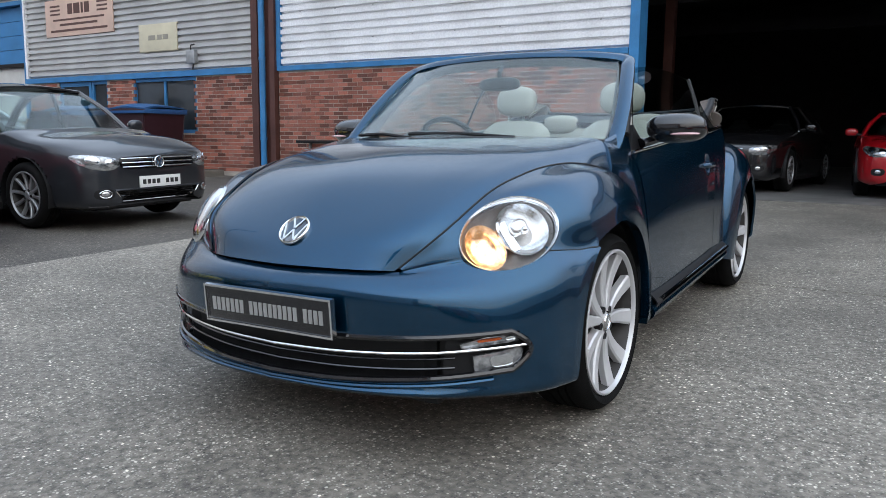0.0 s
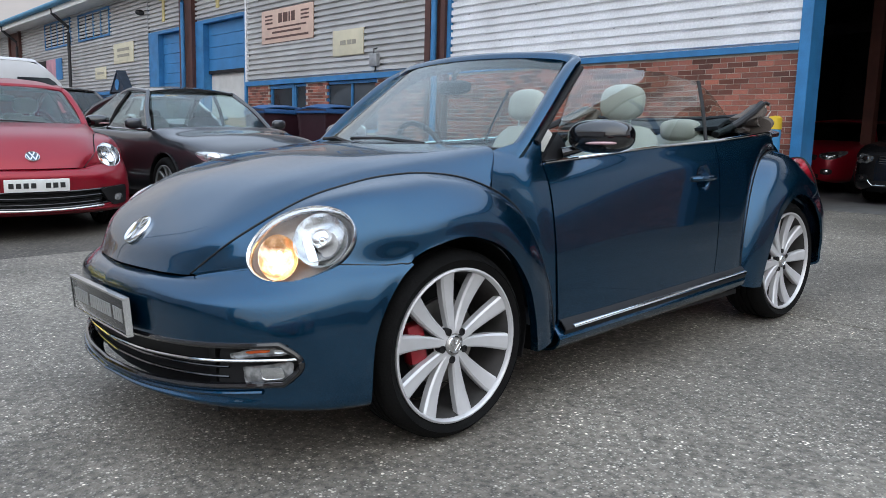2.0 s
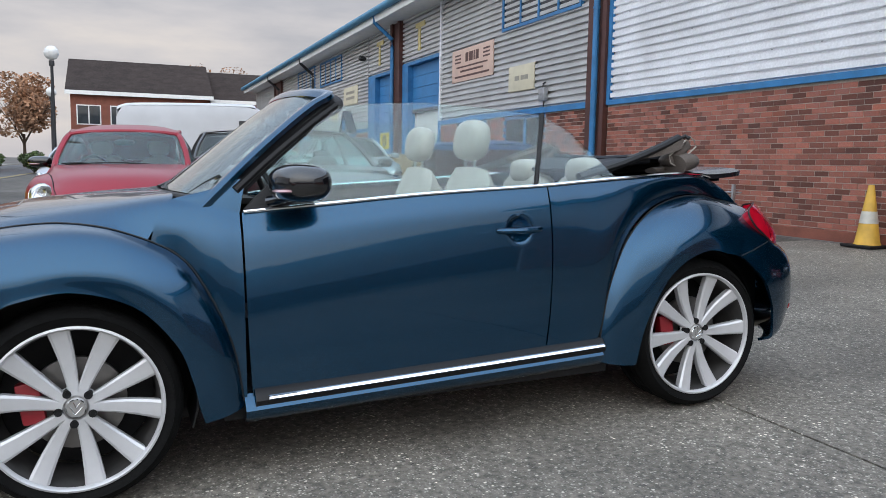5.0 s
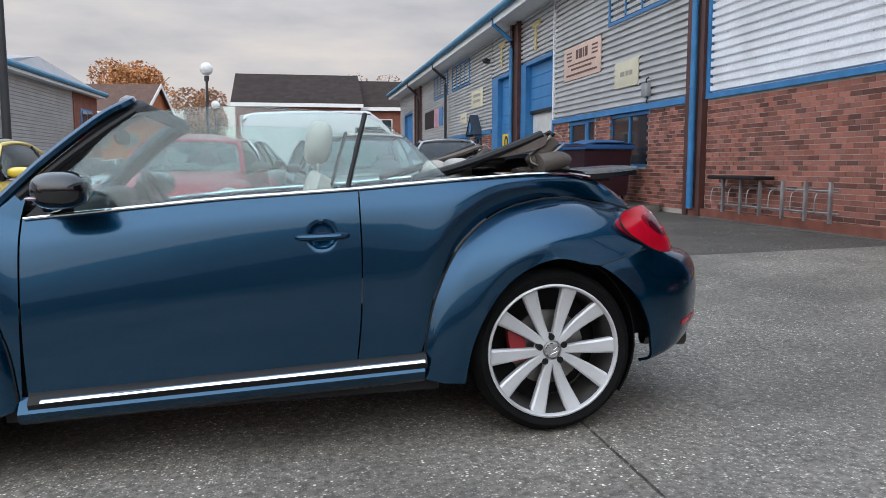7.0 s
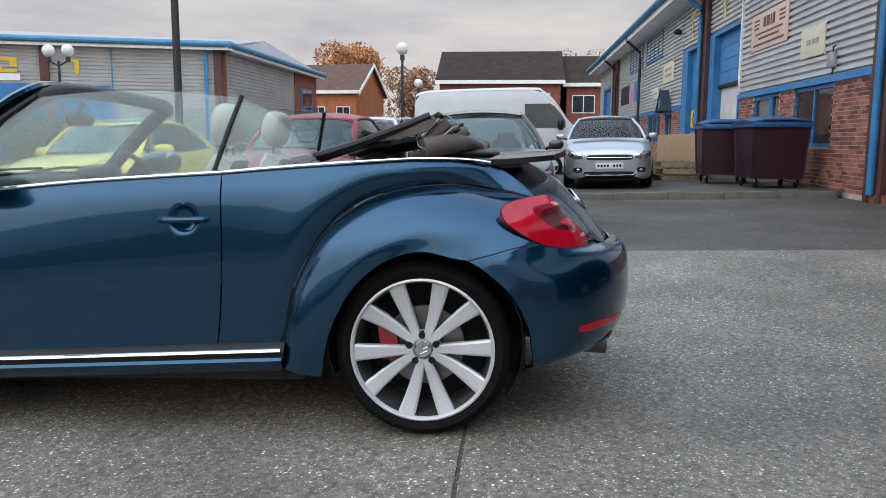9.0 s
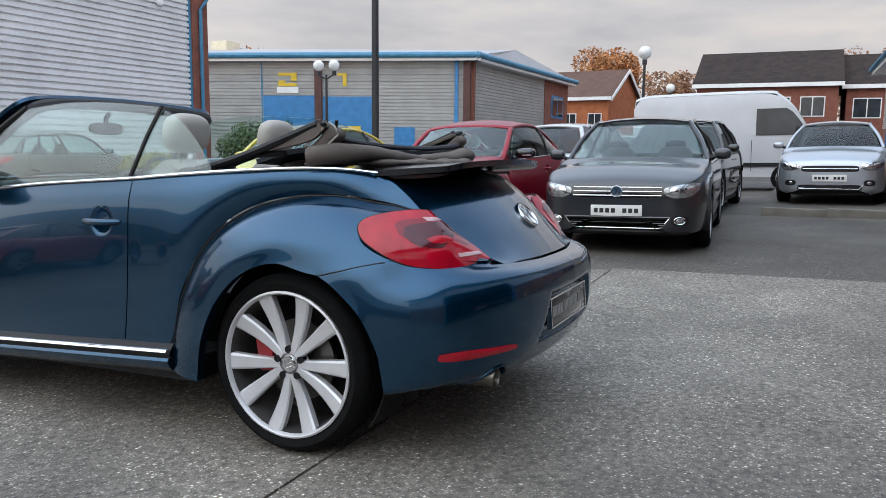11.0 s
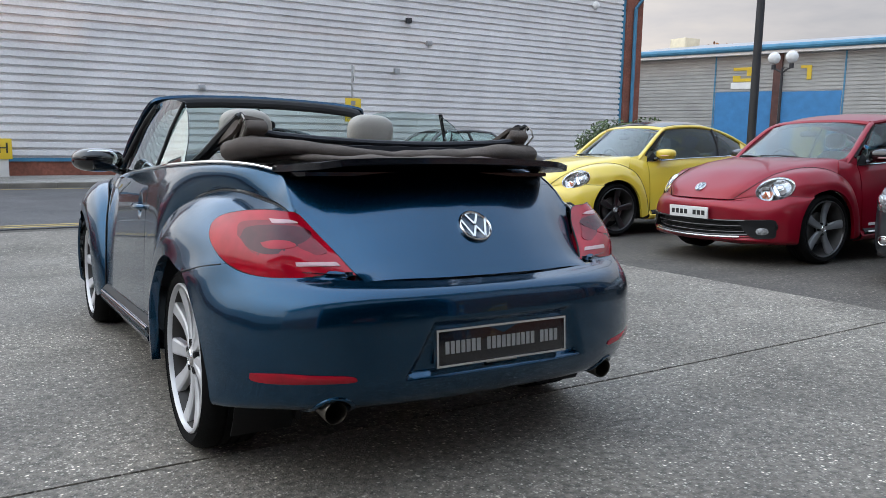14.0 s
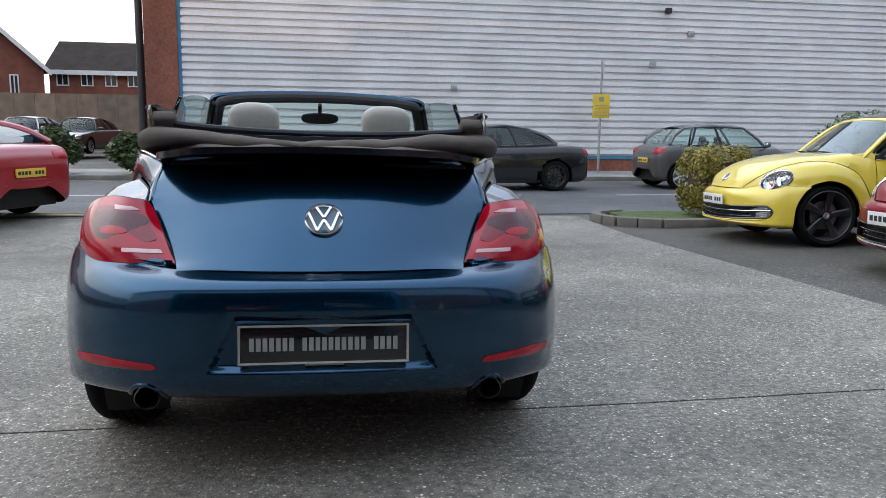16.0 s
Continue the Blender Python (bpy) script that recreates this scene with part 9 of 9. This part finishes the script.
for a, b in ((UC, UL), (UR, UC)):
    d = (b - a).normalized()
    ang = math.degrees(math.atan2(d.y, d.x))
    part("soffit", boxes([(-0.65, (b - a).length + 0.65, -0.3, 0.65, EZ, EZ + 0.09)]), "white", u, place=pose(a.x, a.y, 0, 0, 0, ang))
    part("fascia", boxes([(-0.65, (b - a).length + 0.65, 0.62, 0.67, EZ - 0.02, EZ + 0.22)]), "white", u, place=pose(a.x, a.y, 0, 0, 0, ang))
    part("gutter", tube([(-0.65, 0.72, EZ + 0.32), ((b - a).length + 0.65, 0.72, EZ + 0.32)], 0.18, 10), "gutter", u, place=pose(a.x, a.y, 0, 0, 0, ang))
back = UL + (UR - UC)
ridge0, ridge1 = (UL * 0.62 + back * 0.38), (UC * 0.62 + UR * 0.38)


def slab(pts, mat, name):
    top = [Vector(p) for p in pts]
    vs = top + [p - Vector((0, 0, 0.15)) for p in top]
    n = len(top)
    part(name, mesh_from(vs, [tuple(range(n)), tuple(range(2 * n - 1, n - 1, -1))] + [(i, n + i, n + (i + 1) % n, (i + 1) % n) for i in range(n)], smooth=False), mat, u)


dl = (UL - UC).normalized()
o = Vector((-dl.y, dl.x)) * 0.68
e0, e1 = UC + o - dl * 0.65, UL + o + dl * 0.65
slab([(e0.x, e0.y, EZ + 0.32), (e1.x, e1.y, EZ + 0.32), (ridge0.x, ridge0.y, 8.1), (ridge1.x, ridge1.y, 7.95)], "roofgrey", "roof_slope")
dr_ = (UR - UC).normalized()
o2 = Vector((dr_.y, -dr_.x)) * 0.68
f0, f1 = UC + o2 - dr_ * 0.65, UR + o2
slab([(f1.x, f1.y, EZ + 0.32), (f0.x, f0.y, EZ + 0.32), (ridge1.x, ridge1.y, 7.95)], "roofgrey", "roof_slope")
thing("roof_vent", box(42.0, 43.5, 35.2, 36.6, 6.5, 8.55, 0.05), "signcream", label="square metal ventilation box on the sheet roof", category="roof vent")


def globe_lamp(x, y, h, double, label):
    l = empty("globe_lamp", pose(x, y, 0), label, "street lamp", "globe lamps")
    part("post", tube([(0, 0, 0), (0, 0, h * 0.5), (0, 0, h - 0.5)], [0.10, 0.075, 0.06], 12), "polegrey", l)
    for s in ((-0.5, 0.5) if double else (0,)):
        if double:
            part("bracket", tube([(0, 0, h - 0.75), (0, s * 0.5, h - 0.6), (0, s, h - 0.5)], 0.045, 8), "polegrey", l)
        part("collar", tube([(0, s, h - 0.55), (0, s, h - 0.32)], 0.11, 12), "polegrey", l)
        part("globe", blob(0, s, h, 0.30, 0.30, 0.30, 20, 14), "globe", l)
    return l


globe_lamp(34.0, 3.93, 5.55, False, "globe street lamp on a dark post")
globe_lamp(51.0, 5.3, 5.15, False, "globe street lamp on a dark post")
globe_lamp(33.2, 20.9, 5.45, True, "twin globe street lamp on a dark post")

# ---------------------------------------------------------------- far end of the yard
house(61.4, -0.17, 10.0, 11.5, 6.25, 2.85, -90, "brickfar", "rooftile", "long red brick office with a dark tiled roof", name="office_building", wins=[(-4.6 + 2.35 * k, -2.9 + 2.35 * k, 3.6, 5.1) for k in range(4)])
house(62.6, -16.0, 20.5, 10, 6.1, 2.6, -90, "brickfar", "rooftile", "lower wing of the red brick office", name="office_building", wins=[(-9.8 + 2.8 * k, -7.9 + 2.8 * k, 3.5, 5.0) for k in range(7)])
house(66.4, 16.4, 7.2, 8.5, 5.75, 2.6, -97, "bricksunlit", "roofbrown", "red brick gabled building with white bargeboards", name="gabled_building", wins=[(-3.0, -1.7, 2.8, 4.2), (-0.7, 0.6, 2.8, 4.2), (1.7, 3.0, 2.8, 4.2)])
for x, y, h, sp, mat, sd, n in ((90, 18.3, 13.6, 4.9, "leaforange", 21, 9000), (97, 24, 11.5, 5.0, "leafbrown", 22, 6000), (88, 10.8, 9.6, 4.4, "leafbrown", 23, 6500), (102, -8, 12.6, 5.0, "leafbrown", 24, 4500), (100, 0, 10.5, 4, "leafbrown", 25, 3000), (62, 47, 11.5, 5, "leaforange", 26, 3000), (106, -14, 13.0, 5.5, "leafbrown", 27, 5000)):
    tree(x, y, h, sp, mat, "autumn tree with orange and brown leaves", sd, 0.20, n)
for x, y, sd in ((57, 7.0, 31), (60, 10.0, 32), (57, 12.5, 33)):
    bush("hedge_bush", x, y, 4.5, 2.0, 1.6, "leaf", "low dark hedge in front of the far buildings", sd, 2500, 0.12)
for x, y, col, rot, lab in ((20.2, 2.2, "paint_silver", 84, "pale parked car further down the yard"), (22.2, 6.0, "paint_white", 84, "white car further down the yard"), (26.0, 0.6, "paint_silver", 80, "silver car further down the yard"), (30.2, -4.2, "paint_white", 86, "white car by the far units")):
    simple_car("parked_car", on_slope(x, y, rot), col, lab, wagon=True, plate=True)


# ---------------------------------------------------------------- small things along the wall
def wheelie_bin(m):
    b = empty("waste_container", m, "maroon four-wheeled waste container with a blue lid", "bin", "waste containers")
    rows = []
    for z, w, d in ((0.22, 0.58, 0.44), (0.26, 0.60, 0.46), (1.20, 0.66, 0.54), (1.28, 0.68, 0.56)):
        rows.append([(x * w, y * d, z) for x, y in ((-1, -0.8), (-0.9, -1), (0.9, -1), (1, -0.8), (1, 0.8), (0.9, 1), (-0.9, 1), (-1, 0.8), (-1, -0.8))])
    g = np.array([spline(r, 49) for r in rows])
    g = surface([[tuple(p) for p in r] for r in rows], 9, 65)
    part("bin_body", panel(g, 0.012, centre=(0, 0, 0.6)), "binbody", b)
    part("lid_rim", box(-0.73, 0.73, -0.61, 0.61, 1.20, 1.31, 0.03), "binlid", b)
    part("bin_floor", box(-0.55, 0.55, -0.42, 0.42, 0.20, 0.25), "binbody", b)
    lid = surface([[(-0.74, -0.60, 1.29), (-0.74, 0, 1.35), (-0.74, 0.60, 1.31)], [(-0.4, -0.62, 1.34), (-0.4, 0, 1.42), (-0.4, 0.62, 1.36)], [(0.4, -0.62, 1.34), (0.4, 0, 1.42), (0.4, 0.62, 1.36)], [(0.74, -0.60, 1.29), (0.74, 0, 1.35), (0.74, 0.60, 1.31)]], 17, 13)
    part("bin_lid", panel(lid, 0.03, centre=(0, 0, 0.5)), "binlid", b)
    part("rim", tube([(-0.72, -0.58, 1.28), (0.72, -0.58, 1.28), (0.72, 0.58, 1.28), (-0.72, 0.58, 1.28)], 0.025, 8, closed=True), "binbody", b)
    for x in (-0.5, 0.5):
        for y in (-0.38, 0.38):
            part("castor", turned([(0.0, -0.025), (0.085, -0.025), (0.10, -0.015), (0.10, 0.015), (0.085, 0.025), (0.0, 0.025)], 16), "rubber", b, place=pose(x, y, 0.10))
            part("castor_fork", boxes([(x - 0.04, x + 0.04, y - 0.03, y + 0.03, 0.12, 0.24)]), "steel", b)
    part("sticker", boxes([(-0.73, -0.705, -0.06, 0.06, 0.55, 0.85)]), "white", b, place=pose(0.03, 0, 0))
    return b


wheelie_bin(pose(11.75, -6.45, 0.315, 0, 0, 94) @ Matrix.Diagonal((0.76, 0.95, 0.94, 1)))
wheelie_bin(pose(13.35, -6.0, 0.305, 0, 0, 86) @ Matrix.Diagonal((0.76, 0.95, 0.94, 1)))
thing("cardboard_sheet", box(14.6, 21.4, -6.1, -6.04, 0.30, 1.38, 0.01), "card", label="large sheet of brown cardboard leaning by the units", category="cardboard")
pal = empty("pallet_stack", pose(15.3, -5.4, 0.285, 0, 0, 12), "untidy stack of broken timber pallets", "pallets")
for k in range(3):
    for j in range(6):
        part("pallet_board", box(-0.75, 0.75, -0.55 + j * 0.2, -0.43 + j * 0.2, 0.11 + k * 0.15, 0.13 + k * 0.15), "timber", pal, place=pose(0.05 * k, 0.04 * j * (k % 2), 0, 0, 2 * (k - 1), 7 * k))
    part("pallet_bearer", boxes([(-0.72, -0.62, -0.5, 0.6, k * 0.15, 0.11 + k * 0.15), (-0.05, 0.05, -0.5, 0.6, k * 0.15, 0.11 + k * 0.15), (0.62, 0.72, -0.5, 0.6, k * 0.15, 0.11 + k * 0.15)]), "timber", pal)

rack = empty("cycle_rack", None, "galvanised cycle rack fixed along the brick wall", "cycle rack")
for k, x in enumerate((5.34, 5.86, 6.38, 6.95, 7.47, 7.99)):
    part("rack_post", box(x - 0.022, x + 0.022, WALL_Y + 0.18, WALL_Y + 0.23, 0.35, 0.90, 0.008), "steel", rack)
    hoop = [(x + 0.14, WALL_Y + 0.06, 0.48), (x + 0.14, WALL_Y + 0.30, 0.46), (x + 0.14, WALL_Y + 0.34, 0.60), (x + 0.14, WALL_Y + 0.29, 0.76), (x + 0.14, WALL_Y + 0.06, 0.76)]
    part("wheel_hoop", tube(spline(hoop, 14), 0.007, 6), "steel", rack)
part("rack_rail", tube([(5.25, WALL_Y + 0.14, 0.48), (8.2, WALL_Y + 0.14, 0.48)], 0.014, 8), "steel", rack)
part("rack_rail", tube([(5.25, WALL_Y + 0.14, 0.78), (8.2, WALL_Y + 0.14, 0.78)], 0.012, 8), "steel", rack)
thing("rack_seat", box(6.80, 8.18, WALL_Y + 0.06, WALL_Y + 0.40, 0.90, 0.955, 0.015), "black", label="dark board lying on the cycle rack", category="board")

cone = empty("traffic_cone", pose(3.05, -7.14, 0.213), "faded yellow traffic cone with dark bands", "traffic cone")
part("cone_base", box(-0.21, 0.21, -0.21, 0.21, 0, 0.035, 0.012), "black", cone)
part("cone_body", turned([(0.155, 0.03), (0.14, 0.06), (0.035, 0.74), (0.03, 0.75), (0.0, 0.75)], 28, "z"), "coneorange", cone)
part("cone_band", turned([(0.108, 0.29), (0.0855, 0.435)], 28, "z"), "conewhite", cone, place=pose(0, 0, 0))
bo = empty("door_bollard", pose(2.06, -7.05, 0.213), "blue post with a yellow cap beside the doorway", "bollard")
part("bollard_post", tube([(0, 0, 0), (0, 0, 0.55), (0, 0, 1.08)], 0.085, 18), "bollardblue", bo)
part("bollard_cap", turned([(0.0, 1.20), (0.05, 1.195), (0.09, 1.17), (0.092, 1.02), (0.086, 1.02)], 18, "z"), "yellow", bo)
part("reflective_band", tube([(0, 0, 0.30), (0, 0, 0.52)], 0.0875, 18), "conewhite", bo)
